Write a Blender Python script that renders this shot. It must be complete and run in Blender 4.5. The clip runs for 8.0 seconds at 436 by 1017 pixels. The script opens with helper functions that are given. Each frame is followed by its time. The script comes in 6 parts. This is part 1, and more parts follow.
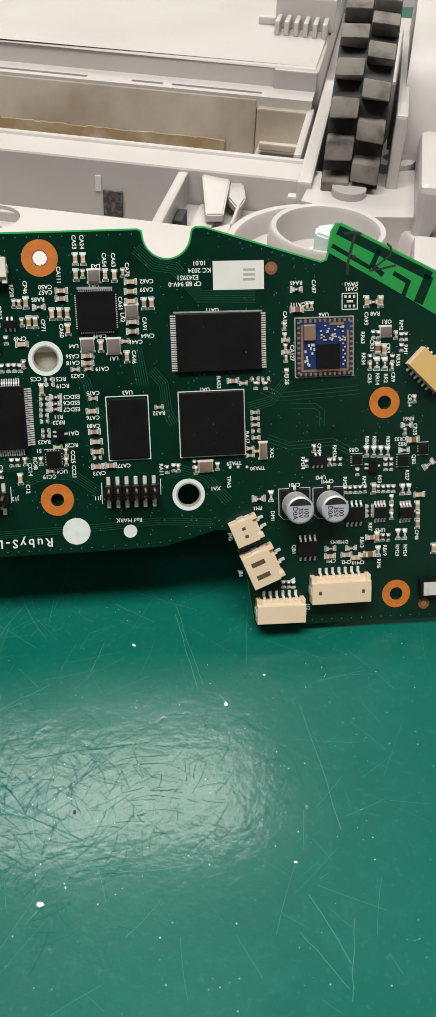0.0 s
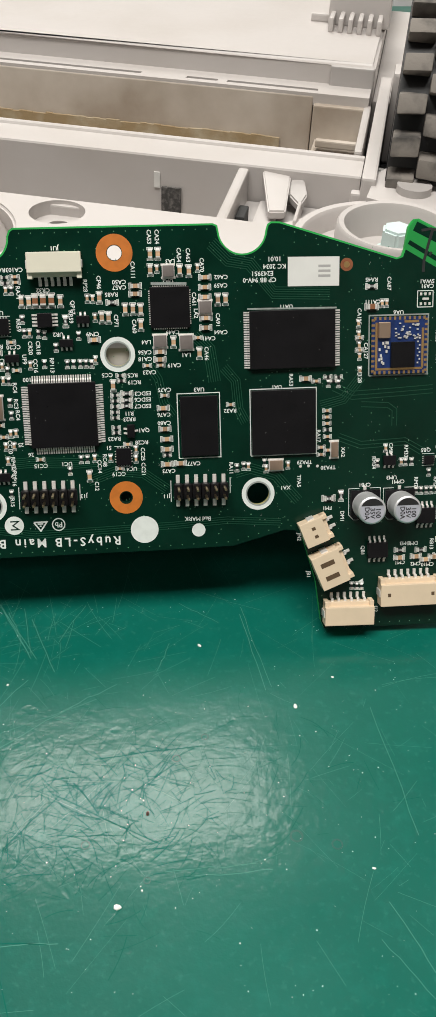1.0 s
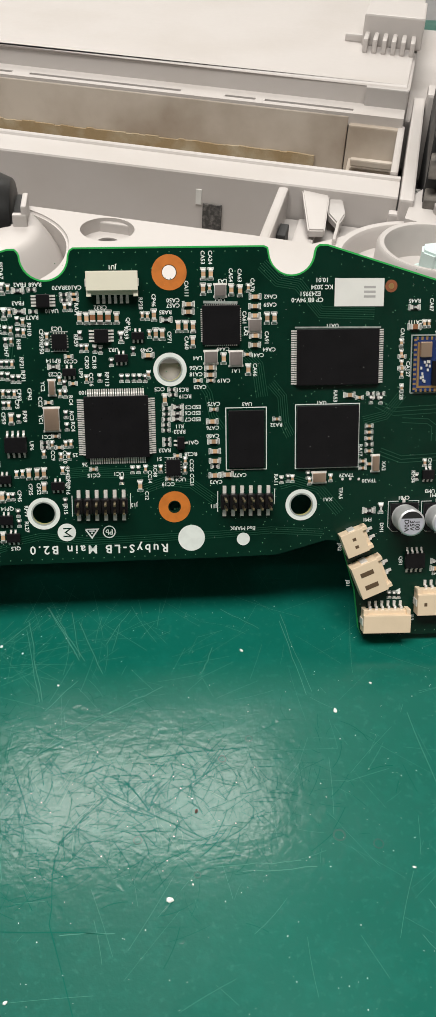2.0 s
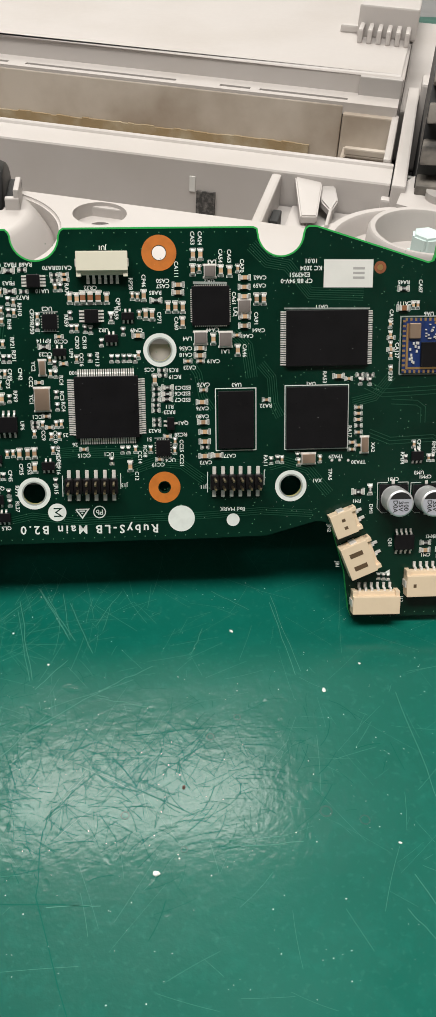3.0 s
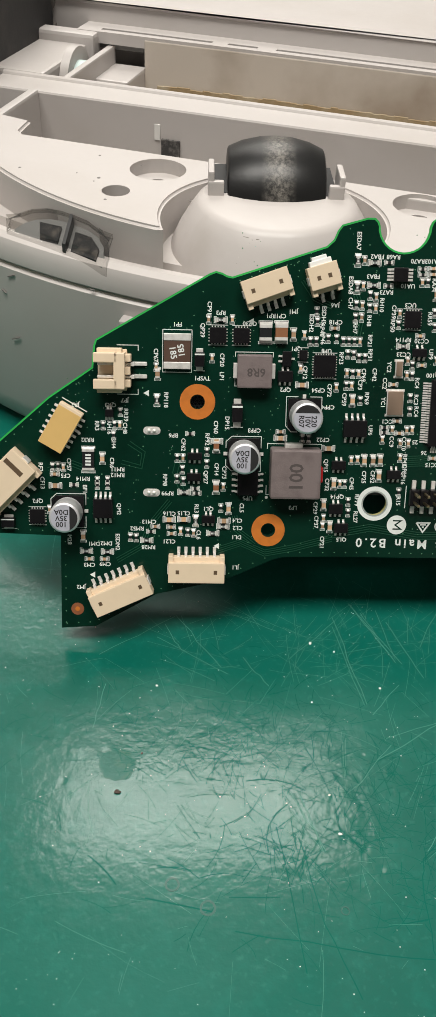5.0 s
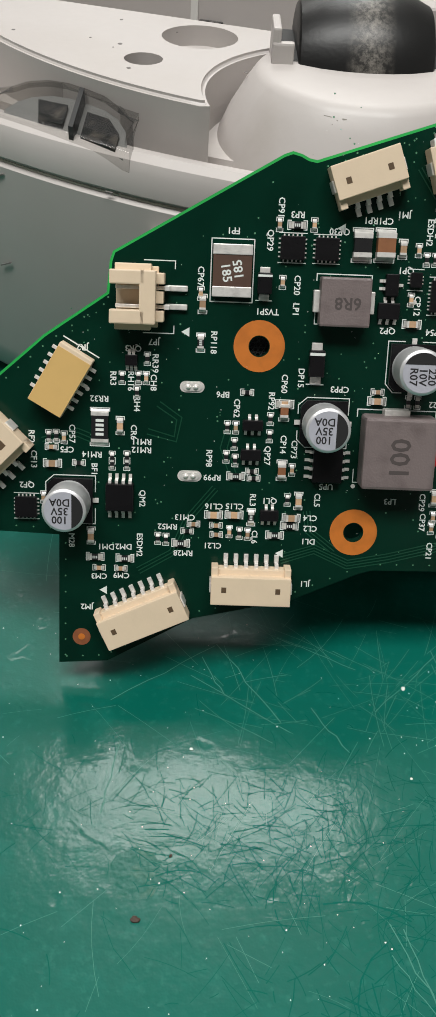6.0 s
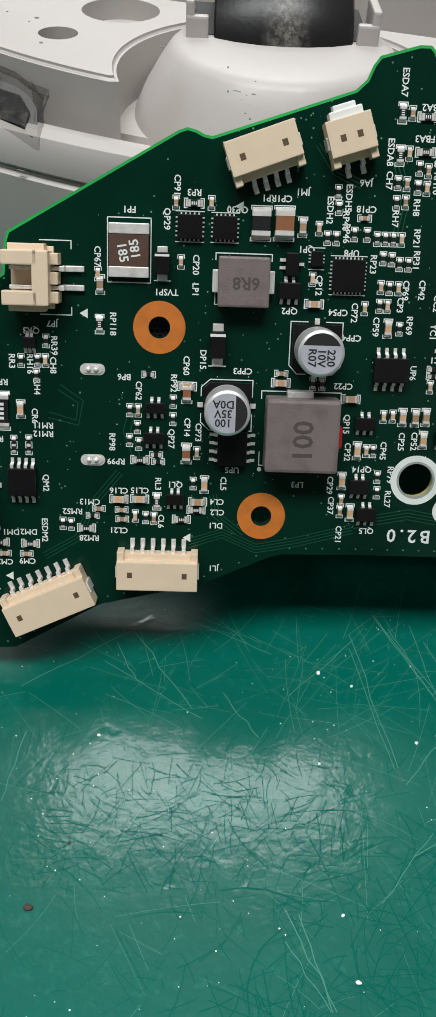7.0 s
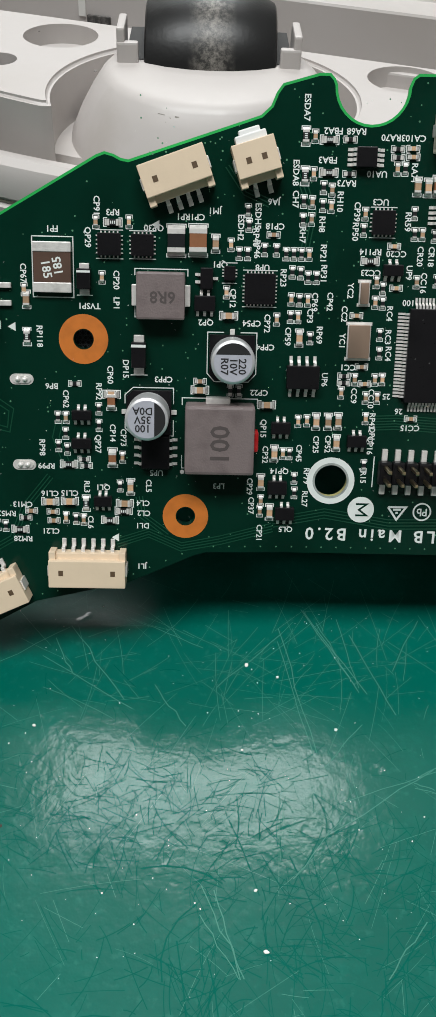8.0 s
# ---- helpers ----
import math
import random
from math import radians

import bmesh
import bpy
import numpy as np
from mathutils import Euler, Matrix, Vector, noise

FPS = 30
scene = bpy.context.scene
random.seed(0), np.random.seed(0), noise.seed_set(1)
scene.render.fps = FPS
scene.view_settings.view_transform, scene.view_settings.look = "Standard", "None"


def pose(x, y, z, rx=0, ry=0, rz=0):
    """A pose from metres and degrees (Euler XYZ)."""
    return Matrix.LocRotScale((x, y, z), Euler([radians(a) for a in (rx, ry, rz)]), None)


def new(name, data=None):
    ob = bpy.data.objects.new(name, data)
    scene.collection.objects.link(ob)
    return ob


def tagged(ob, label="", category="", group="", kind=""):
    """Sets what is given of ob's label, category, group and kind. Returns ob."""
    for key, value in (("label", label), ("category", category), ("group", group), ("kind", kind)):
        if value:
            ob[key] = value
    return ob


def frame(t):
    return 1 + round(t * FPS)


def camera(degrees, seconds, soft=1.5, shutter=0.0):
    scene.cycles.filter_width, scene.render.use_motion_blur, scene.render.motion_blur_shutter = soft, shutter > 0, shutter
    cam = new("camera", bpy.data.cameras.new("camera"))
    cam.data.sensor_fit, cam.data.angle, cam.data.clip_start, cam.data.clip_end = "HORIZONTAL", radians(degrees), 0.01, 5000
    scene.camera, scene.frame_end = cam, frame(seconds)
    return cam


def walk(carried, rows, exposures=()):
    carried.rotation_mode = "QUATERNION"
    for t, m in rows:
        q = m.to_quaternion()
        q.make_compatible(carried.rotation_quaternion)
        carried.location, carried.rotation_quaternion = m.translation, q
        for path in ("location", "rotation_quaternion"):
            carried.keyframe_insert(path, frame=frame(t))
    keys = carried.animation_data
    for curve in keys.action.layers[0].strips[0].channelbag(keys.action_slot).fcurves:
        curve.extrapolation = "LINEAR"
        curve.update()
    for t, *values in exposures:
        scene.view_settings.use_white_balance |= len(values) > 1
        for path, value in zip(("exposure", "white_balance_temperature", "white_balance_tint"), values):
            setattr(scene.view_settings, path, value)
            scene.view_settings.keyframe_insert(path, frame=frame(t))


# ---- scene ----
# A circuit board leaning on an upturned round cleaning robot, on a green bench mat.
cam = camera(26.8, 8.0, soft=1.5)
PATH = [
    (0.0, 0.0123, -0.1792, 0.1627, 48.54, -2.25, -6.84),
    (0.5, 0.0060, -0.1774, 0.1620, 48.67, -2.08, -6.36),
    (1.0, 0.0003, -0.1763, 0.1601, 48.60, -2.12, -5.81),
    (1.2, -0.0045, -0.1755, 0.1619, 48.50, -2.45, -5.71),
    (2.5, -0.0096, -0.1832, 0.1662, 48.88, -2.50, -4.81),
    (3.0, -0.0066, -0.1843, 0.1631, 48.86, -2.51, -4.80),
    (3.5, -0.0156, -0.1894, 0.1665, 48.86, -2.44, -4.51),
    (4.0, -0.0352, -0.1933, 0.1626, 48.89, -2.23, -3.28),
    (4.5, -0.0435, -0.1922, 0.1665, 49.11, -2.11, -2.28),
    (5.0, -0.0682, -0.1690, 0.1521, 48.89, -2.32, -0.67),
    (5.2, -0.0754, -0.1550, 0.1422, 48.72, -2.48, -0.28),
    (6.3, -0.0730, -0.1215, 0.1143, 46.50, -2.81, 0.62),
    (6.5, -0.0685, -0.1212, 0.1158, 46.24, -2.59, 0.69),
    (7.0, -0.0609, -0.1227, 0.1163, 45.91, -2.59, 0.25),
    (7.5, -0.0577, -0.1256, 0.1197, 45.90, -2.34, 0.12),
    (8.0, -0.0499, -0.1285, 0.1216, 46.19, -2.19, -0.19),
]
walk(cam, [(t, pose(x, y, z, rx, ry, rz)) for t, x, y, z, rx, ry, rz in PATH],
     exposures=[(0.0, -0.01, 6420, 9), (5.2, -0.04, 6500, 9), (6.3, -0.21, 6120, 8), (8.0, -0.17, 6000, 7)])

# ---- light ----
MM = 0.001
world = bpy.data.worlds.new("room_air")
scene.world = world
world.use_nodes = True
world.node_tree.nodes["Background"].inputs[0].default_value = (0.9, 0.95, 1.0, 1)
world.node_tree.nodes["Background"].inputs[1].default_value = 0.08


def panel_or_fill(x, y, z, sx, sy, watts, colour=(1, 0.96, 0.9)):
    data = bpy.data.lights.new("ceiling_panel_light", "AREA")
    data.shape, data.size, data.size_y, data.energy, data.color = "RECTANGLE", sx, sy, watts, colour
    ob = new("ceiling_panel_light", data)
    ob.matrix_world = pose(x, y, z)
    return tagged(ob, "flat white area light at the ceiling, panel or added fill", "ceiling light", "ceiling lights")


panel_or_fill(-0.02, 1.13, 1.795, 0.66, 0.34, 12.5)
panel_or_fill(-0.28, -0.40, 1.795, 1.6, 0.52, 51)
# added rear fill with no known panel, lifts the robot top
panel_or_fill(-0.20, 1.92, 1.795, 1.6, 0.30, 19)


# ---- materials ----
def material(name, base, rough=0.5, metal=0.0, vary=0.12, scale=60.0, bump=0.0, bump_scale=400.0,
             second=None, mix_at=(0.45, 0.7), spec=0.5, fine=0.0, coat=0.0, rand=0.0):
    """Principled surface with noise in two sizes; lengths in metres."""
    mat = bpy.data.materials.new(name)
    mat.use_nodes = True
    nt = mat.node_tree
    N, L = nt.nodes, nt.links
    b = N["Principled BSDF"]
    b.inputs["Roughness"].default_value, b.inputs["Metallic"].default_value = rough, metal
    b.inputs["Specular IOR Level"].default_value = spec
    b.inputs["Coat Weight"].default_value = coat
    b.inputs["Coat Roughness"].default_value = 0.12
    co = N.new("ShaderNodeTexCoord")
    big = N.new("ShaderNodeTexNoise")
    big.inputs["Scale"].default_value, big.inputs["Detail"].default_value = scale, 6
    L.new(co.outputs["Object"], big.inputs["Vector"])
    ramp = N.new("ShaderNodeMapRange")
    ramp.inputs[1].default_value, ramp.inputs[2].default_value = mix_at
    L.new(big.outputs["Fac"], ramp.inputs[0])
    mix = N.new("ShaderNodeMix")
    mix.data_type = "RGBA"
    other = second or tuple(min(1, c * (1 - vary)) for c in base)
    mix.inputs[6].default_value, mix.inputs[7].default_value = (*base, 1), (*other, 1)
    L.new(ramp.outputs[0], mix.inputs[0])
    last = mix.outputs[2]
    if rand:
        info = N.new("ShaderNodeObjectInfo")
        hsv = N.new("ShaderNodeHueSaturation")
        mr = N.new("ShaderNodeMapRange")
        mr.inputs[3].default_value, mr.inputs[4].default_value = 1 - rand, 1 + rand
        L.new(info.outputs["Random"], mr.inputs[0])
        L.new(mr.outputs[0], hsv.inputs["Value"])
        L.new(last, hsv.inputs["Color"])
        last = hsv.outputs[0]
    L.new(last, b.inputs["Base Color"])
    if fine:
        small = N.new("ShaderNodeTexNoise")
        small.inputs["Scale"].default_value = bump_scale * 0.6
        L.new(co.outputs["Object"], small.inputs["Vector"])
        rr = N.new("ShaderNodeMapRange")
        rr.inputs[3].default_value, rr.inputs[4].default_value = max(0.03, rough - fine), min(1, rough + fine)
        L.new(small.outputs["Fac"], rr.inputs[0])
        L.new(rr.outputs[0], b.inputs["Roughness"])
    if bump:
        grain = N.new("ShaderNodeTexNoise")
        grain.inputs["Scale"].default_value, grain.inputs["Detail"].default_value = bump_scale, 4
        L.new(co.outputs["Object"], grain.inputs["Vector"])
        bm_ = N.new("ShaderNodeBump")
        bm_.inputs["Strength"].default_value, bm_.inputs["Distance"].default_value = bump, 0.0002
        L.new(grain.outputs["Fac"], bm_.inputs["Height"])
        L.new(bm_.outputs[0], b.inputs["Normal"])
    return mat


def mat_rubber():
    """Green bench mat: dull body under a worn sheen, mottled, finely dented."""
    mat = bpy.data.materials.new("green_bench_mat")
    mat.use_nodes = True
    nt = mat.node_tree
    N, L = nt.nodes, nt.links
    b = N["Principled BSDF"]
    b.inputs["Specular IOR Level"].default_value = 0.22
    b.inputs["Coat Weight"].default_value = 0.42
    co = N.new("ShaderNodeTexCoord")

    def noise_of(scale, detail=4, rough=0.55):
        n = N.new("ShaderNodeTexNoise")
        n.inputs["Scale"].default_value, n.inputs["Detail"].default_value = scale, detail
        n.inputs["Roughness"].default_value = rough
        L.new(co.outputs["Object"], n.inputs["Vector"])
        return n.outputs["Fac"]

    def rng(src, a, b_, c, d):
        m = N.new("ShaderNodeMapRange")
        for i, v in enumerate((a, b_, c, d)):
            m.inputs[i + 1].default_value = v
        L.new(src, m.inputs[0])
        return m.outputs[0]

    def blend(fac, one, two):
        m = N.new("ShaderNodeMix")
        m.data_type = "RGBA"
        for sock, val in ((m.inputs[0], fac), (m.inputs[6], one), (m.inputs[7], two)):
            if isinstance(val, tuple):
                sock.default_value = (*val, 1)
            else:
                L.new(val, sock)
        return m.outputs[2]

    col = blend(rng(noise_of(9, 5), 0.35, 0.65, 0, 1), (0.0015, 0.088, 0.064), (0.003, 0.112, 0.083))
    col = blend(rng(noise_of(190, 6, 0.7), 0.5, 0.75, 0, 0.55), col, (0.006, 0.135, 0.102))
    col = blend(rng(noise_of(700, 3), 0.58, 0.78, 0, 0.4), col, (0.03, 0.17, 0.13))
    L.new(col, b.inputs["Base Color"])
    L.new(rng(noise_of(60, 6), 0.3, 0.7, 0.28, 0.40), b.inputs["Roughness"])
    L.new(rng(noise_of(140, 6, 0.7), 0.3, 0.7, 0.085, 0.165), b.inputs["Coat Roughness"])
    bump = N.new("ShaderNodeBump")
    bump.inputs["Strength"].default_value, bump.inputs["Distance"].default_value = 0.09, 0.0006
    wav = N.new("ShaderNodeMath")
    wav.operation = "MULTIPLY_ADD"
    L.new(noise_of(70, 3, 0.5), wav.inputs[0])
    wav.inputs[1].default_value = 0.5
    L.new(noise_of(420, 3, 0.6), wav.inputs[2])
    pits = N.new("ShaderNodeMath")
    pits.operation = "SUBTRACT"
    L.new(wav.outputs[0], pits.inputs[0])
    L.new(rng(noise_of(260, 1), 0.70, 0.80, 0, 0.7), pits.inputs[1])
    L.new(pits.outputs[0], bump.inputs["Height"])
    L.new(bump.outputs[0], b.inputs["Normal"])
    L.new(bump.outputs[0], b.inputs["Coat Normal"])
    return mat


M_MAT = mat_rubber()
M_SCRATCH = material("pale_scratch", (0.055, 0.205, 0.158), 0.6, spec=0.2)
M_SCORE = material("dull_score", (0.004, 0.101, 0.075), 0.75, spec=0.06)
M_SPECK = material("pale_debris", (0.75, 0.78, 0.74), 0.6)
M_SOOT = material("dark_debris", (0.05, 0.03, 0.02), 0.7)
M_SHELL = material("white_abs_plastic", (0.50, 0.468, 0.450), 0.42, vary=0.06, scale=25, bump=0.06, bump_scale=900, second=(0.46, 0.425, 0.40), fine=0.06)
M_GREYSHELL = material("grey_abs_plastic", (0.41, 0.385, 0.37), 0.45, vary=0.05, scale=30, bump=0.1, bump_scale=900, fine=0.05)
M_DIRTY = material("dusty_cream_plastic", (0.53, 0.475, 0.415), 0.55, scale=26, second=(0.27, 0.21, 0.155), mix_at=(0.44, 0.72), bump=0.15, bump_scale=700)
M_DUST = material("packed_brown_dust", (0.30, 0.22, 0.12), 0.9, scale=120, second=(0.42, 0.36, 0.26), bump=0.4, bump_scale=1500)
M_RUBBER = material("black_rubber", (0.016, 0.016, 0.017), 0.55, scale=90, second=(0.06, 0.055, 0.05), mix_at=(0.5, 0.9), bump=0.3, bump_scale=900)


def mat_roller():
    """Black roller, rubbed pale and speckled along its middle."""
    mat = material("worn_black_roller", (0.010, 0.010, 0.010), 0.36, spec=0.35, bump=0.15, bump_scale=1200)
    N, L = mat.node_tree.nodes, mat.node_tree.links
    co, sep, off, ab, band, grit, cut, mul, mix = [N.new("ShaderNode" + k) for k in ("TexCoord", "SeparateXYZ", "Math", "Math", "MapRange", "TexNoise", "MapRange", "Math", "Mix")]
    L.new(co.outputs["Object"], sep.inputs[0])
    L.new(sep.outputs[0], off.inputs[0])
    off.inputs[1].default_value = 0.0484
    ab.operation = "ABSOLUTE"
    L.new(off.outputs[0], ab.inputs[0])
    for i, v in enumerate((0.0042, 0.0008, 0.0, 1.0)):
        band.inputs[i + 1].default_value = v
    L.new(ab.outputs[0], band.inputs[0])
    grit.inputs["Scale"].default_value, grit.inputs["Detail"].default_value, grit.inputs["Roughness"].default_value = 900, 8, 0.75
    L.new(co.outputs["Object"], grit.inputs["Vector"])
    for i, v in enumerate((0.42, 0.62, 0.1, 1.0)):
        cut.inputs[i + 1].default_value = v
    L.new(grit.outputs["Fac"], cut.inputs[0])
    mul.operation = "MULTIPLY"
    L.new(band.outputs[0], mul.inputs[0])
    L.new(cut.outputs[0], mul.inputs[1])
    mix.data_type = "RGBA"
    mix.inputs[6].default_value, mix.inputs[7].default_value = (0.010, 0.010, 0.010, 1), (0.20, 0.185, 0.165, 1)
    L.new(mul.outputs[0], mix.inputs[0])
    L.new(mix.outputs[2], N["Principled BSDF"].inputs["Base Color"])
    return mat


M_WHEELWORN = mat_roller()
M_DUSTYTREAD = material("dusty_tread", (0.19, 0.17, 0.15), 0.85, scale=160, second=(0.05, 0.046, 0.042), bump=0.4, bump_scale=1500)
# near-black for dark parts, and for shade painted into the hollows
M_DARK = material("dark_plastic_and_hollow_shade", (0.03, 0.03, 0.03), 0.7)
M_PATCH = material("dark_sensor_felt", (0.045, 0.042, 0.04), 0.8, scale=900, second=(0.16, 0.15, 0.14), bump=0.4, bump_scale=2500)
M_MINT = material("mint_plastic", (0.60, 0.72, 0.70), 0.4)
M_STEEL = material("bright_steel", (0.62, 0.61, 0.6), 0.28, 1.0, scale=300, bump=0.05)
M_DESK = material("grey_bench_top", (0.22, 0.22, 0.22), 0.5)
M_WALL = material("painted_wall", (0.58, 0.56, 0.54), 0.8)
M_CEIL = material("white_ceiling_paint", (0.68, 0.67, 0.65), 0.85)
M_DARKWALL = material("dark_grey_wall", (0.07, 0.075, 0.08), 0.7)
M_FLOOR = material("grey_vinyl_floor", (0.12, 0.12, 0.12), 0.5)


# ---- building helpers ----
def finish(name, bm, mats, smooth=False):
    me = bpy.data.meshes.new(name)
    bmesh.ops.recalc_face_normals(bm, faces=bm.faces)
    bm.to_mesh(me)
    bm.free()
    for m in (mats if isinstance(mats, (list, tuple)) else [mats]):
        me.materials.append(m)
    if smooth:
        for p in me.polygons:
            p.use_smooth = True
        me.set_sharp_from_angle(angle=radians(35))
    return me


def part(name, bm, mats, parent, label="", smooth=False, at=None):
    ob = new(name, bm if isinstance(bm, bpy.types.Mesh) else finish(name, bm, mats, smooth))
    ob.parent = parent
    if at is not None:
        ob.matrix_basis = at
    return tagged(ob, label) if label else ob


def thing(name, at, label, category, group="", kind=""):
    ob = new(name)
    ob.matrix_world = at
    return tagged(ob, label, category, group, kind)


def box(bm, x0, y0, z0, x1, y1, z1, slot=0, bevel=0.0, m=None):
    r = bmesh.ops.create_cube(bm, size=1.0)
    vs = r["verts"]
    for v in vs:
        v.co = Vector((x0 + (v.co.x + 0.5) * (x1 - x0), y0 + (v.co.y + 0.5) * (y1 - y0), z0 + (v.co.z + 0.5) * (z1 - z0)))
    fs = list({f for v in vs for f in v.link_faces})
    for f in fs:
        f.material_index = slot
    if bevel:
        es = list({e for v in vs for e in v.link_edges})
        r = bmesh.ops.bevel(bm, geom=es, offset=bevel, segments=2, affect="EDGES", profile=0.6)
        vs = list({v for f in r["faces"] for v in f.verts} | {v for v in vs if v.is_valid})
        for f in r["faces"]:
            f.material_index = slot
    if m is not None:
        bmesh.ops.transform(bm, matrix=m, verts=vs)
    return vs


def cyl(bm, x, y, z0, z1, r, slot=0, seg=24, r2=None, m=None):
    g = bmesh.ops.create_cone(bm, cap_ends=True, segments=seg, radius1=r, radius2=r if r2 is None else r2, depth=z1 - z0)
    bmesh.ops.translate(bm, vec=(x, y, (z0 + z1) / 2), verts=g["verts"])
    for f in {f for v in g["verts"] for f in v.link_faces}:
        f.material_index = slot
    if m is not None:
        bmesh.ops.transform(bm, matrix=m, verts=g["verts"])
    return g["verts"]


def ring(bm, x, y, z0, z1, r_in, r_out, slot=0, seg=40):
    """A flat ring or tube of thickness z0 to z1."""
    rows = []
    for r, z in ((r_in, z0), (r_out, z0), (r_out, z1), (r_in, z1)):
        rows.append([bm.verts.new((x + r * math.cos(2 * math.pi * i / seg), y + r * math.sin(2 * math.pi * i / seg), z)) for i in range(seg)])
    for k in range(4):
        a, b = rows[k], rows[(k + 1) % 4]
        for i in range(seg):
            bm.faces.new((a[i], a[(i + 1) % seg], b[(i + 1) % seg], b[i])).material_index = slot


def sweep(bm, profile, centre, a0, a1, seg, slot=0, closed=False):
    """Turn a profile of (radius, z) about a vertical axis between two angles."""
    cx, cy = centre
    rows = []
    for i in range(seg + 1):
        a = radians(a0 + (a1 - a0) * i / seg)
        rows.append([bm.verts.new((cx + r * math.cos(a), cy + r * math.sin(a), z)) for r, z in profile])
    n = len(profile)
    for i in range(seg):
        for k in range(n if closed else n - 1):
            bm.faces.new((rows[i][k], rows[i + 1][k], rows[i + 1][(k + 1) % n], rows[i][(k + 1) % n])).material_index = slot


def slab(bm, loops, z0, z1, slot=0):
    """A plate between two heights from an outer loop and holes, walls included."""
    edges, pairs = [], []
    for loop in loops:
        top = [bm.verts.new((x, y, z1)) for x, y in loop]
        edges += [bm.edges.new((top[i], top[(i + 1) % len(top)])) for i in range(len(top))]
        pairs.append(top)
    fill = [g for g in bmesh.ops.triangle_fill(bm, use_beauty=True, use_dissolve=False, edges=edges)["geom"] if isinstance(g, bmesh.types.BMFace)]
    for f in fill:
        f.material_index = slot
    low = {v: bm.verts.new((v.co.x, v.co.y, z0)) for top in pairs for v in top}
    for f in fill:
        bm.faces.new([low[v] for v in reversed(f.verts)]).material_index = slot
    for top in pairs:
        for i in range(len(top)):
            a, b = top[i], top[(i + 1) % len(top)]
            bm.faces.new((a, low[a], low[b], b)).material_index = slot


def arc(cx, cy, r, a0, a1, n):
    return [(cx + r * math.cos(radians(a0 + (a1 - a0) * i / n)), cy + r * math.sin(radians(a0 + (a1 - a0) * i / n))) for i in range(n + 1)]


def scaled(pts, k=MM):
    return [(x * k, y * k) for x, y in pts]


def mm(bm):
    """The mesh was drawn in millimetres."""
    bmesh.ops.scale(bm, vec=(MM, MM, MM), verts=bm.verts)
    return bm


# ---- the room and the bench ----
def room():
    bm = bmesh.new()
    box(bm, -2.2, -2.2, -0.85, 2.2, 2.2, -0.75)
    tagged(new("floor", finish("floor", bm, M_FLOOR)), "grey vinyl workshop floor", "floor", kind="structure")
    bm = bmesh.new()
    box(bm, -2.2, -2.2, 1.80, 2.2, 2.2, 1.9)
    tagged(new("ceiling", finish("ceiling", bm, M_CEIL)), "plain off-white workshop ceiling", "ceiling", kind="structure")
    # unseen walls; the south pair, dark and light, shapes reflections in the board
    for name, b in (("wall_north", (-2.2, 2.2, 2.2, 2.3)), ("wall_south", (-2.2, -2.3, 0.5, -2.2)), ("wall_south_east", (0.5, -2.3, 2.2, -2.2)), ("wall_west", (-2.3, -2.2, -2.2, 2.2)), ("wall_east", (2.2, -2.2, 2.3, 2.2))):
        bm = bmesh.new()
        box(bm, b[0], b[1], -0.75, b[2], b[3], 1.8)
        tagged(new(name, finish(name, bm, M_DARKWALL if name == "wall_south" else M_WALL)), "plain workshop wall out of view, toned for reflections and fill", "wall", kind="structure")
    bench = thing("workbench", pose(0, 0.2, -0.75), "grey workbench that carries the green mat", "workbench")
    bm = bmesh.new()
    box(bm, -0.8, -0.45, 0.710, 0.8, 0.55, 0.7463, bevel=0.003)
    part("bench_top", bm, M_DESK, bench)
    for x in (-0.74, 0.74):
        for y in (-0.4, 0.5):
            bm = bmesh.new()
            box(bm, x - 0.03, y - 0.03, 0, x + 0.03, y + 0.03, 0.712, bevel=0.002)
            part("leg", bm, M_STEEL, bench)


room()


def sag(y):
    """Height of the soft mat in millimetres: it dips under the weight of the robot."""
    k = min(1.0, max(0.0, (y + 105) / 85))
    return -1.7 * k * k * (3 - 2 * k)


def settle(bm):
    """Lay a mesh drawn in millimetres on the dipping mat."""
    for v in bm.verts:
        v.co.z += sag(v.co.y)
    return bm


def bench_mat():
    bm = bmesh.new()
    ys = [-220, -160, -120] + [-105 + 2.5 * i for i in range(35)] + [100, 300, 550]
    rows = [[bm.verts.new((x, y, sag(y) - d)) for x, d in ((-450, 2), (-450, 0.5), (-449.5, 0), (0, 0), (449.5, 0), (450, 0.5), (450, 2))] for y in ys]
    for a, b in zip(rows, rows[1:]):
        for k in range(7):
            bm.faces.new((a[k], a[(k + 1) % 7], b[(k + 1) % 7], b[k]))
    bm.faces.new(rows[0])
    bm.faces.new(rows[-1])
    ob = tagged(new("bench_mat", finish("bench_mat", mm(bm), M_MAT, True)), "scratched green rubber bench mat with a worn sheen", "mat")
    return ob


MAT_OB = bench_mat()

# ---- the upturned cleaning robot ----
RC = (-0.017, 0.182)          # middle of the round body
TURN = -16.7                  # the brush bay runs at this angle


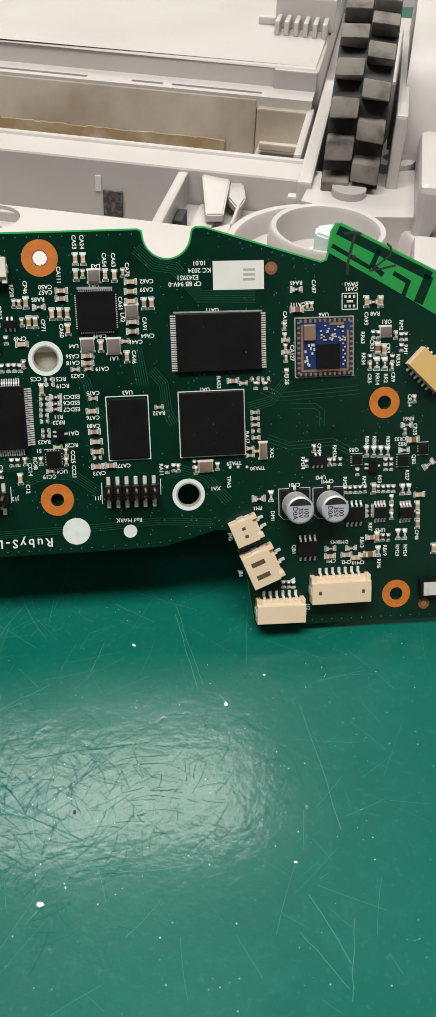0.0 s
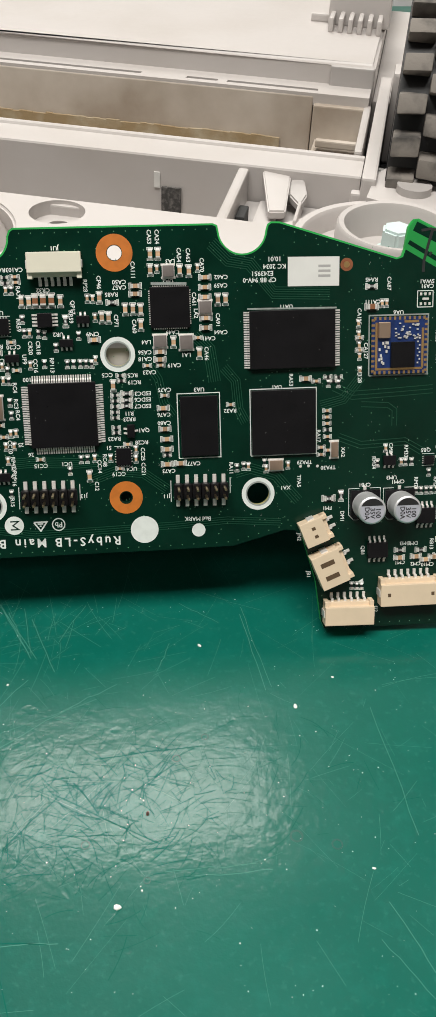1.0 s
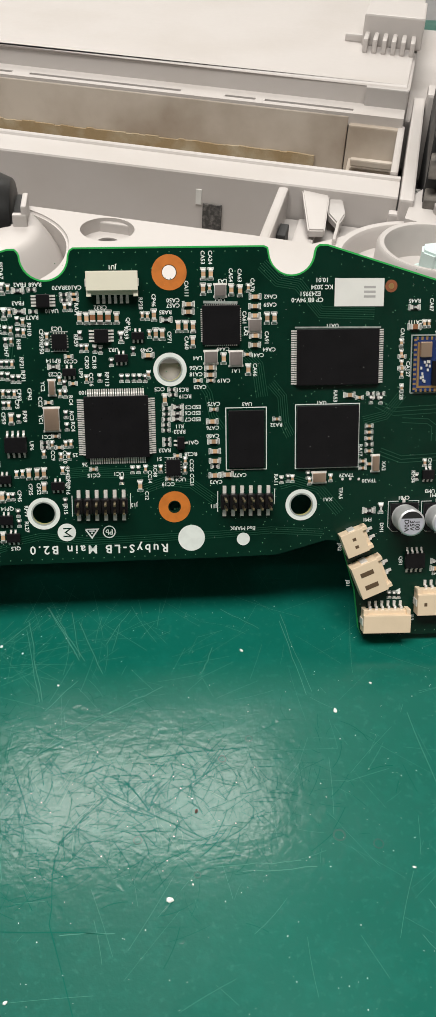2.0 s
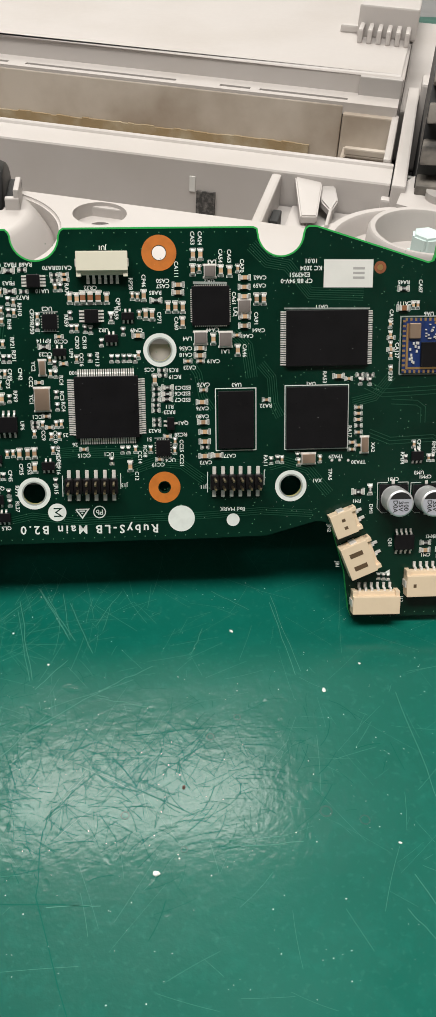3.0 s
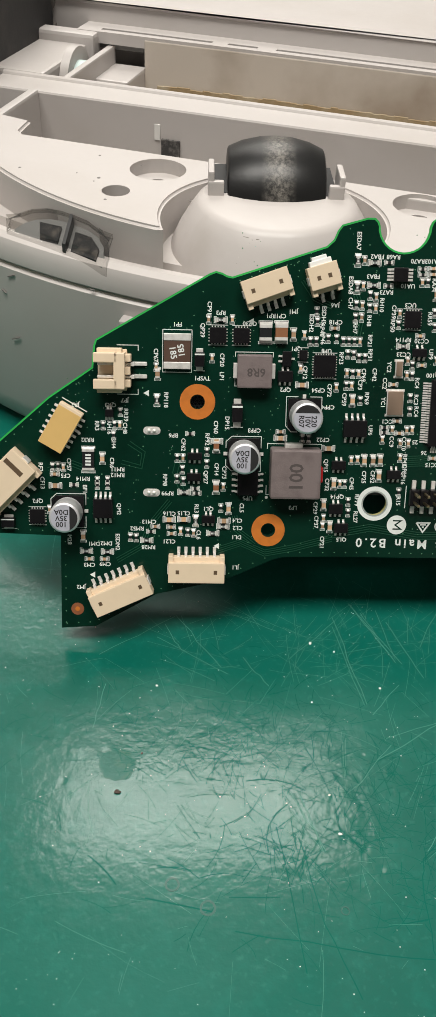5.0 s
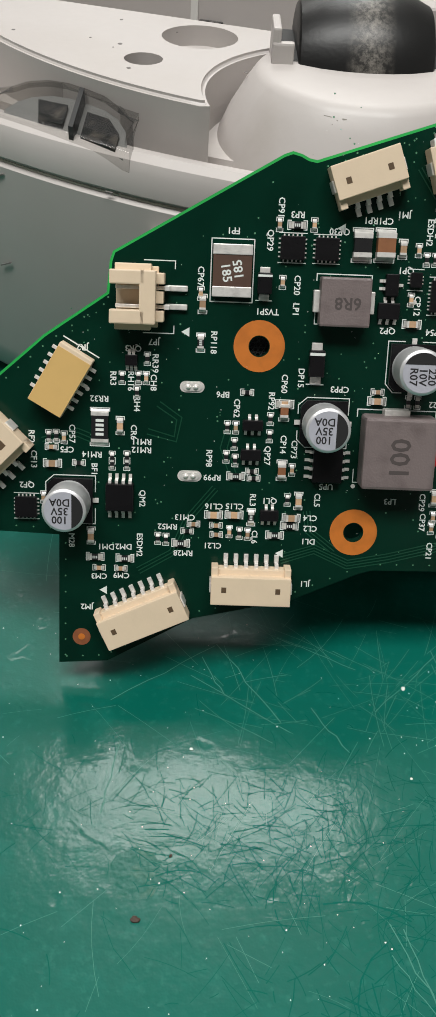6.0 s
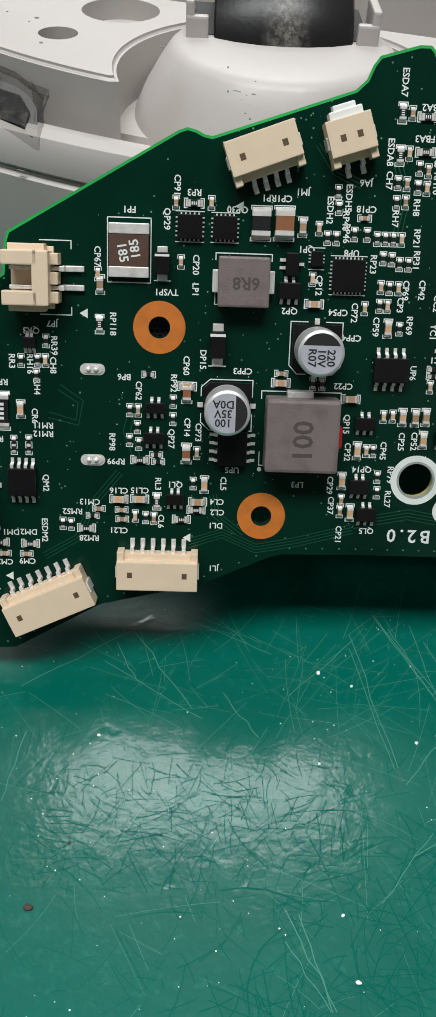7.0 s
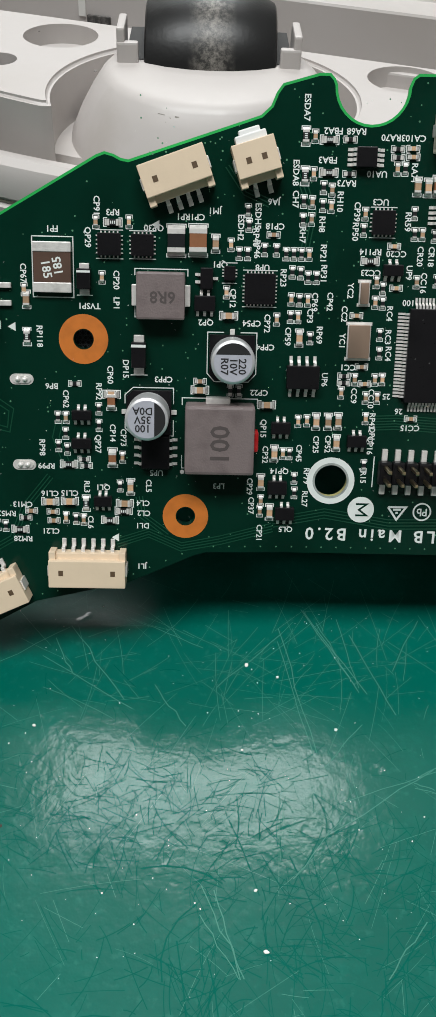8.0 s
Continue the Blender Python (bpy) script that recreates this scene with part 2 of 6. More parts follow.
def clear_plastic():
    """Thin clear moulding: mostly see-through, with a scuffed gloss."""
    mat = bpy.data.materials.new("clear_scuffed_plastic")
    mat.use_nodes = True
    nt = mat.node_tree
    N, L = nt.nodes, nt.links
    see, gloss, mix, fres = N.new("ShaderNodeBsdfTransparent"), N["Principled BSDF"], N.new("ShaderNodeMixShader"), N.new("ShaderNodeLayerWeight")
    see.inputs[0].default_value = (0.86, 0.85, 0.83, 1)
    gloss.inputs["Base Color"].default_value = (0.06, 0.06, 0.06, 1)
    gloss.inputs["Roughness"].default_value = 0.10
    n = N.new("ShaderNodeTexNoise")
    n.inputs["Scale"].default_value = 350
    r = N.new("ShaderNodeMapRange")
    r.inputs[1].default_value, r.inputs[2].default_value, r.inputs[3].default_value, r.inputs[4].default_value = 0.5, 0.8, 0.02, 0.16
    L.new(n.outputs["Fac"], r.inputs[0])
    fres.inputs[0].default_value = 0.25
    add = N.new("ShaderNodeMath")
    L.new(fres.outputs["Facing"], add.inputs[0])
    L.new(r.outputs[0], add.inputs[1])
    L.new(add.outputs[0], mix.inputs[0])
    L.new(see.outputs[0], mix.inputs[1])
    L.new(gloss.outputs[0], mix.inputs[2])
    L.new(mix.outputs[0], N["Material Output"].inputs[0])
    return mat


M_CLEAR = clear_plastic()


def robot():
    bot = thing("robot_vacuum", pose(0, 0, 0), "white round robot vacuum shell lying upside down, dusty", "robot vacuum")
    local = Matrix.Rotation(radians(TURN), 4, "Z")

    def piece(name, bm, mats, label="", smooth=False, turned=True, parent=None):
        mm(bm)
        if turned:
            bmesh.ops.transform(bm, matrix=local, verts=bm.verts)
        return part(name, bm, mats, parent or bot, label, smooth)

    def solid(name, mat, *boxes, bevel=0.6, label="", turned=True, parent=None):
        bm = bmesh.new()
        for b in boxes:
            box(bm, *b, bevel=bevel)
        return piece(name, bm, mat, label, turned=turned, parent=parent)

    # outer wall with its rolled rim and inner gutter
    bm = bmesh.new()
    prof = [(150, -1.65), (168, -1.65), (172, 3), (174.6, 10), (175.2, 49.2), (174.4, 49.8), (174.4, 50.5), (175.0, 51.0), (175.0, 54.5), (174.2, 56.3), (172.6, 57.2), (170.6, 57.0), (170, 56.2), (169.5, 53.0), (164.5, 52.8), (164, 55.2), (140, 55.2), (140, 30)]
    sweep(bm, prof, (RC[0] * 1000, RC[1] * 1000), 0, 360, 200)
    piece("bumper_wall", bm, M_SHELL, smooth=True, turned=False)
    # blunt lip on which the board leans, unseen, added to block light leaking down
    bm = bmesh.new()
    profile_pts = [(-7.4, 56.6), (-6.0, 57.4), (14, 57.4), (14, 30), (2, 30), (-10.5, 47.5)]
    lo = [bm.verts.new((-60, y, z)) for y, z in profile_pts]
    hi = [bm.verts.new((70, y, z)) for y, z in profile_pts]
    for k in range(6):
        bm.faces.new((lo[k], lo[(k + 1) % 6], hi[(k + 1) % 6], hi[k]))
    bm.faces.new(lo)
    bm.faces.new(hi)
    piece("bumper_front", bm, M_SHELL, turned=False)
    # plate before the brush bay
    bm = bmesh.new()
    outer = arc(-69.4, 99.9, 98, 208, 263.6, 40) + arc(-56.8, 17, 26, 212, -33, 60) + [(-20, 5), (0, 8), (36, 16), (40, 30), (30, 44.5), (12, 45), (-132.0, 45), (-134.0, 47), (-134.8, 55.2), (-146, 57.5)]
    holes = [arc(-90.8, 34.7, 7.1, 0, 360, 32)[:-1], arc(-95.8, 18.3, 3.4, 0, 360, 24)[:-1], arc(-25.2, 36.8, 6.9, 0, 360, 32)[:-1]]
    slab(bm, [outer] + holes, 54, 65)
    bmesh.ops.remove_doubles(bm, verts=bm.verts, dist=0.001)
    rims = [e for e in bm.edges if e.is_manifold and e.calc_face_angle(0) > 1.2 and all(v.co.z > 64.9 for v in e.verts)
            and all(math.hypot(e.verts[0].co.x - a, e.verts[0].co.y - b) > 9 for a, b in ((-90.8, 34.7), (-95.8, 18.3), (-25.2, 36.8)))]
    bmesh.ops.bevel(bm, geom=rims, offset=0.7, segments=3, affect="EDGES")
    plate = piece("bottom_plate", bm, M_SHELL, smooth=True)
    for a, b, r in ((-90.8, 34.7, 7.1), (-25.2, 36.8, 6.9)):
        bm = bmesh.new()
        ring(bm, a, b, 60.2, 61.4, 2.9, r + 0.3, seg=32)
        ring(bm, a, b, 58.0, 61.0, 2.9, 3.6, seg=32)
        piece("screw_well", bm, M_SHELL, smooth=True, parent=plate)
        bm = bmesh.new()
        cyl(bm, a, b, 54.0, 57.0, 3.2, seg=20)
        piece("well_bottom", bm, M_GREYSHELL, parent=plate)
    bm = bmesh.new()
    cyl(bm, -95.8, 18.3, 54.2, 56.0, 3.5, seg=20)
    piece("well_bottom", bm, M_GREYSHELL, parent=plate)
    solid("pocket_floor", M_GREYSHELL, (-86, -8, 40, -28, 50, 46))
    # first trough
    solid("trough_floor", M_GREYSHELL, (-160, 44, 24, 14, 88, 28))
    solid("trough_front_wall", M_SHELL, (-134, 42.5, 24, 12, 45, 64.0), bevel=0.4)
    solid("trough_end_wall", M_SHELL, (11.5, 43, 24, 14.5, 87, 61.5), bevel=0.8)
    solid("trough_end_wall", M_SHELL, (-150, 56, 24, -147, 87, 63), bevel=0.8)
    bm = bmesh.new()
    run = [(86.8, 20), (86.8, 61.9), (87.1, 62.4), (88.2, 62.4), (88.6, 61.8), (101.0, 61.6), (101.4, 62.3), (101.8, 62.6), (102.6, 62.6), (103.0, 62.2), (103.0, 20)]
    for va, vb in zip(run, run[1:] + run[:1]):
        bm.faces.new([bm.verts.new(p) for p in ((-166, *va), (46, *va), (46, *vb), (-166, *vb))])
    for a in (-166, 46):
        bm.faces.new([bm.verts.new((a, *p)) for p in run])
    bmesh.ops.remove_doubles(bm, verts=bm.verts, dist=0.001)
    ridge = piece("bay_ridge", bm, M_SHELL)
    for a in (-8.0, -104.5):
        solid("sensor_patch", M_PATCH, (a - 2.9, 86.0, 46, a + 2.9, 86.9, 53.6), bevel=0.1, parent=ridge, label="dark felt sensor patch")
        solid("pale_tick", M_CLEARTICK, (a - 5.2, 86.5, 53.0, a - 3.4, 87.0, 57.6), bevel=0.05, parent=ridge)
    # second trough with the dusty far wall
    solid("brush_bay_floor", M_DIRTY, (-150, 100, 26, 45, 146, 30))
    far = solid("brush_bay_wall", M_DIRTY, (-133, 143.4, 26, 26, 146, 65.2), bevel=0.4, label="cream wall stained brown with dust")
    bm = bmesh.new()
    rng = random.Random(3)
    for i in range(60):
        a = -128 + i * 2.4
        box(bm, a, 142.6, 44, a + 2.42, 143.5, 51.0 + 0.3 * noise.noise(Vector((a * 0.13, 0, 0))) + rng.uniform(0, 0.5))
    tagged(piece("dust_fringe", bm, M_DUST, "row of brown dust and bristle ends", parent=far), kind="stuff")
    solid("bay_corner_niche", M_DIRTY, (26.4, 141.2, 26, 43.5, 146, 63.2), (27.8, 118, 28, 29.2, 142, 52.5), (29.0, 130.4, 53.6, 43.2, 132.8, 56.0), (29.0, 131.5, 28, 43.2, 142, 52.6), (29.4, 120, 28, 43.2, 123, 50), bevel=0.5)
    solid("bay_end_rim", M_SHELL, (42.6, 103.6, 40, 45.0, 146, 63.4), bevel=0.8)
    solid("bay_left_block", M_SHELL, (-147, 126, 26, -133, 146, 56), (-147, 101, 26, -144.5, 146, 62), bevel=0.8)
    solid("bay_left_shoulder", M_SHELL, (-176, 103.6, 40, -152.8, 141, 62.6), (-190, 95, 40, -165, 118, 59), (-178, 139, 40, -150, 146, 66), bevel=1.2)
    bm = bmesh.new()
    cyl(bm, 0, 0, -1.5, 1.5, 10, seg=40, m=pose(-151, 124, 56, 0, 90, 0))
    piece("bearing_plate", bm, M_SHELL, smooth=True)
    bm = bmesh.new()
    ring(bm, 0, 0, -2.5, 3.2, 3.0, 5.8, seg=32)
    bmesh.ops.transform(bm, matrix=pose(-149, 124, 56, 0, 90, 0), verts=bm.verts)
    piece("bearing_ring", bm, M_MINT, "pale mint plastic bearing ring", smooth=True)
    # slotted strip and rear plate
    bm = bmesh.new()
    rects = [(-150, -109.5), (-104, -93.5), (-87, -32.5), (-17, -6.4), (-3.2, 27)]
    loops = [[(-158, 143.6), (44, 143.6), (44, 155.5), (-158, 155.5)]] + [[(a0, 146.4), (a1, 146.4), (a1, 148.4), (a0, 148.4)] for a0, a1 in rects]
    slab(bm, loops, 62.5, 66.2)
    strip = piece("slotted_strip", bm, M_SHELL)
    # darker bed painting the shade inside the slots
    solid("slot_bed", M_GREYDARK, (-156, 145.4, 60.6, 40, 149.4, 62.4), bevel=0.1, parent=strip)
    bm = bmesh.new()
    slab(bm, [[(-215, 155), (44.5, 155), (44.5, 338), (-70, 355), (-215, 338)]], 40, 73.2)
    bmesh.ops.bevel(bm, geom=[e for e in bm.edges if e.is_manifold and e.calc_face_angle(0) > 1 and all(v.co.z > 73 for v in e.verts)], offset=1.2, segments=3, affect="EDGES")
    rear = piece("rear_plate", bm, M_SHELL, smooth=True)
    solid("step_lip", M_GREYSHELL, (30, 153.2, 62, 44.3, 155.4, 72.2), bevel=0.4, parent=rear)
    solid("comb_bracket", M_SHELL, (24, 200, 73, 46, 226, 84), (17.5, 203, 73, 25, 205.5, 76), *[(25 + 3.4 * i, 190, 73, 26.8 + 3.4 * i, 201, 78) for i in range(6)], bevel=0.7)
    # end wall beside the drive wheel
    solid("bay_end_wall", M_SHELL, (46.4, 76, 40, 50.4, 168, 66.4), (44, 76, 40, 47, 79, 62), bevel=0.7)
    # solid dark strip standing for the shade in the slit
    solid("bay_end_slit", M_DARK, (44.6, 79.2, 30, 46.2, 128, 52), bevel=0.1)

    def wheel(a):
        bm = bmesh.new()
        cyl(bm, 0, 0, -7.6, 7.6, 35.5, seg=64, m=pose(a, 116, 66, 0, 90, 0))
        core = piece("drive_wheel", bm, M_RUBBER, "black rubber drive wheel with staggered dusty tread blocks", smooth=True)
        for row, x in ((0, -3.75), (1, 3.75)):
            for i in range(24):
                ang = 360 / 24 * (i + 0.5 * row)
                bm = bmesh.new()
                vs = box(bm, -3.65, -2.3, 34.5, 3.65, 2.6, 40.0, 0, 0.6)
                for v in bm.verts:
                    if v.co.z > 37:
                        v.co.y -= 1.4 + 0.25 * v.co.x * (1 if row else -1) * 0.3
                bmesh.ops.transform(bm, matrix=pose(a + x, 116, 66) @ Matrix.Rotation(radians(ang), 4, "X"), verts=bm.verts)
                piece("tread_block", bm, M_DUSTYTREAD, smooth=True, parent=core)
    wheel(60.2)
    wheel(-178)
    bm = bmesh.new()
    cyl(bm, 0, 0, -9, 9, 37, seg=64, m=pose(81, 138, 64, 0, 90, 0))
    cyl(bm, 0, 0, -9.4, 9.4, 35, seg=64, m=pose(99, 138, 64, 0, 90, 0))
    piece("wheel_cover", bm, M_SHELL, smooth=True)
    solid("wheel_frame", M_SHELL, (70, 82, 40, 73.2, 172, 84), (50.6, 160, 40, 72, 172, 70), bevel=1.0)
    # floor of the well, coloured near black for its shade
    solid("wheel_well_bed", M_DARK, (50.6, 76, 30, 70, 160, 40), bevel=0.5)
    # screw shelf at the corner
    bm = bmesh.new()
    slab(bm, [[(48.5, 68), (50, 84), (53, 91), (55.5, 92), (56, 100), (63.5, 101.5), (64.5, 96), (69, 92), (73, 96), (79, 98), (84, 88), (82, 66), (66, 62)]], 52, 64.5)
    shelf = piece("screw_shelf", bm, M_SHELL)
    bm = bmesh.new()
    ring(bm, 71.5, 101.5, 56, 66, 3.0, 6.4, seg=32)
    piece("screw_boss", bm, M_SHELL, smooth=True, parent=shelf)
    for a, b, z in ((50.8, 89.5, 63.6), (71.5, 101.5, 62.5)):
        bm = bmesh.new()
        cyl(bm, a, b, z - 2, z, 2.6, seg=24)
        box(bm, a - 1.6, b - 0.3, z, a + 1.6, b + 0.3, z + 0.12)
        box(bm, a - 0.3, b - 1.6, z, a + 0.3, b + 1.6, z + 0.12)
        piece("screw", bm, M_STEEL, "cross-head steel screw", smooth=False, parent=shelf)
    solid("screw_tab", M_SHELL, (46.5, 86.5, 56, 54.5, 92.5, 62), bevel=1.5, parent=shelf)
    bm = bmesh.new()
    cyl(bm, 60.5, 75.0, 54, 66.5, 4.6, seg=32)
    piece("grey_stud", bm, M_GREYSHELL, smooth=True, parent=shelf)
    solid("corner_brace", M_SHELL, (78, 62, 50, 92, 112, 74), (80, 105, 50, 96, 128, 82), bevel=2.0)
    # side brush motor mount
    bm = bmesh.new()
    sweep(bm, [(0, 55), (22.5, 55), (23.0, 60), (23.6, 60.8), (25.4, 60.8), (26, 60), (26.4, 48)], (57, 51), 0, 360, 72)
    mount = piece("brush_motor_mount", bm, M_SHELL, "round white side brush mount", smooth=True)
    bm = bmesh.new()
    sweep(bm, [(12.3, 55), (12.6, 64.6), (13.0, 65.6), (14.2, 65.8), (14.8, 65.0), (15.2, 55)], (57, 50.5), 0, 360, 64)
    sweep(bm, [(0, 57), (12.5, 57)], (57, 50.5), 0, 360, 64)
    piece("mount_collar", bm, M_SHELL, smooth=True, parent=mount)
    bm = bmesh.new()
    cyl(bm, 57.6, 51.5, 56, 64.6, 4.3, seg=6)
    bmesh.ops.bevel(bm, geom=list(bm.edges), offset=0.6, segments=2, affect="EDGES")
    cyl(bm, 57.6, 51.5, 56, 58.2, 5.6, seg=28)
    piece("hex_stud", bm, M_MINT, "pale mint plastic hexagonal stud", parent=mount)
    # clip ribs between trough and mount
    for name, quad in (("clip_strap", [(18.2, 87.7, 61.5), (26.3, 91.5, 61.5), (27.4, 71.0, 57), (22.8, 69.7, 57)]), ("clip_fold", [(26.2, 89.7, 60.5), (29.9, 88.8, 60.5), (32.1, 81.6, 58), (30.7, 76.6, 56.5), (27.0, 81.4, 57.5)])):
        bm = bmesh.new()
        top = [bm.verts.new(p) for p in quad]
        low = [bm.verts.new((a, b, z - 2.4)) for a, b, z in quad]
        bm.faces.new(top)
        bm.faces.new(low[::-1])
        for k in range(len(quad)):
            bm.faces.new((top[k - 1], top[k], low[k], low[k - 1]))
        bmesh.ops.bevel(bm, geom=list(bm.edges), offset=0.4, segments=2, affect="EDGES")
        piece(name, bm, M_SHELL if name == "clip_strap" else M_GREYSHELL)
    solid("clip_rib", M_SHELL, (30.0, 66, 40, 31.0, 84, 57), bevel=0.5)
    solid("clip_tongue", M_SHELL, (18.6, 66, 46, 24.6, 84, 54), bevel=0.8)
    solid("clip_floor", M_GREYSHELL, (14, 40, 40, 50, 86, 52.5), bevel=0.5)
    solid("clip_catch", M_DARK, (14.6, 64, 50, 17.2, 72, 57), bevel=0.4)
    # soft grimy sleeve in the corner
    bm = bmesh.new()
    bmesh.ops.create_icosphere(bm, subdivisions=4, radius=1)
    for v in bm.verts:
        n = noise.noise(v.co * 2.2) * 0.25 + noise.noise(v.co * 6) * 0.08
        v.co = Vector((94 + v.co.x * 11 * (1 + n), 66 + v.co.y * 15 * (1 + n), 64 + v.co.z * 10 * (1 + n)))
    piece("dusty_sleeve", bm, M_DUSTYTREAD, "grimy crumpled grey sleeve", smooth=True)
    solid("front_corner_block", M_SHELL, (78, 30, 45, 100, 52, 66), bevel=1.5)
    bm = bmesh.new()
    cyl(bm, RC[0] * 1000, RC[1] * 1000, 18, 22, 166, seg=96)
    piece("inner_deck", bm, M_GREYSHELL, turned=False)
    solid("side_deck", M_SHELL, (72, 172, 40, 150, 260, 62), (44.6, 168, 40, 110, 300, 58), bevel=1.0)
    # caster in its pocket
    bm = bmesh.new()
    sweep(bm, [(26, 46), (25.3, 52), (24.5, 56), (22.9, 59.6), (20.7, 63.4), (18.9, 66.0), (18.0, 66.8), (16.6, 67.3), (9, 67.4), (0, 67.4)], (-48.5, 38.5), 0, 360, 72)
    house = piece("caster_housing", bm, M_CONE, "white cone that carries the caster", smooth=True, turned=False)
    solid("caster_ear", M_SHELL, (-64.7, 38.6, 58, -63.3, 47, 72.8), (-64.7, 38.4, 58, -61.0, 40.0, 70.6), bevel=0.4, turned=False, parent=house)
    solid("caster_ear", M_SHELL, (-34.4, 38.6, 58, -33.0, 47, 72.5), (-36.6, 38.4, 58, -33.0, 40.0, 70.4), bevel=0.4, turned=False, parent=house)
    # dark block painting the shaded opening round the roller
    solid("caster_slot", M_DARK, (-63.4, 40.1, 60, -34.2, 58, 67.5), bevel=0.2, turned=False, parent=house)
    bm = bmesh.new()
    sweep(bm, [(0, -11.5), (11.6, -11.5), (12.1, -11.2), (13.5, -8), (14.4, -4), (14.7, 0), (14.4, 4), (13.5, 8), (12.1, 11.2), (11.6, 11.5), (0, 11.5)], (0, 0), 0, 360, 64)
    bmesh.ops.transform(bm, matrix=pose(-48.6, 49.5, 62.2, 0, 90, 0), verts=bm.verts)
    piece("caster_wheel", bm, M_WHEELWORN, "black barrel-shaped caster roller, worn pale in the middle", smooth=True, turned=False)
    # cliff sensor window in the gutter
    bm = bmesh.new()
    dome = [(-117.8, 3.4), (-118, 6.0), (-116.2, 8.0), (-113.5, 9.3), (-109.5, 9.8), (-105.5, 9.3), (-101.5, 8.2), (-97.5, 6.8), (-94.2, 4.8), (-91.6, 2.0), (-90.2, -1.2), (-89.8, -4.4)]

    def lift(bm):
        """The window slopes up from its front edge."""
        for v in bm.verts:
            if v.co.z > 55.5:
                v.co.z += 0.46 * max(0.0, v.co.y + 3.4 - 0.234 * (-89.8 - v.co.x))

    slab(bm, [dome], 54.6, 58.9)
    bmesh.ops.bevel(bm, geom=[e for e in bm.edges if e.is_manifold and e.calc_face_angle(0) > 1 and all(v.co.z > 58 for v in e.verts)], offset=1.1, segments=4, affect="EDGES")
    lift(bm)
    lens = piece("sensor_window", bm, M_CLEAR, "clear scuffed plastic sensor window", smooth=True)
    lens.visible_shadow = False
    bm = bmesh.new()
    slab(bm, [[(-104 + (x + 104) * 0.9, 2.6 + (y - 2.6) * 0.86) for x, y in dome]], 54.0, 56.2)
    lift(bm)
    piece("sensor_bed", bm, M_GREYDARK, parent=lens)
    for loop in ([(-110.8, 7.0), (-104.8, 6.0), (-104.2, 2.0), (-109.0, 2.8)], [(-100.8, 4.8), (-96.4, 3.6), (-93.4, 0.6), (-93.0, -2.4), (-100.0, -0.4)]):
        bm = bmesh.new()
        slab(bm, [loop], 55.0, 57.0)
        lift(bm)
        piece("sensor_eye", bm, M_SENSOR, parent=lens)
    bm = bmesh.new()
    slab(bm, [[(-101.9, -0.7), (-101.0, -0.9), (-102.2, 7.2), (-103.1, 7.4)]], 55.0, 58.98)
    lift(bm)
    piece("window_divider", bm, M_DARK, parent=lens)
    # dirt in the seam and smears on the caster cone
    bm = bmesh.new()
    ring(bm, RC[0] * 1000, RC[1] * 1000, 49.9, 50.25, 173.9, 174.55, seg=200)
    piece("seam_dirt", bm, M_DIRTY, turned=False)
    rng = random.Random(14)
    for i in range(18):
        ang, k = radians(rng.uniform(225, 300)), rng.uniform(0.05, 0.9)
        r, z = 18.95 + 4.4 * k, 66.0 - 7.4 * k
        bm = bmesh.new()
        w, h = rng.uniform(0.15, 0.8), rng.uniform(0.05, 0.12)
        box(bm, -w, -0.015, -h, w, 0.015, h, m=pose(-48.5 + r * math.cos(ang), 38.5 + r * math.sin(ang), z, 0, 0, math.degrees(ang) + 90) @ pose(0, 0, 0, -26, rng.uniform(-25, 25), 0))
        piece("smear", bm, M_TEAL if i % 3 == 0 else M_FAINT, turned=False, parent=house)
    # scuffs on the wall and plate
    rng = random.Random(9)
    for i in range(14):
        ang, z = radians(rng.uniform(222, 248)), rng.uniform(25, 54)
        r = 175.35
        cx, cy = RC[0] * 1000 + r * math.cos(ang), RC[1] * 1000 + r * math.sin(ang)
        bm = bmesh.new()
        box(bm, -rng.uniform(0.4, 1.8), -0.15, -0.12, rng.uniform(0.4, 1.8), 0.15, 0.12, m=pose(cx, cy, z, 0, rng.uniform(-30, 30), math.degrees(ang) + 90))
        piece("scuff", bm, M_SCUFF, turned=False)
    for i in range(9):
        bm = bmesh.new()
        a, b = rng.uniform(-125, -75), rng.uniform(12, 42)
        cyl(bm, a, b, 64.99, 65.06, rng.uniform(0.15, 0.45), seg=7)
        piece("dust_fleck", bm, M_SCUFF)
    return bot


M_CLEARTICK = material("pale_plastic_tick", (0.72, 0.71, 0.68), 0.4)
M_GREYDARK = material("mid_grey_plastic", (0.17, 0.17, 0.165), 0.6)
M_CONE = material("scuffed_white_plastic", (0.50, 0.465, 0.445), 0.42, scale=32, second=(0.36, 0.32, 0.285), mix_at=(0.56, 0.80), bump=0.12, bump_scale=700, fine=0.1)
M_TEAL = material("teal_smear", (0.30, 0.50, 0.46), 0.5)
M_FAINT = material("faint_grey_scuff", (0.30, 0.28, 0.25), 0.6)
M_SENSOR = material("dusty_sensor_black", (0.02, 0.02, 0.02), 0.5, scale=420, second=(0.09, 0.08, 0.07), mix_at=(0.5, 0.72), bump=0.3, bump_scale=1500, spec=0.1)
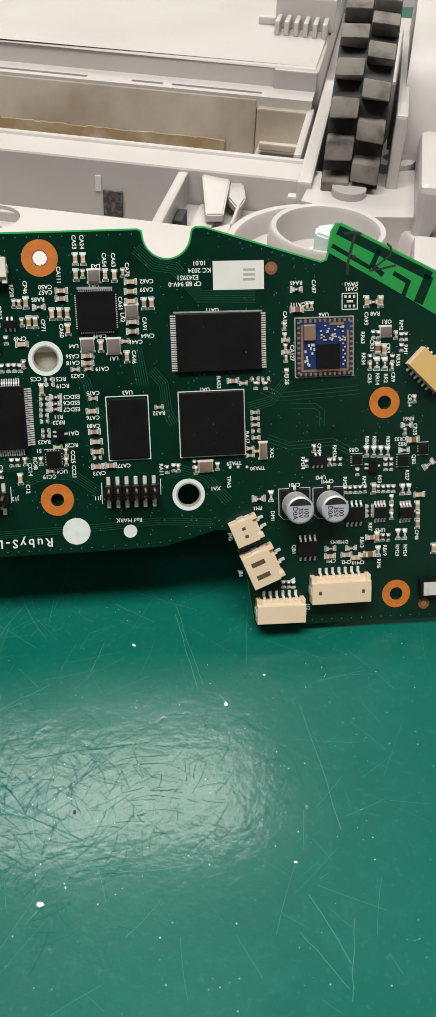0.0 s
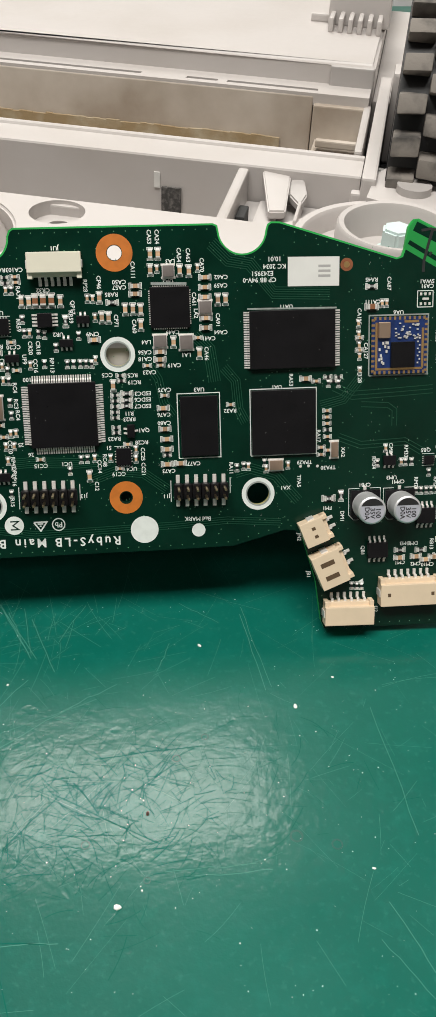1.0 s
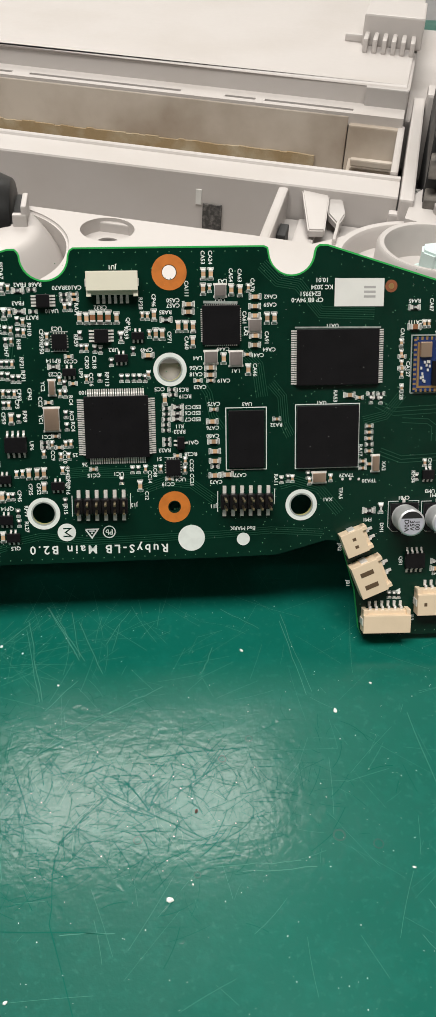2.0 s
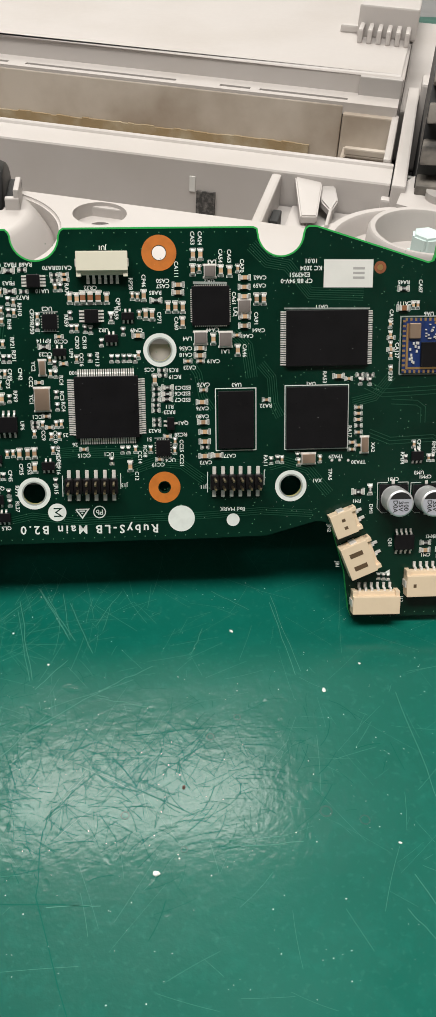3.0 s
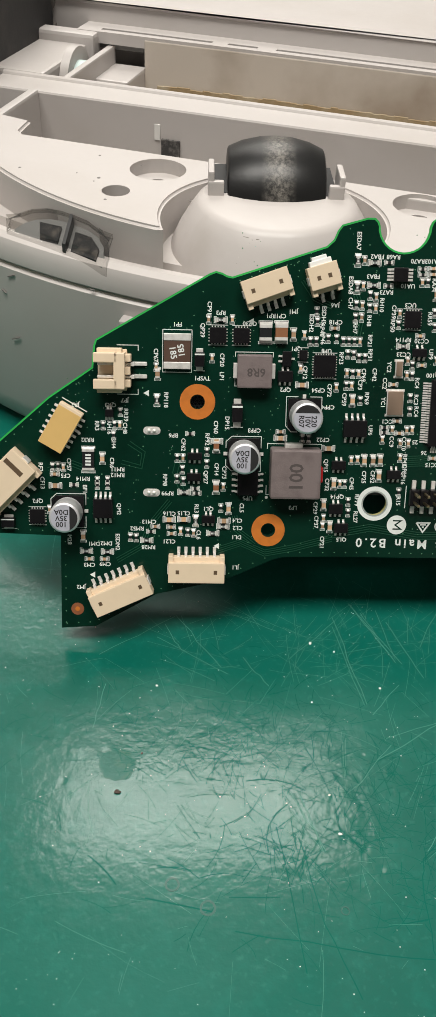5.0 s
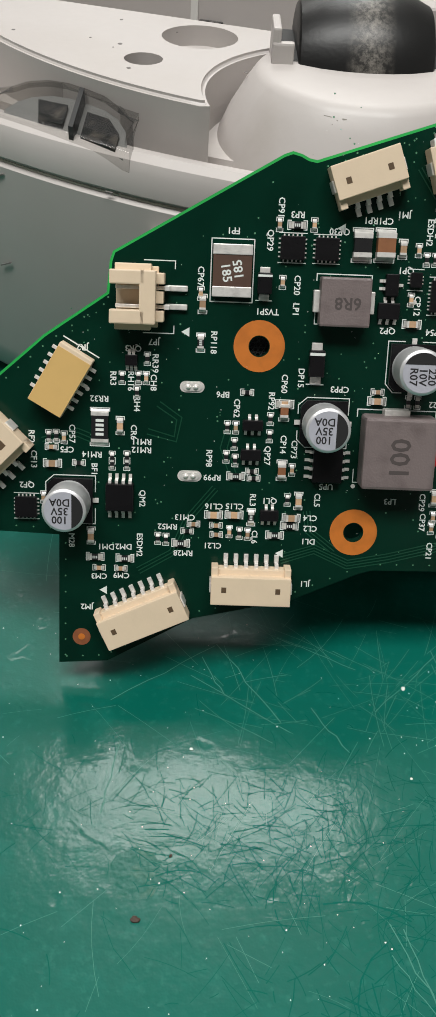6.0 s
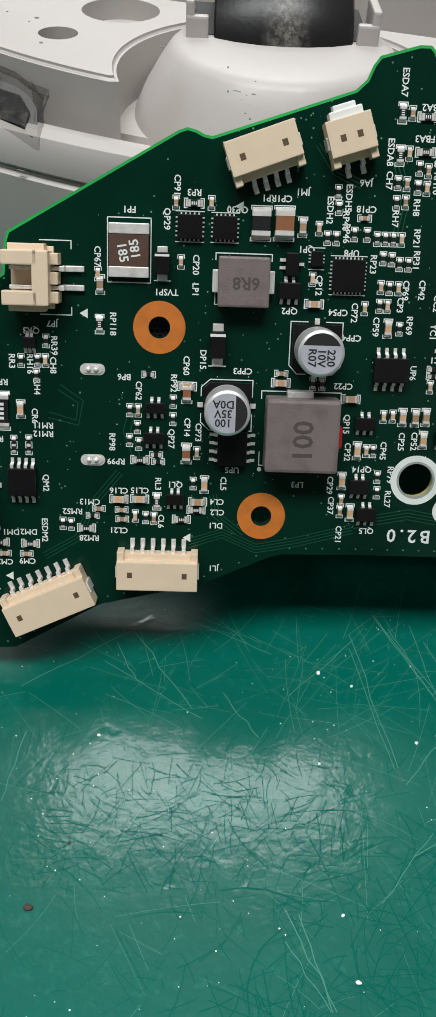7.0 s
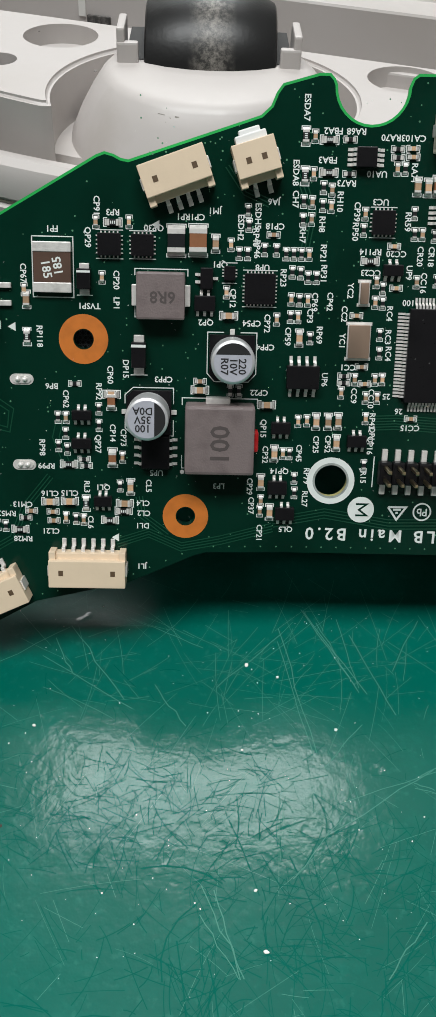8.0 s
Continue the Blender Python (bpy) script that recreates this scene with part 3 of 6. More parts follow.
M_SCUFF = material("grey_scuff", (0.16, 0.15, 0.14), 0.7)
robot()

# ---- the circuit board ----
BOARD_AT = Matrix(((0.99994, -0.01002, -0.00541, 0), (0, 0.47528, -0.87983, 0), (0.01138, 0.87978, 0.47525, 0.07465), (0, 0, 0, 1)))
M_MASK = material("green_solder_mask", (0.0021, 0.0235, 0.0135), 0.20, vary=0.3, scale=90, bump=0.04, bump_scale=1500, spec=0.22)
M_BORE = material("bare_laminate_bore", (0.42, 0.40, 0.17), 0.5)
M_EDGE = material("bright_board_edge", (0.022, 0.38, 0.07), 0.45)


def outline():
    """Outer edge of the board in millimetres, walked clockwise from the upper left."""
    pts = [(-112, -44), (-107, -40.2), (-96.6, -31), (-87.8, -24.9), (-87.4, -20.6), (-87.0, -19.4), (-64.4, -6.2)]
    pts += [(-63.3, -5.8), (-62.1, -6.1), (-61.1, -6.6), (-60.0, -6.8), (-41.6, -0.6), (-40.2, 0.7), (-39.5, 2.4), (-38.7, 3.5), (-33.8, 4.9), (-32.4, 4.9), (-31.8, 4.3)]
    pts += arc(-26.4, 3.6, 5.1, 180, 360, 16)
    pts += [(-20.9, 4.6), (-20.2, 5.1), (20.4, 5.25), (21.2, 4.9)]
    pts += arc(26.5, 4.2, 5.1, 184, 356, 16)
    pts += [(31.9, 4.9), (32.6, 5.4), (34.4, 5.35), (59.4, -2.4), (60.6, -2.0), (61.1, -0.6), (61.9, 4.0), (62.8, 5.3), (63.9, 5.4), (85.1, -5.1), (101, -14), (104, -18)]
    pts += [(104, -60), (96, -85.4), (43.8, -84.3), (43.1, -82.6), (41.9, -73), (38.9, -62.4), (37.3, -60.7), (35, -60.4), (23.4, -63.5), (8, -63.7), (-36, -63.6), (-48.2, -63.8)]
    pts += [(-50.2, -64.4), (-60.3, -69), (-74.7, -72.3), (-87.5, -79.6), (-94.8, -80.1), (-94.7, -59.8), (-107.3, -59.4), (-112, -58)]
    return pts


def board_body(board):
    bm = bmesh.new()
    holes = [arc(x, y, r, 0, 360, 28)[:-1] for x, y, r in ((0, 0, 1.5), (-0.3, -20.6, 2.45), (0, -51.4, 1.25), (29, -51.9, 2.6), (-29.3, -52, 2.6), (-66.6, -31.4, 1.4), (-51.4, -58, 1.4), (73.8, -33.3, 1.4), (77.1, -78.6, 1.4))]
    slab(bm, [outline()] + holes, -1.6, 0, 0)
    bm.normal_update()
    for f in bm.faces:
        c = f.calc_center_median()
        if abs(f.normal.z) < 0.5 and not any(math.hypot(c.x - x, c.y - y) < 3 for x, y in ((0, 0), (-0.3, -20.6), (0, -51.4), (29, -51.9), (-29.3, -52), (-66.6, -31.4), (-51.4, -58), (73.8, -33.3), (77.1, -78.6))):
            f.material_index = 1
        elif abs(f.normal.z) < 0.5 and any(math.hypot(c.x - x, c.y - y) < 3 for x, y in ((-0.3, -20.6), (29, -51.9), (-29.3, -52))):
            f.material_index = 2
    return part("substrate", mm(bm), [M_MASK, M_EDGE, M_BORE], board, "dark green solder mask with bright sawn edges")


BOARD = thing("circuit_board", BOARD_AT, "dark green printed circuit board leaning on the robot", "circuit board")
board_body(BOARD)

# ---- board materials ----
M_SILK = material("white_ink", (0.72, 0.75, 0.72), 0.6, vary=0.1, scale=500)
M_TIN = material("solder_tin", (0.86, 0.83, 0.79), 0.33, 0.4, vary=0.2, scale=900, bump=0.2, bump_scale=2500)
M_TAN = material("ceramic_tan", (0.50, 0.32, 0.19), 0.45, vary=0.2, scale=900, rand=0.35)
M_BROWN = material("ceramic_brown", (0.26, 0.11, 0.05), 0.42, vary=0.2, scale=700)
M_BLACK = material("black_resistor_film", (0.013, 0.013, 0.014), 0.35, vary=0.2, scale=700)
M_EPOXY = material("black_chip_epoxy", (0.0075, 0.007, 0.008), 0.32, vary=0.25, scale=250, bump=0.02, bump_scale=4000, fine=0.1, spec=0.25)
M_CREAM = material("cream_nylon", (0.72, 0.575, 0.415), 0.48, vary=0.08, scale=150, bump=0.08, bump_scale=2500)
M_IVORY = material("ivory_nylon", (0.72, 0.68, 0.56), 0.48, vary=0.06, scale=150)
M_TAPE = material("amber_film_on_cream", (0.66, 0.43, 0.16), 0.3, vary=0.1, scale=120)
M_CLEARWHITE = material("white_nylon", (0.78, 0.78, 0.76), 0.45)
M_ORANGE = material("bare_orange_laminate", (0.56, 0.165, 0.022), 0.48, vary=0.2, scale=400, bump=0.1, bump_scale=1500)
M_FIDRING = material("copper_ring_under_mask", (0.25, 0.085, 0.035), 0.45, vary=0.2, scale=600)
M_GOLD = material("gold_plate", (0.75, 0.47, 0.20), 0.35, 0.9, vary=0.1)
M_BLUE = material("blue_solder_mask", (0.01, 0.03, 0.13), 0.35, vary=0.3, scale=600)
M_CAN = material("aluminium_can", (0.70, 0.70, 0.71), 0.38, 0.6, vary=0.1, scale=500, bump=0.04)
M_CANTOP = material("satin_aluminium_top", (0.56, 0.56, 0.63), 0.4, 0.3, vary=0.1, scale=500)
M_INK = material("black_ink", (0.018, 0.017, 0.018), 0.5)
M_FERRITE = material("grey_pressed_ferrite", (0.185, 0.148, 0.145), 0.4, vary=0.25, scale=350, bump=0.25, bump_scale=3500, second=(0.14, 0.11, 0.108))
M_FERRITE_INK = material("dark_ferrite_ink", (0.075, 0.06, 0.058), 0.6)
M_RED = material("red_threadlock", (0.45, 0.008, 0.01), 0.3)
M_FUSE = material("brown_fuse_body", (0.085, 0.045, 0.03), 0.5, vary=0.15, scale=400)
M_TRACE = material("mask_over_copper", (0.005, 0.052, 0.026), 0.3, vary=0.15, scale=150)
M_VIA = material("tinned_via", (0.10, 0.26, 0.15), 0.4, vary=0.3, scale=900)
M_ANT = material("thin_green_laminate", (0.018, 0.27, 0.055), 0.35, vary=0.12, scale=150)
M_PAPER = material("white_paper_label", (0.70, 0.69, 0.66), 0.7, vary=0.05, scale=200)
M_GREYPRINT = material("grey_print", (0.38, 0.37, 0.36), 0.7)
M_BRASS = material("brass_pin", (0.62, 0.50, 0.30), 0.3, 1.0)
M_FLUX = material("dried_flux", (0.30, 0.33, 0.31), 0.5, vary=0.3, scale=700)

PARTS = {}


def on_board(name, key, build, mats, u, v, rot=0, h=0.0, label="", smooth=False, parent=None):
    """Put one component mesh on the board; alike ones share the mesh."""
    if key not in PARTS:
        bm = bmesh.new()
        build(bm)
        PARTS[key] = finish(name, mm(bm), mats, smooth)
    return part(name, PARTS[key], None, parent or BOARD, label, at=pose(u * MM, v * MM, h * MM, 0, 0, rot))


SIZES = {"02": (1.0, 0.55, 0.42, 1.55), "03": (1.6, 0.85, 0.65, 2.3), "05": (1.9, 1.1, 0.8, 2.7), "12": (3.2, 2.4, 1.6, 4.2), "20": (4.4, 2.4, 0.65, 5.2)}


def profile(bm, pts, y0, y1, slot=0):
    """Extrude an outline in x and z along y."""
    a = [bm.verts.new((x, y0, z)) for x, z in pts]
    b = [bm.verts.new((x, y1, z)) for x, z in pts]
    n = len(pts)
    faces = [bm.faces.new(a), bm.faces.new(b[::-1])] + [bm.faces.new((a[k], a[(k + 1) % n], b[(k + 1) % n], b[k])) for k in range(n)]
    for f in faces:
        f.material_index = slot


def ribbon(bm, pts, width, h):
    """A flat mitred line through points."""
    rows = []
    for k, (x, y) in enumerate(pts):
        d0 = Vector((x - pts[k - 1][0], y - pts[k - 1][1])) if k else None
        d1 = Vector((pts[k + 1][0] - x, pts[k + 1][1] - y)) if k + 1 < len(pts) else None
        d0, d1 = (d0 or d1).normalized(), (d1 or d0).normalized()
        n0, n1 = Vector((-d0.y, d0.x)), Vector((-d1.y, d1.x))
        n = (n0 + n1).normalized() if (n0 + n1).length > 0.1 else n1
        off = n * (width / 2 / max(0.35, n.dot(n1)))
        rows.append((bm.verts.new((x + off.x, y + off.y, h)), bm.verts.new((x - off.x, y - off.y, h))))
    for a, b in zip(rows, rows[1:]):
        bm.faces.new((a[0], a[1], b[1], b[0]))


def smd(kind, size, u, v, rot):
    """Two-ended chip part: body, two soldered end caps and two printed brackets."""
    l, w, t, full = SIZES[size]
    if kind == "R":
        t *= 0.62
    e = l * (0.12 if size == "20" else 0.21)
    body = M_TAN if kind == "C" else M_BLACK
    if kind == "C" and size in ("12", "05"):
        body = M_BROWN
    name = "chip_capacitor" if kind == "C" else "chip_resistor"
    ob = on_board(name, (kind, size), lambda bm: box(bm, -l / 2 + e * 0.6, -w / 2, 0.04, l / 2 - e * 0.6, w / 2, t, 0, 0.03), body, u, v, rot)

    def cap(bm):
        profile(bm, [(l / 2 - e, 0.02), (l / 2 - e, t + 0.02), (l / 2 - 0.05, t + 0.02), (l / 2, t - 0.04), (l / 2 + (full - l) * 0.2, t * 0.42), (full / 2, 0.06), (full / 2, 0.02)], -w * 0.52, w * 0.52)

    def bracket(bm):
        x, y = full / 2 + 0.16, w / 2 + 0.17
        ribbon(bm, [(full / 2 - 0.35, -y), (x, -y), (x, y), (full / 2 - 0.35, y)], 0.10 if size == "02" else 0.13, 0.03)

    for r in (0, 180):
        on_board("end_cap", ("cap", kind, size), cap, M_TIN, 0, 0, r, parent=ob)
        on_board("printed_bracket", ("bracket", size), bracket, M_SILK, 0, 0, r, parent=ob)
    if kind == "R" and size in ("03", "05", "20"):
        # unreadable value marks on the film
        n = 3 if size != "20" else 4
        for i in range(n):
            x = (i - (n - 1) / 2) * l * (0.17 if size != "20" else 0.15)
            on_board("value_mark", ("value", size), lambda bm: box(bm, -l * 0.045, -w * 0.24, t - 0.02, l * 0.045, w * 0.24, t + 0.012), M_SILK, x, 0, parent=ob)
    return ob


def lead(parent, x, y, rot, reach, width, high):
    """One bent tin lead; reach points away from the body."""
    k = high * 0.6
    key = ("lead", round(reach, 2), round(width, 2), round(high, 2))
    if key not in PARTS:
        bm = bmesh.new()
        profile(bm, [(-reach * 0.1, k), (reach * 0.3, k), (reach * 0.52, 0.2), (reach, 0.16), (reach, 0.02), (reach * 0.42, 0.03), (reach * 0.2, k - 0.16), (-reach * 0.1, k - 0.16)], -width / 2, width / 2)
        PARTS[key] = finish("lead", mm(bm), M_TIN)
    return part("lead", PARTS[key], None, parent, at=pose(x * MM, y * MM, 0, 0, 0, rot))


def chip(name, u, v, w, h, t, left=0, right=0, top=0, bottom=0, pitch=0.5, reach=1.0, label="", width=None, rot=0, frame_ink=0.0):
    """Moulded chip with leads on the sides that have them."""
    def build(bm):
        box(bm, -w / 2, -h / 2, 0.06, w / 2, h / 2, t, 0, min(0.14, t * 0.15))
        cyl(bm, w / 2 - 0.9, -h / 2 + 0.9, t, t + 0.012, 0.28 if w > 4 else 0.12, 0, 14)
    ob = on_board(name, (name, round(w, 1), round(h, 1), t, frame_ink), build, [M_EPOXY, M_SILK], u, v, rot, label=label)
    if frame_ink:
        x, y = w / 2 + frame_ink, h / 2 + frame_ink
        ink_strip("printed_frame", [(-x, -y), (-x, y), (x, y), (x, -y), (-x, -y)], 0.2, 0.03, M_SILK, ob)
    lw = width or pitch * 0.5
    for n, x, y, r, ax in ((left, -w / 2, 0, 180, 1), (right, w / 2, 0, 0, 1), (top, 0, h / 2, 90, 0), (bottom, 0, -h / 2, -90, 0)):
        for i in range(n):
            off = (i - (n - 1) / 2) * pitch
            lead(ob, x + (0 if ax else off), y + (off if ax else 0), r, reach, lw, t)
    return ob


def flat_chip(u, v, w, h):
    """Leadless black chip with pads just showing round its foot."""
    ob = on_board("leadless_chip", ("flat", round(w, 1), round(h, 1)), lambda bm: box(bm, -w / 2, -h / 2, 0.05, w / 2, h / 2, 0.85, 0, 0.06), M_EPOXY, u, v)

    def pads(bm):
        n = max(3, int(w / 0.55))
        for s in (-1, 1):
            for i in range(n):
                o = (i - (n - 1) / 2) * (w / (n + 0.6))
                box(bm, s * (w / 2 + 0.12) - 0.16, o - 0.1, 0.0, s * (w / 2 + 0.12) + 0.16, o + 0.1, 0.12)
                if w > 2.5:
                    box(bm, o - 0.1, s * (h / 2 + 0.12) - 0.16, 0.0, o + 0.1, s * (h / 2 + 0.12) + 0.16, 0.12)
    tagged(on_board("solder_pads", ("pads", round(w, 1), round(h, 1)), pads, M_TIN, 0, 0, parent=ob), kind="stuff")
    for s in (-1, 1):
        ink_strip("printed_frame", [(-w / 2 - 0.3, s * (h / 2 + 0.42)), (w / 2 + 0.3, s * (h / 2 + 0.42))], 0.12, 0.03, M_SILK, ob)
    return ob


def transistor(u, v, w, h):
    return chip("transistor", u, v, w, h, 1.0, top=2 if w >= h else 0, bottom=3 if w >= h else 0,
                left=0 if w >= h else 2, right=0 if w >= h else 1, pitch=max(w, h) * 0.34, reach=0.75, width=0.42)


def side_chip(u, v, w, h):
    return chip("eight_lead_chip", u, v, w, h, 1.3, left=4, right=4, pitch=h / 4.1, reach=1.15, width=0.42)


def end_chip(u, v, w, h):
    return chip("eight_lead_chip", u, v, w, h, 1.5, top=4, bottom=4, pitch=w / 4.1, reach=1.3, width=0.46)


def metal_can(u, v, w, h):
    """Small shielded coil or crystal: lidded body on tinned pads."""
    def build(bm):
        box(bm, -w / 2, -h / 2, 0.03, w / 2, h / 2, 0.5, 1, 0.06)
        box(bm, -w / 2 + 0.16, -h / 2 + 0.16, 0.4, w / 2 - 0.16, h / 2 - 0.16, 0.95, 0, 0.12)
        for s in (-1, 1):
            box(bm, -w / 2 - 0.2, s * h / 2 - 0.25, 0.0, w / 2 + 0.2, s * h / 2 + 0.25, 0.1, 1)
    crystal = h > 1.3 * w or w > 1.25 * h
    return on_board("crystal" if crystal else "shielded_coil", ("can", round(w, 1), round(h, 1)), build,
                    [M_CRYSTAL if crystal else M_COIL, M_TIN], u, v, smooth=True)


M_CRYSTAL = material("crystal_lid_metal", (0.50, 0.36, 0.27), 0.32, 0.75, vary=0.1)
M_COIL = material("coil_ferrite", (0.17, 0.145, 0.135), 0.4, vary=0.2, scale=500)


def diode(u, v, w, h):
    def build(bm):
        box(bm, -w * 0.42, -h * 0.33, 0.1, w * 0.42, h * 0.33, 1.7, 0, 0.15)
        box(bm, -w * 0.42, h * 0.2, 1.7, w * 0.42, h * 0.27, 1.715, 2)
        for s in (-1, 1):
            box(bm, -w * 0.3, s * h * 0.42 - h * 0.11, 0.02, w * 0.3, s * h * 0.42 + h * 0.08, 0.55, 1, 0.08)
        box(bm, -w * 0.5, -h * 0.56, 0.012, w * 0.5, -h * 0.53, 0.03, 2)
    return on_board("diode", ("diode", round(w, 1), round(h, 1)), build, [M_EPOXY, M_TIN, M_SILK], u, v)


def fuse(u, v, w, h):
    ob = on_board("resettable_fuse", "fuse", lambda bm: box(bm, -w / 2, -h * 0.28, 0.05, w / 2, h * 0.28, 0.9, 0, 0.06), M_FUSE, u, v, label="dark brown polymer fuse with tinned ends")
    def ends(bm):
        for s in (-1, 1):
            a, b = sorted((s * h * 0.27, s * h * 0.45))
            box(bm, -w * 0.51, a, 0.02, w * 0.51, b, 1.0, 0, 0.12)
    on_board("end_cap", "fuse_end", ends, M_TIN, 0, 0, parent=ob)
    def frame_(bm):
        for a, b, c, d in ((-1, -1, 1, -1), (-1, 1, 1, 1), (-1, -1, -1, 1), (1, -1, 1, 1)):
            x0, x1 = sorted((a * w * 0.55, c * w * 0.55))
            y0, y1 = sorted((b * h * 0.54, d * h * 0.54))
            box(bm, x0 - 0.07, y0 - 0.07, 0.012, x1 + 0.07, y1 + 0.07, 0.03, 0)
    on_board("printed_frame", "fuse_frame", frame_, M_SILK, 0, 0, parent=ob)
    writing("185", 0.85, 0.2, 1.75, 0.91, 100, M_SILK, ob)
    writing("185", -0.85, -0.3, 1.75, 0.91, -80, M_SILK, ob)
    return ob


def pad_array(u, v, w, h):
    def build(bm):
        for i in (-1, 0, 1):
            for j in (-1, 1):
                box(bm, i * w * 0.28 - 0.25, j * h * 0.3 - 0.3, 0, i * w * 0.28 + 0.25, j * h * 0.3 + 0.3, 0.12, 0, 0.05)
        box(bm, -0.7, -0.25, 0, 0.7, 0.25, 0.35, 0, 0.08)
        for s in (-1, 1):
            box(bm, -w / 2, s * h / 2 - 0.09, 0.012, w / 2, s * h / 2 + 0.09, 0.03, 1)
            box(bm, s * w / 2 - 0.09, -h / 2, 0.012, s * w / 2 + 0.09, h / 2, 0.03, 1)
    return on_board("antenna_switch_pads", "pads", build, [M_TIN, M_SILK], u, v)


# ---- printed writing ----
def text_mesh(text, size, spread=1.0):
    key = ("text", text, size)
    if key not in PARTS:
        cu = bpy.data.curves.new("writing", "FONT")
        cu.body, cu.size, cu.align_x, cu.align_y, cu.resolution_u = text, size * MM, "CENTER", "CENTER", 2
        cu.space_character = spread
        cu.offset = size * MM * 0.018
        tmp = bpy.data.objects.new("writing", cu)
        scene.collection.objects.link(tmp)
        me = bpy.data.meshes.new_from_object(tmp)
        bpy.data.objects.remove(tmp)
        me.name = "writing"
        PARTS[key] = me
    return PARTS[key]


def writing(text, u, v, size, h, rot, mat, parent=None, label="", spread=1.0):
    me = text_mesh(text, size, spread)
    if not me.materials:
        me.materials.append(mat)
    return part("printed_writing", me, None, parent or BOARD, label, at=pose(u * MM, v * MM, h * MM, 0, 0, rot))


def silk(text, u, v, rot):
    return writing(text, u, v, 1.22, 0.03, rot, M_SILK)


def ink_strip(name, pts, width, h, mat, parent=None, label=""):
    """A flat printed or drawn line through points in millimetres."""
    bm = bmesh.new()
    ribbon(bm, pts, width, h)
    return part(name, mm(bm), mat, parent or BOARD, label)


def disc(name, u, v, r, h, mat, label=""):
    return on_board(name, (name, r, mat.name), lambda bm: cyl(bm, 0, 0, h - 0.015, h, r, 0, 36), mat, u, v, label=label)


def pad_ring(u, v, r_in, r_out, mat, label):
    return on_board("mounting_ring", ("ring", r_in, r_out, mat.name), lambda bm: ring(bm, 0, 0, 0.01, 0.05, r_in, r_out), mat, u, v, label=label)

# ---- large parts of the board ----
def electrolytic(u, v, lines, rot):
    """Aluminium can on a black chamfered base; the black mark lies to the left of its upright writing."""
    def base(bm):
        c = 0.9
        slab(bm, [[(-3.3, -3.3), (3.3 - c, -3.3), (3.3, -3.3 + c), (3.3, 3.3 - c), (3.3 - c, 3.3), (-3.3, 3.3)]], 0.08, 1.1, 0)
    ob = on_board("electrolytic_capacitor", "cap_base", base, M_EPOXY, u, v, rot, label="silver aluminium can capacitor on a black base")
    for s in (-1, 1):
        on_board("terminal", "cap_terminal", lambda bm: box(bm, -0.55, -0.35, 0.02, 0.55, 0.35, 0.3, 0, 0.05), M_TIN, s * 3.55, 0, parent=ob)
        ink_strip("printed_frame", [(-3.6, s * 1.2), (-3.6, s * 3.6), (2.4, s * 3.6), (3.6, s * 2.5), (3.6, s * 1.2)], 0.14, 0.03, M_SILK, ob)
    def can(bm):
        sweep(bm, [(0, 0.9), (3.0, 0.9), (3.1, 1.3), (2.85, 1.7), (2.85, 2.0), (3.15, 2.4), (3.15, 6.2), (3.08, 6.6), (2.85, 6.82), (2.6, 6.86)], (0, 0), 0, 360, 48)
        bmesh.ops.remove_doubles(bm, verts=bm.verts, dist=0.001)
    on_board("can", "cap_can", can, M_CAN, 0, 0, parent=ob, smooth=True)
    on_board("can_top", "cap_top", lambda bm: cyl(bm, 0, 0, 6.7, 6.87, 2.7, 0, 48), M_CANTOP, 0, 0, parent=ob)
    def mark(bm):
        pts = [(2.68 * math.cos(radians(a)), 2.68 * math.sin(radians(a))) for a in range(114, 247, 6)]
        low, top = [[bm.verts.new((x, y, z)) for x, y in pts] for z in (6.86, 6.905)]
        bm.faces.new(top)
        for k in range(len(pts)):
            bm.faces.new((low[k - 1], low[k], top[k], top[k - 1]))
    on_board("polarity_mark", "cap_mark", mark, M_INK, 0, 0, parent=ob, label="black printed polarity mark")
    for i, text in enumerate(lines):
        writing(text, 0.55, 1.25 - 1.25 * i, 1.5, 6.895, 0, M_INK, ob)
    return ob


electrolytic(53.0, -55.4, ("100", "35V", "D0A"), -90)
electrolytic(60.9, -55.6, ("100", "35V", "D0A"), -90)
electrolytic(-44.9, -33.6, ("220", "10V", "R07"), -90)
electrolytic(-57.0, -41.9, ("100", "35V", "D0A"), 180)
electrolytic(-93.0, -54.4, ("100", "35V", "D0A"), 180)


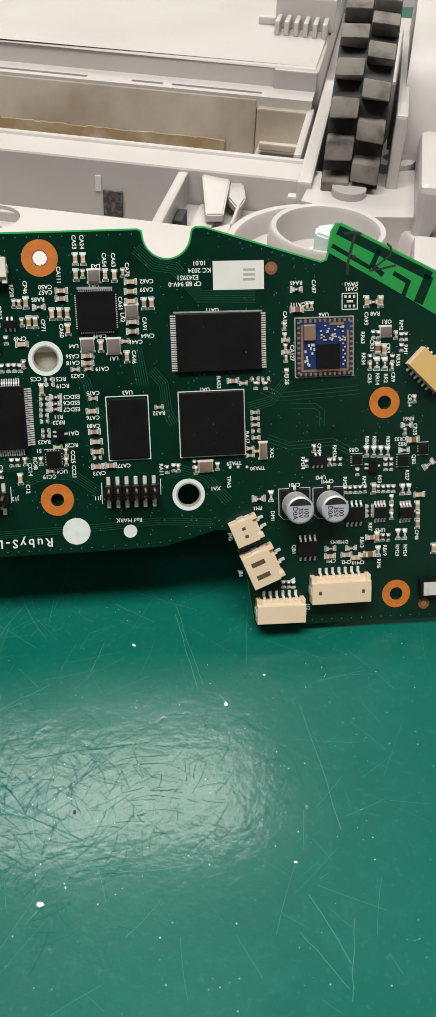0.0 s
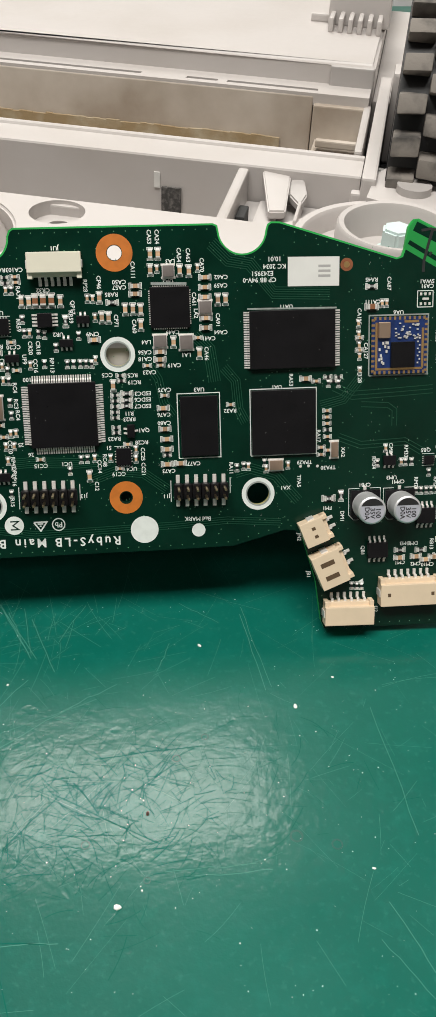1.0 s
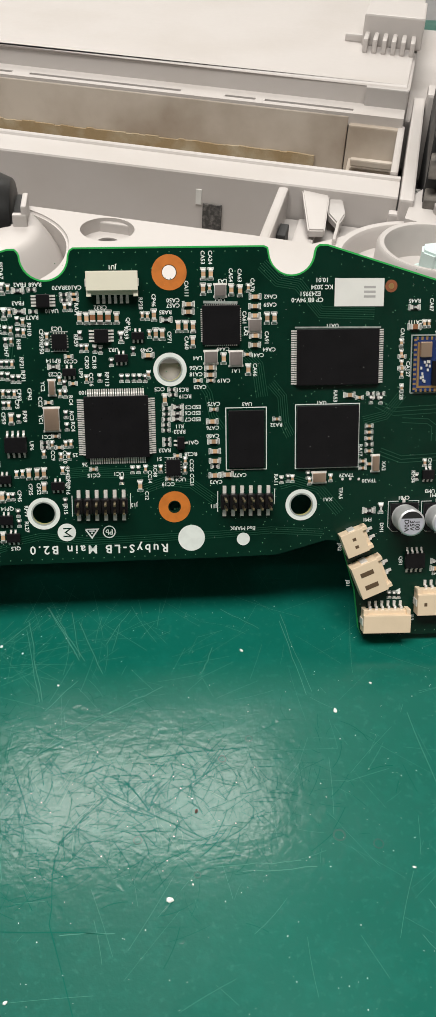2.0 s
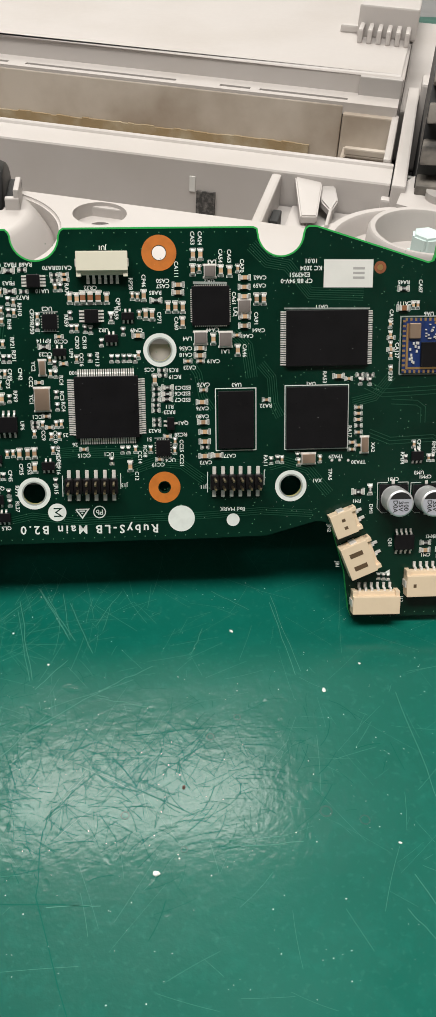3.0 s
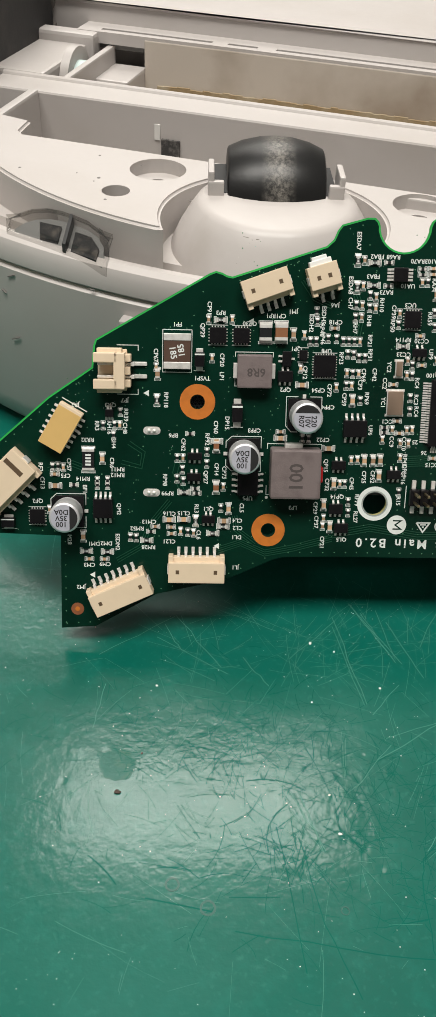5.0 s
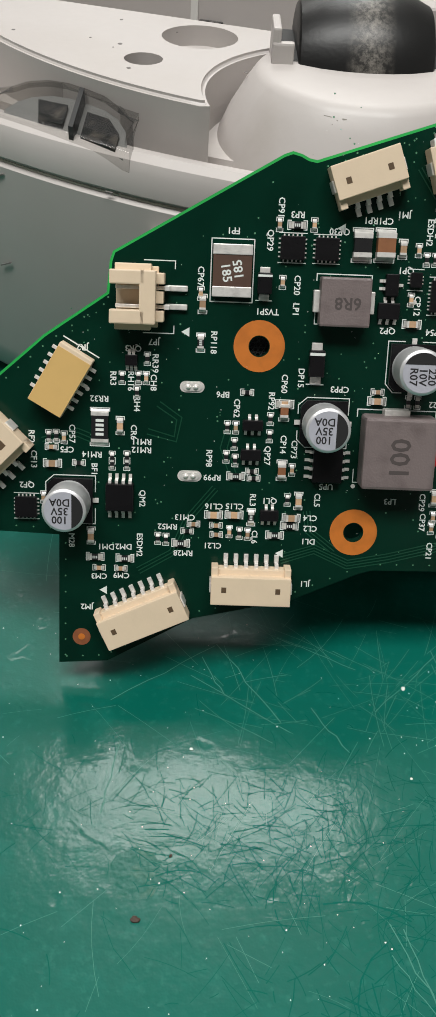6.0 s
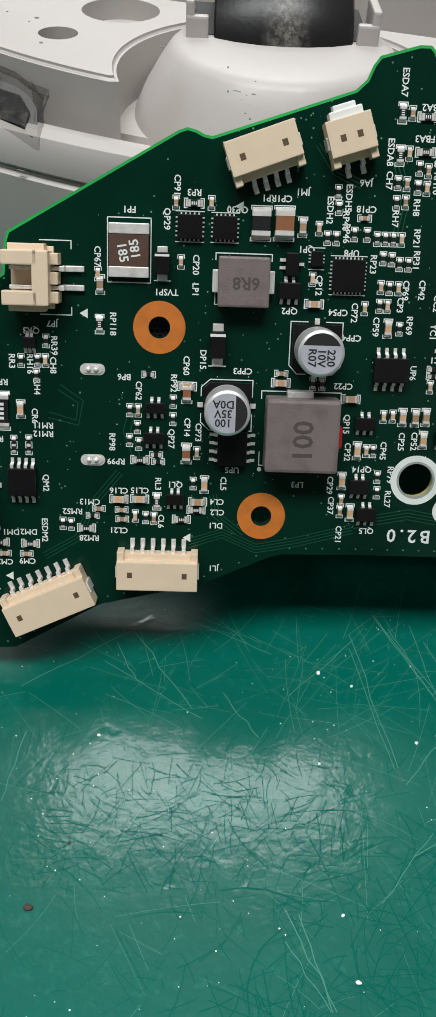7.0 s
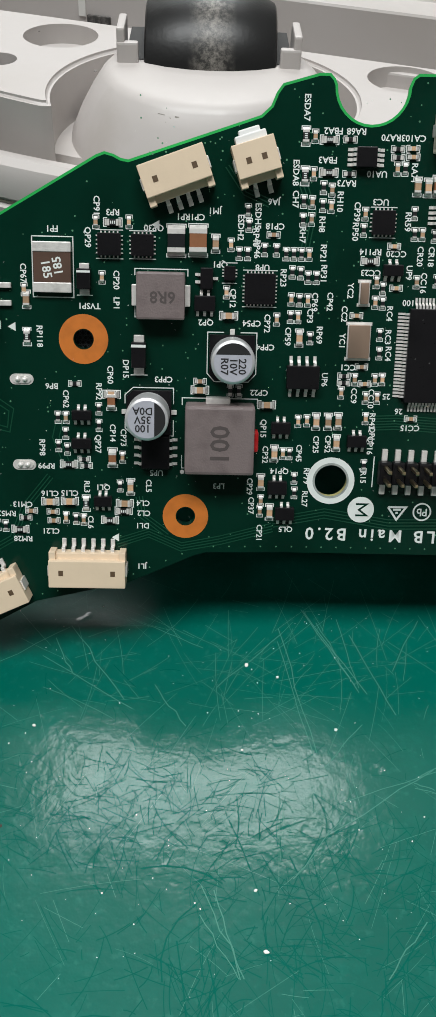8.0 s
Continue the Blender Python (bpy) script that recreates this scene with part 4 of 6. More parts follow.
def power_coil(u, v, w, h, t, marks, tabs, frame_x):
    ob = on_board("power_inductor", ("coil", w), lambda bm: box(bm, -w / 2, -h / 2, 0.1, w / 2, h / 2, t, 0, w * 0.045), M_FERRITE, u, v,
                  label="square grey pressed-powder inductor", smooth=False)
    for x, y, a, b in tabs:
        on_board("terminal", ("tab", a, b, t), lambda bm: box(bm, -a / 2, -b / 2, 0.02, a / 2, b / 2, t * 0.45, 0, 0.12), M_TIN, x, y, parent=ob)
    for text, x, y, s, r in marks:
        writing(text, x, y, s, t + 0.02, r, M_FERRITE_INK, ob)
    f = frame_x
    ink_strip("printed_frame", [(-w / 2 - f, h / 2 - 0.6), (-w / 2 - f, h / 2 + f), (w / 2 + f, h / 2 + f), (w / 2 + f, h / 2 - 0.6)], 0.14, 0.03, M_SILK, ob)
    ink_strip("printed_frame", [(-w / 2 - f, -h / 2 + 2), (-w / 2 - f, -h / 2 - f + 0.5), (-w / 2 + 0.3, -h / 2 - f + 0.5)], 0.14, 0.03, M_SILK, ob)
    return ob


def back_module():
    """Black vented module on the far side; its honeycomb front shows through the screw hole. The unseen blocks are
    added to stop light behind the board.
    """
    def build(bm):
        box(bm, -8, -22, -13.5, 18, 8, -2.6, 0, 0.8)
        box(bm, -25, -24, -13.5, -7, -7, -2.6, 0, 0.8)
    ob = on_board("back_module", "back_module", build, M_EPOXY, -66.6, -31.4, label="black vented module behind the board, its unseen bulk added to block light")
    def comb(bm):
        for i in range(-3, 4):
            for j in range(-3, 4):
                x, y = i * 0.78 + (j % 2) * 0.39, j * 0.68
                if math.hypot(x, y) < 2.2:
                    ring(bm, x, y, -2.6, -2.2, 0.30, 0.41, 0, 6)
    on_board("honeycomb_grille", "honeycomb", comb, M_MODULE, 0, 0, parent=ob, label="dark honeycomb grille")


M_MODULE = material("dark_grey_plastic", (0.05, 0.055, 0.06), 0.45)
back_module()
coil = power_coil(-46.5, -45.3, 10.2, 10.2, 4.6, [("100", 0.2, -0.6, 3.9, 90)], [(-0.3, 5.3, 3.6, 1.2)], 0.5)
on_board("threadlock_dab", "dab", lambda bm: box(bm, -0.5, -1.6, 0.05, 0.5, 1.6, 2.6, 0, 0.4), M_RED, 5.3, -0.4, parent=coil, label="dab of red threadlock")
power_coil(-55.3, -24.9, 6.9, 6.6, 2.9, [("6R8", 0.3, -0.1, 2.3, 180)], [(-3.7, 0, 1.0, 3.0), (3.7, 0, 1.0, 3.0)], 0.35)

chip("microcontroller", -12.3, -32.8, 14.0, 13.6, 1.4, 25, 25, 25, 25, 0.5, 1.5, width=0.3, label="large square black chip with a hundred fine leads")
chip("flash_memory", 36.8, -18.5, 18.4, 12.2, 1.1, 24, 24, 0, 0, 0.5, 1.15, width=0.3, label="wide black memory chip, dusty, leads at both ends", frame_ink=0.0)
chip("memory_chip", 16.4, -36.3, 8.0, 12.9, 0.9, label="black leadless memory chip in a printed frame", frame_ink=0.55)
chip("processor", 34.8, -36.2, 14.0, 14.0, 1.0, label="large black processor chip", frame_ink=0.25)
chip("power_chip", 11.0, -11.2, 8.2, 8.4, 0.85, 16, 16, 16, 16, 0.45, 0.3, "square black power management chip", frame_ink=0.0)
for s, (a, b) in enumerate((((27.2, -12.0), (46.4, -12.2)), ((7.2, -6.3), (14.6, -6.5)))):
    ink_strip("flux_line", [a, b], 0.35 if s == 0 else 0.55, 0.5, M_FLUX)


def radio_module():
    ob = on_board("radio_module", "radio", lambda bm: box(bm, -6.1, -6.0, 0.05, 6.1, 6.0, 0.8, 0, 0.05), M_BLUE, 60.1, -20.5, label="blue radio module with gold edge contacts")
    def edge(bm):
        for i in range(11):
            o = (i - 5) * 1.08
            for s in (-1, 1):
                box(bm, s * 5.85 - 0.35, o - 0.24, 0.78, s * 5.85 + 0.35, o + 0.24, 0.84, 0)
                box(bm, o - 0.24, s * 5.75 - 0.35, 0.78, o + 0.24, s * 5.75 + 0.35, 0.84, 0)
    on_board("edge_contacts", "radio_edge", edge, M_GOLD, 0, 0, parent=ob)
    for pts in ([(-5.1, 4.9), (-5.1, -5.0), (5.1, -5.0)], [(5.1, 3.6), (5.1, -5.0)], [(1.0, 5.0), (4.2, 5.0)]):
        ink_strip("gold_border", pts, 0.5, 0.84, M_GOLD, ob)
    on_board("radio_chip", "radio_chip", lambda bm: box(bm, -2.6, -2.75, 0.8, 2.6, 2.75, 1.6, 0, 0.08), M_EPOXY, 0.6, -2.0, parent=ob)
    on_board("crystal", "radio_xtal", lambda bm: box(bm, -1.3, -1.7, 0.8, 1.3, 1.7, 1.6, 0, 0.2), M_CRYSTAL, -3.5, 3.3, parent=ob)
    rng = random.Random(4)
    def bits(bm):
        for i in range(34):
            x, y = rng.uniform(-1.2, 4.4), rng.uniform(1.2, 4.9)
            box(bm, x - 0.2, y - 0.14, 0.8, x + 0.2, y + 0.14, 1.1, 0)
        for i in range(12):
            x, y = rng.uniform(-4.5, -2.4), rng.uniform(-4.5, 0.8)
            box(bm, x - 0.2, y - 0.3, 0.8, x + 0.2, y + 0.3, 1.1, 0)
        for i in range(9):
            x, y = 4.0 + 0.4 * (i % 2), -3.8 + i * 0.75
            box(bm, x - 0.16, y - 0.16, 0.8, x + 0.16, y + 0.16, 1.1, 0)
    tagged(on_board("tiny_chip_parts", "radio_bits", bits, M_TIN, 0, 0, parent=ob), kind="stuff")
    ink_strip("printed_frame", [(-6.5, -6.4), (-6.5, 6.4), (6.5, 6.4), (6.5, -6.4), (-6.5, -6.4)], 0.3, 0.05, M_FLUX, ob)


radio_module()


def pin_header(u, v, rot, name_label):
    """Two rows of six pins in a black bar with tinned feet."""
    ob = on_board("pin_header", "header", lambda bm: box(bm, -5.9, -1.5, 0.3, 5.9, 1.5, 1.3, 0, 0.1), M_EPOXY, u, v, rot, label=name_label)
    for i in range(6):
        on_board("pin_block", "header_block", lambda bm: box(bm, -0.95, -1.75, 0.3, 0.95, 1.75, 2.1, 0, 0.3), M_EPOXY, -5 + 2 * i, 0, parent=ob)
        for s in (-1, 1):
            on_board("foot", "header_foot", lambda bm: box(bm, -0.42, -1.0, 0.02, 0.42, 0.9, 0.6, 0, 0.1), M_TIN, -5 + 2 * i, s * 2.55, parent=ob)
            on_board("pin", "header_pin", lambda bm: box(bm, -0.25, -0.25, 1.9, 0.25, 0.25, 5.6, 0, 0.08), M_BRASS, -5 + 2 * i, s * 0.95, parent=ob)
    ink_strip("printed_frame", [(-6.5, -2.6), (-6.5, 2.2)], 0.16, 0.03, M_SILK, ob)
    ink_strip("printed_frame", [(6.5, -1.0), (6.5, 2.6)], 0.16, 0.03, M_SILK, ob)
    return ob


pin_header(-16.4, -50.4, -1.0, "black six by two pin header with tinned feet")
pin_header(16.3, -50.4, -1.0, "black six by two pin header with tinned feet")


def wafer(u, v, w, d, rot, pins, pitch, t=3.4, mat=None, pin_sign=1, label="cream plug socket with tinned legs", slots=True, top_mat=None):
    """Side-entry wire socket lying flat: shell, locking windows, legs on one long side."""
    def shell(bm):
        box(bm, -w / 2, -d / 2, 0.15, w / 2, d / 2 - 0.9, t, 0, 0.12)
        box(bm, -w / 2, d / 2 - 1.1, 0.15, w / 2, d / 2, t * 0.62, 0, 0.12)
        for s in (-1, 1):
            box(bm, s * (w / 2 - 0.5) - 0.5, d / 2 - 1.2, 0.15, s * (w / 2 - 0.5) + 0.5, d / 2 + 0.35, t * 0.8, 0, 0.12)
    r = rot if pin_sign > 0 else rot + 180
    ob = on_board("wire_socket", ("wafer", round(w, 1), round(d, 1), t, (mat or M_CREAM).name), shell, mat or M_CREAM, u, v, r, label=label)
    for i in range(pins):
        x = (i - (pins - 1) / 2) * pitch
        def leg(bm):
            vs = box(bm, -0.28, -0.6, 1.0, 0.28, 0.7, 1.5, 0, 0.05)
            box(bm, -0.28, 0.5, 0.05, 0.28, 0.95, 1.45, 0, 0.08)
            box(bm, -0.34, 0.7, 0.02, 0.34, 2.0, 0.4, 0, 0.1)
        on_board("leg", "wafer_leg", leg, M_TIN, x, d / 2 - 0.2, parent=ob)
    for s in (-1, 1):
        if slots:
            on_board("locking_window", "wafer_window", lambda bm: box(bm, -0.36, -0.42, -0.2, 0.36, 0.42, 0.02, 0), M_WINDOW, s * (w / 2 - 1.9), -d * 0.05, h=t, parent=ob)
        on_board("side_tab", ("side_tab", t), lambda bm: box(bm, -0.2, -0.8, 0.05, 0.2, 0.8, t * 0.8, 0, 0.06), M_TIN, s * (w / 2 + 0.02), -d * 0.02, parent=ob)
    if top_mat:
        on_board("film_patch", ("film", round(w, 1)), lambda bm: box(bm, -w / 2 + 0.1, -d / 2 + 0.1, 0, w / 2 - 0.1, d / 2 - 1.0, 0.06, 0, 0.02), top_mat, 0, 0, h=t, parent=ob, label="amber pick-up film")
    return ob


# deep brown paints the shade of openings onto the solid socket tops
M_WINDOW = material("deep_brown_shadowed_slot", (0.10, 0.06, 0.03), 0.7)
wafer(-12.2, -2.1, 10.9, 4.9, 180, 6, 1.25, 3.2, M_IVORY, 1, "ivory plug socket with fine legs", slots=False)
wafer(-66.3, -66.2, 11.7, 5.2, 0, 6, 1.5)
wafer(-82.2, -71.4, 12.9, 5.6, 24.8, 7, 1.5)
wafer(49.1, -80.2, 11.3, 5.2, -1.5, 6, 1.5, slots=False)
wafer(63.2, -75.9, 13.9, 6.0, -0.5, 7, 1.5)
wafer(-53.3, -8.6, 9.5, 5.4, 20.0, 4, 1.5, pin_sign=-1)
plug = wafer(-42.2, -6.6, 6.0, 5.4, 17.5, 2, 2.0, pin_sign=-1)
on_board("white_plug", "white_plug", lambda bm: [box(bm, -2.2, -3.4, 0.5, 2.2, -2.2, 2.9, 0, 0.2), box(bm, -1.5, -4.1, 0.7, 1.5, -3.2, 2.5, 0, 0.2)], M_CLEARWHITE, 0, -0.3, parent=plug, label="white plug tip seated in the socket")
wafer(41.4, -60.5, 5.7, 6.2, -69, 2, 2.0, pin_sign=1)
four_pole = wafer(-105.7, -48.4, 13.4, 7.4, 45.5, 4, 2.0, 4.0, pin_sign=-1, slots=False)
for s in (-1, 1):
    on_board("latch_slot", "latch_slot", lambda bm: box(bm, -0.5, -2.4, -0.3, 0.5, 2.2, 0.02, 0), M_WINDOW, s * 4.2, -0.8, h=4.0, parent=four_pole)


def power_socket(u, v, rot, w=8.8, d=7.2):
    """Deep two-pole socket, open to the front with two pins seen in it."""
    def shell(bm):
        box(bm, -w / 2 + 0.3, -3.2, 0.2, w / 2 - 0.3, 2.6, 1.0, 0, 0.15)
        for s in (-1, 1):
            box(bm, s * 3.05 - 1.35, -3.2, 0.9, s * 3.05 + 1.35, 1.7, 3.1, 0, 0.15)
            box(bm, s * 2.6 - 0.95, -3.8, 2.9, s * 2.6 + 0.95, 1.0, 4.6, 0, 0.2)
            box(bm, s * 2.5 - 0.75, 2.2, 0.2, s * 2.5 + 0.75, 3.5, 3.2, 0, 0.15)
        box(bm, -3.55, 0.2, 0.9, 3.55, 2.4, 4.6, 0, 0.2)
        box(bm, -0.8, 2.2, 0.2, 0.8, 3.4, 3.0, 0, 0.1)
    ob = on_board("power_socket", ("power", w), shell, M_CREAM, u, v, rot, label="deep cream two-pole power socket")
    for s in (-1, 1):
        on_board("pin", "power_pin", lambda bm: [box(bm, -0.26, -3.2, 1.6, 0.26, 4.2, 2.2, 0, 0.1), box(bm, -0.4, 3.6, 0.02, 0.4, 6.6, 0.6, 0, 0.15), box(bm, -0.35, 3.5, 0.05, 0.35, 4.2, 2.6, 0, 0.1)], M_TIN, s * 1.25, 0, parent=ob)
    ink_strip("printed_frame", [(-w / 2 - 0.5, 0.5), (-w / 2 - 0.5, d / 2 + 1.2), (-w / 2 + 0.6, d / 2 + 1.2)], 0.14, 0.03, M_SILK, ob)
    ink_strip("printed_frame", [(w / 2 + 0.5, 0.5), (w / 2 + 0.5, d / 2 + 1.2), (w / 2 - 0.6, d / 2 + 1.2)], 0.14, 0.03, M_SILK, ob)
    return ob


power_socket(-83.4, -25.2, -90)
two_pole = wafer(44.9, -69.0, 8.0, 7.4, -68, 2, 2.4, 4.2, slots=False, label="deep cream two-pole socket")
for s in (-1, 1):
    on_board("contact_slot", "contact_slot", lambda bm: box(bm, -0.55, -1.6, -0.3, 0.55, 1.6, 0.02, 0), M_WINDOW, s * 1.6, -0.6, h=4.2, parent=two_pole)


def film_socket(u, v, rot):
    """Fine-pitch socket under amber film, feet along both long sides."""
    ob = on_board("fine_socket", "fine_socket", lambda bm: box(bm, -4.6, -2.6, 0.2, 4.6, 2.6, 2.9, 0, 0.15), M_CREAM, u, v, rot, label="cream fine-pitch socket topped with amber film")
    on_board("film_patch", "fine_film", lambda bm: box(bm, -4.55, -2.55, 2.9, 4.0, 2.55, 2.97, 0, 0.02), M_TAPE, 0, 0, parent=ob, label="amber pick-up film")
    for i in range(6):
        for s in (-1, 1):
            on_board("foot", "fine_foot", lambda bm: box(bm, -0.25, -0.6, 0.02, 0.25, 0.6, 0.35, 0, 0.06), M_TIN, -3.1 + 1.25 * i, s * 2.9, parent=ob)
    ink_strip("printed_frame", [(5.1, -2.9), (5.1, 2.9)], 0.18, 0.03, M_SILK, ob)
    return ob


film_socket(-94.0, -36.8, 60)
film_socket(83.4, -26.2, -45)


def push_switch(u, v):
    ob = on_board("push_switch", "switch", lambda bm: box(bm, -2.4, -2.2, 0.1, 2.4, 2.2, 1.6, 0, 0.2), M_EPOXY, u, v, label="small black and tin push switch")
    on_board("cover", "switch_cover", lambda bm: box(bm, -1.7, -1.6, 1.55, 1.7, 1.6, 1.95, 0, 0.1), M_TIN, 0, 0, parent=ob)


push_switch(84.9, -77.4)

# rings, marks, test points
for u, v, r_in, r_out in ((0, 0, 1.62, 3.75), (0, -51.4, 1.45, 3.6), (-66.6, -31.4, 1.5, 3.6), (-51.4, -58.0, 1.5, 3.5), (73.8, -33.3, 1.55, 3.5), (77.1, -78.6, 1.55, 3.4)):
    pad_ring(u, v, r_in, r_out, M_ORANGE, "bare orange ring round a screw hole")
for u, v in ((-0.3, -20.6), (29.0, -51.9), (-29.3, -52.0)):
    pad_ring(u, v, 2.75, 3.65, M_SILK, "white printed ring round a locating hole")
    pad_ring(u, v, 2.45, 2.78, M_FLUX, "bare rim of a locating hole")
disc("white_dot", 3.7, -58.8, 3.05, 0.03, M_SILK, "large white printed dot")
disc("white_dot", 15.6, -59.5, 1.5, 0.03, M_SILK, "small white printed dot")
for u, v in ((48.6, -3.4), (83.9, -81.5)):
    disc("fiducial", u, v, 1.35, 0.03, M_FIDRING, "copper alignment mark")
    disc("fiducial_core", u, v, 0.65, 0.05, M_GOLD)
disc("fiducial", -91.4, -75.8, 1.35, 0.03, M_FIDRING, "copper alignment mark")
disc("fiducial_core", -91.4, -75.8, 0.5, 0.05, M_ORANGE)
for u, v in ((38.5, -46.2), (40.3, -46.2), (42.3, -46.3), (-90.6, -38.2), (-37.9, -44.5), (-45.4, -24.6), (-52.0, -51.0)):
    disc("test_point", u, v, 0.32, 0.06, M_TIN)
def oval_pad(bm):
    """A flat oval ring of tin, heaped with solder in the slot."""
    slab(bm, [arc(0.95, 0, 0.8, -90, 90, 12) + arc(-0.95, 0, 0.8, 90, 270, 12)], 0.0, 0.08)
    slab(bm, [arc(0.8, 0, 0.55, -90, 90, 12) + arc(-0.8, 0, 0.55, 90, 270, 12)], 0.05, 0.22)
    for x in (-0.55, 0.5):
        bmesh.ops.create_uvsphere(bm, u_segments=12, v_segments=6, radius=0.42, matrix=pose(x, 0, 0.14))


for v in (-37.4, -50.3):
    on_board("plated_slot", "slot", oval_pad, M_TIN, -75.8, v, smooth=True, label="tinned oval slot with solder")

# sticker, board name, approval marks
sticker = on_board("paper_sticker", "sticker", lambda bm: box(bm, -5.5, -3.0, 0.02, 5.5, 3.0, 0.1, 0, 0.02), M_PAPER, 41.5, -4.65, -0.6, label="small white paper sticker with grey print")
for i in range(3):
    ink_strip("printed_bar", [(1.0, 1.1 - i), (3.6, 1.1 - i)], 0.5, 0.115, M_GREYPRINT, sticker)
writing("RubyS-LB Main B2.0", -17.2, -60.6, 2.75, 0.03, 179, M_SILK, spread=1.38)
writing("Bad MARK", 15.5, -56.9, 1.3, 0.03, 178, M_SILK)
writing("10.01", 33.2, -1.9, 1.35, 0.03, 180, M_SILK)
writing("KC 2034", 33.2, -3.4, 1.35, 0.03, 180, M_SILK)
writing("E243951", 30.6, -4.8, 1.35, 0.03, 180, M_SILK)
writing("CP 8B 94V-0", 30.0, -6.1, 1.35, 0.03, 180, M_SILK)
disc("approval_disc", -24.4, -56.5, 2.05, 0.03, M_SILK, "white printed disc with a dark zigzag")
ink_strip("zigzag_mark", [(-25.2, -55.6), (-23.5, -55.6), (-24.7, -56.5), (-23.5, -57.4), (-25.2, -57.4)], 0.3, 0.05, M_MASK)
ring_mark = on_board("approval_ring", "approval_ring", lambda bm: ring(bm, 0, 0, 0.012, 0.03, 1.2, 1.45), M_SILK, -14.9, -56.7, label="white printed ring mark")
writing("Pb", -14.9, -56.7, 1.7, 0.03, 180, M_SILK)
for pts in ([(-20.2, -56.0), (-17.4, -56.0), (-18.8, -58.0), (-20.2, -56.0)], [(-19.4, -56.4), (-18.2, -56.4)], [(-19.0, -56.9), (-18.6, -56.9)]):
    ink_strip("triangle_mark", pts, 0.32, 0.03, M_SILK)
for u, v in ((-76.8, -29.8), (-56.0, -15.2), (-62.0, -61.6), (-88.0, -68.2), (52.5, -73.5)):
    on_board("pin_one_arrow", "arrow", lambda bm: cyl(bm, 0, 0, 0.015, 0.03, 0.75, 0, 3), M_SILK, u, v, 90)

# aerial corner: thin bright laminate with dark copper arms and pen strokes
def aerial():
    bm = bmesh.new()
    slab(bm, [[(60.9, -0.4), (62.0, 4.0), (62.9, 5.1), (63.9, 5.2), (85.0, -5.3), (100.6, -14.2), (100, -22), (84.6, -14.0), (73, -7.2)]], 0.006, 0.02)
    ob = part("aerial_window", mm(bm), M_ANT, BOARD, "bright green bare laminate at the aerial corner")
    for pts, w in (([(63.2, 4.1), (84.0, -6.2)], 2.0), ([(83.6, -6.0), (81.2, -11.8)], 2.2), ([(72.3, -0.2), (70.8, -3.4), (73.2, -5.6)], 1.1), ([(75.5, -5.2), (78.9, -7.2), (77.6, -10.6)], 1.0), ([(61.9, 0.9), (70.5, -4.1)], 0.9), ([(86, -8), (99, -15.5)], 1.6)):
        ink_strip("copper_arm", pts, w, 0.04, M_MASK, ob)
    ink_strip("pen_stroke", [(64.6, 3.2), (66.6, 3.5), (68.4, 3.1)], 0.55, 0.06, M_INK, ob, "black marker pen stroke")
    ink_strip("pen_stroke", [(67.0, 3.2), (66.2, 0.5), (65.3, -3.0), (65.2, -5.3)], 0.6, 0.06, M_INK, ob, "black marker pen stroke")
    ink_strip("pen_stroke", [(66.5, -1.4), (66.9, -1.7)], 0.8, 0.06, M_INK, ob, "black marker pen stroke")
    ink_strip("pen_stroke", [(74.0, 1.0), (74.9, 0.2), (74.8, -1.4), (70.4, -4.6), (73.0, -4.2), (76.0, -3.6)], 0.42, 0.06, M_INK, ob, "black marker pen stroke")


aerial()


# copper tracks under the mask, stitching vias
def tracks(pts, n, pitch, width=0.17):
    """n parallel tracks following one line, offset sideways."""
    for i in range(n):
        off = (i - (n - 1) / 2) * pitch
        row = []
        for k, (x, y) in enumerate(pts):
            x0, y0 = pts[max(0, k - 1)]
            x1, y1 = pts[min(len(pts) - 1, k + 1)]
            d = math.hypot(x1 - x0, y1 - y0)
            row.append((x - (y1 - y0) / d * off, y + (x1 - x0) / d * off))
        ink_strip("copper_track", row, width, 0.012, M_TRACE)


tracks([(-62, -62.5), (-57, -60.8), (-52, -63), (-46, -61.8), (-38, -59.6)], 4, 0.45)
tracks([(-58.5, -55), (-58, -58), (-54, -61)], 3, 0.5)
tracks([(-38, -58.8), (-30, -57.2), (-20, -58.8), (10, -58.2), (22, -57.6), (34, -58.6)], 4, 0.5)
tracks([(20, 1.5), (23.5, -2.0), (28, -2.8), (33, -8.8), (45, -9.2)], 6, 0.5)
tracks([(46, -29), (50, -31), (60, -30.6), (68, -30.2)], 3, 0.9)
tracks([(52, -33), (58, -33.4), (59.5, -34.5), (59.5, -38)], 2, 1.1)
tracks([(43, -33), (48, -31.8), (52, -27)], 5, 0.5)
tracks([(-8, -47.5), (-2, -45.5), (4, -46.2), (9, -50)], 5, 0.5)
tracks([(24, -47), (27.5, -46.2), (33, -48), (38, -54)], 5, 0.55)
tracks([(5.5, -22), (8, -26), (9, -31), (11, -34)], 4, 0.55)
tracks([(16, -17), (19, -20), (20, -27)], 6, 0.5)
tracks([(22, -24), (24.5, -27), (25, -33), (26.5, -36)], 5, 0.5)
tracks([(-82, -44), (-78, -45), (-77.5, -42), (-80.5, -40)], 2, 0.8)
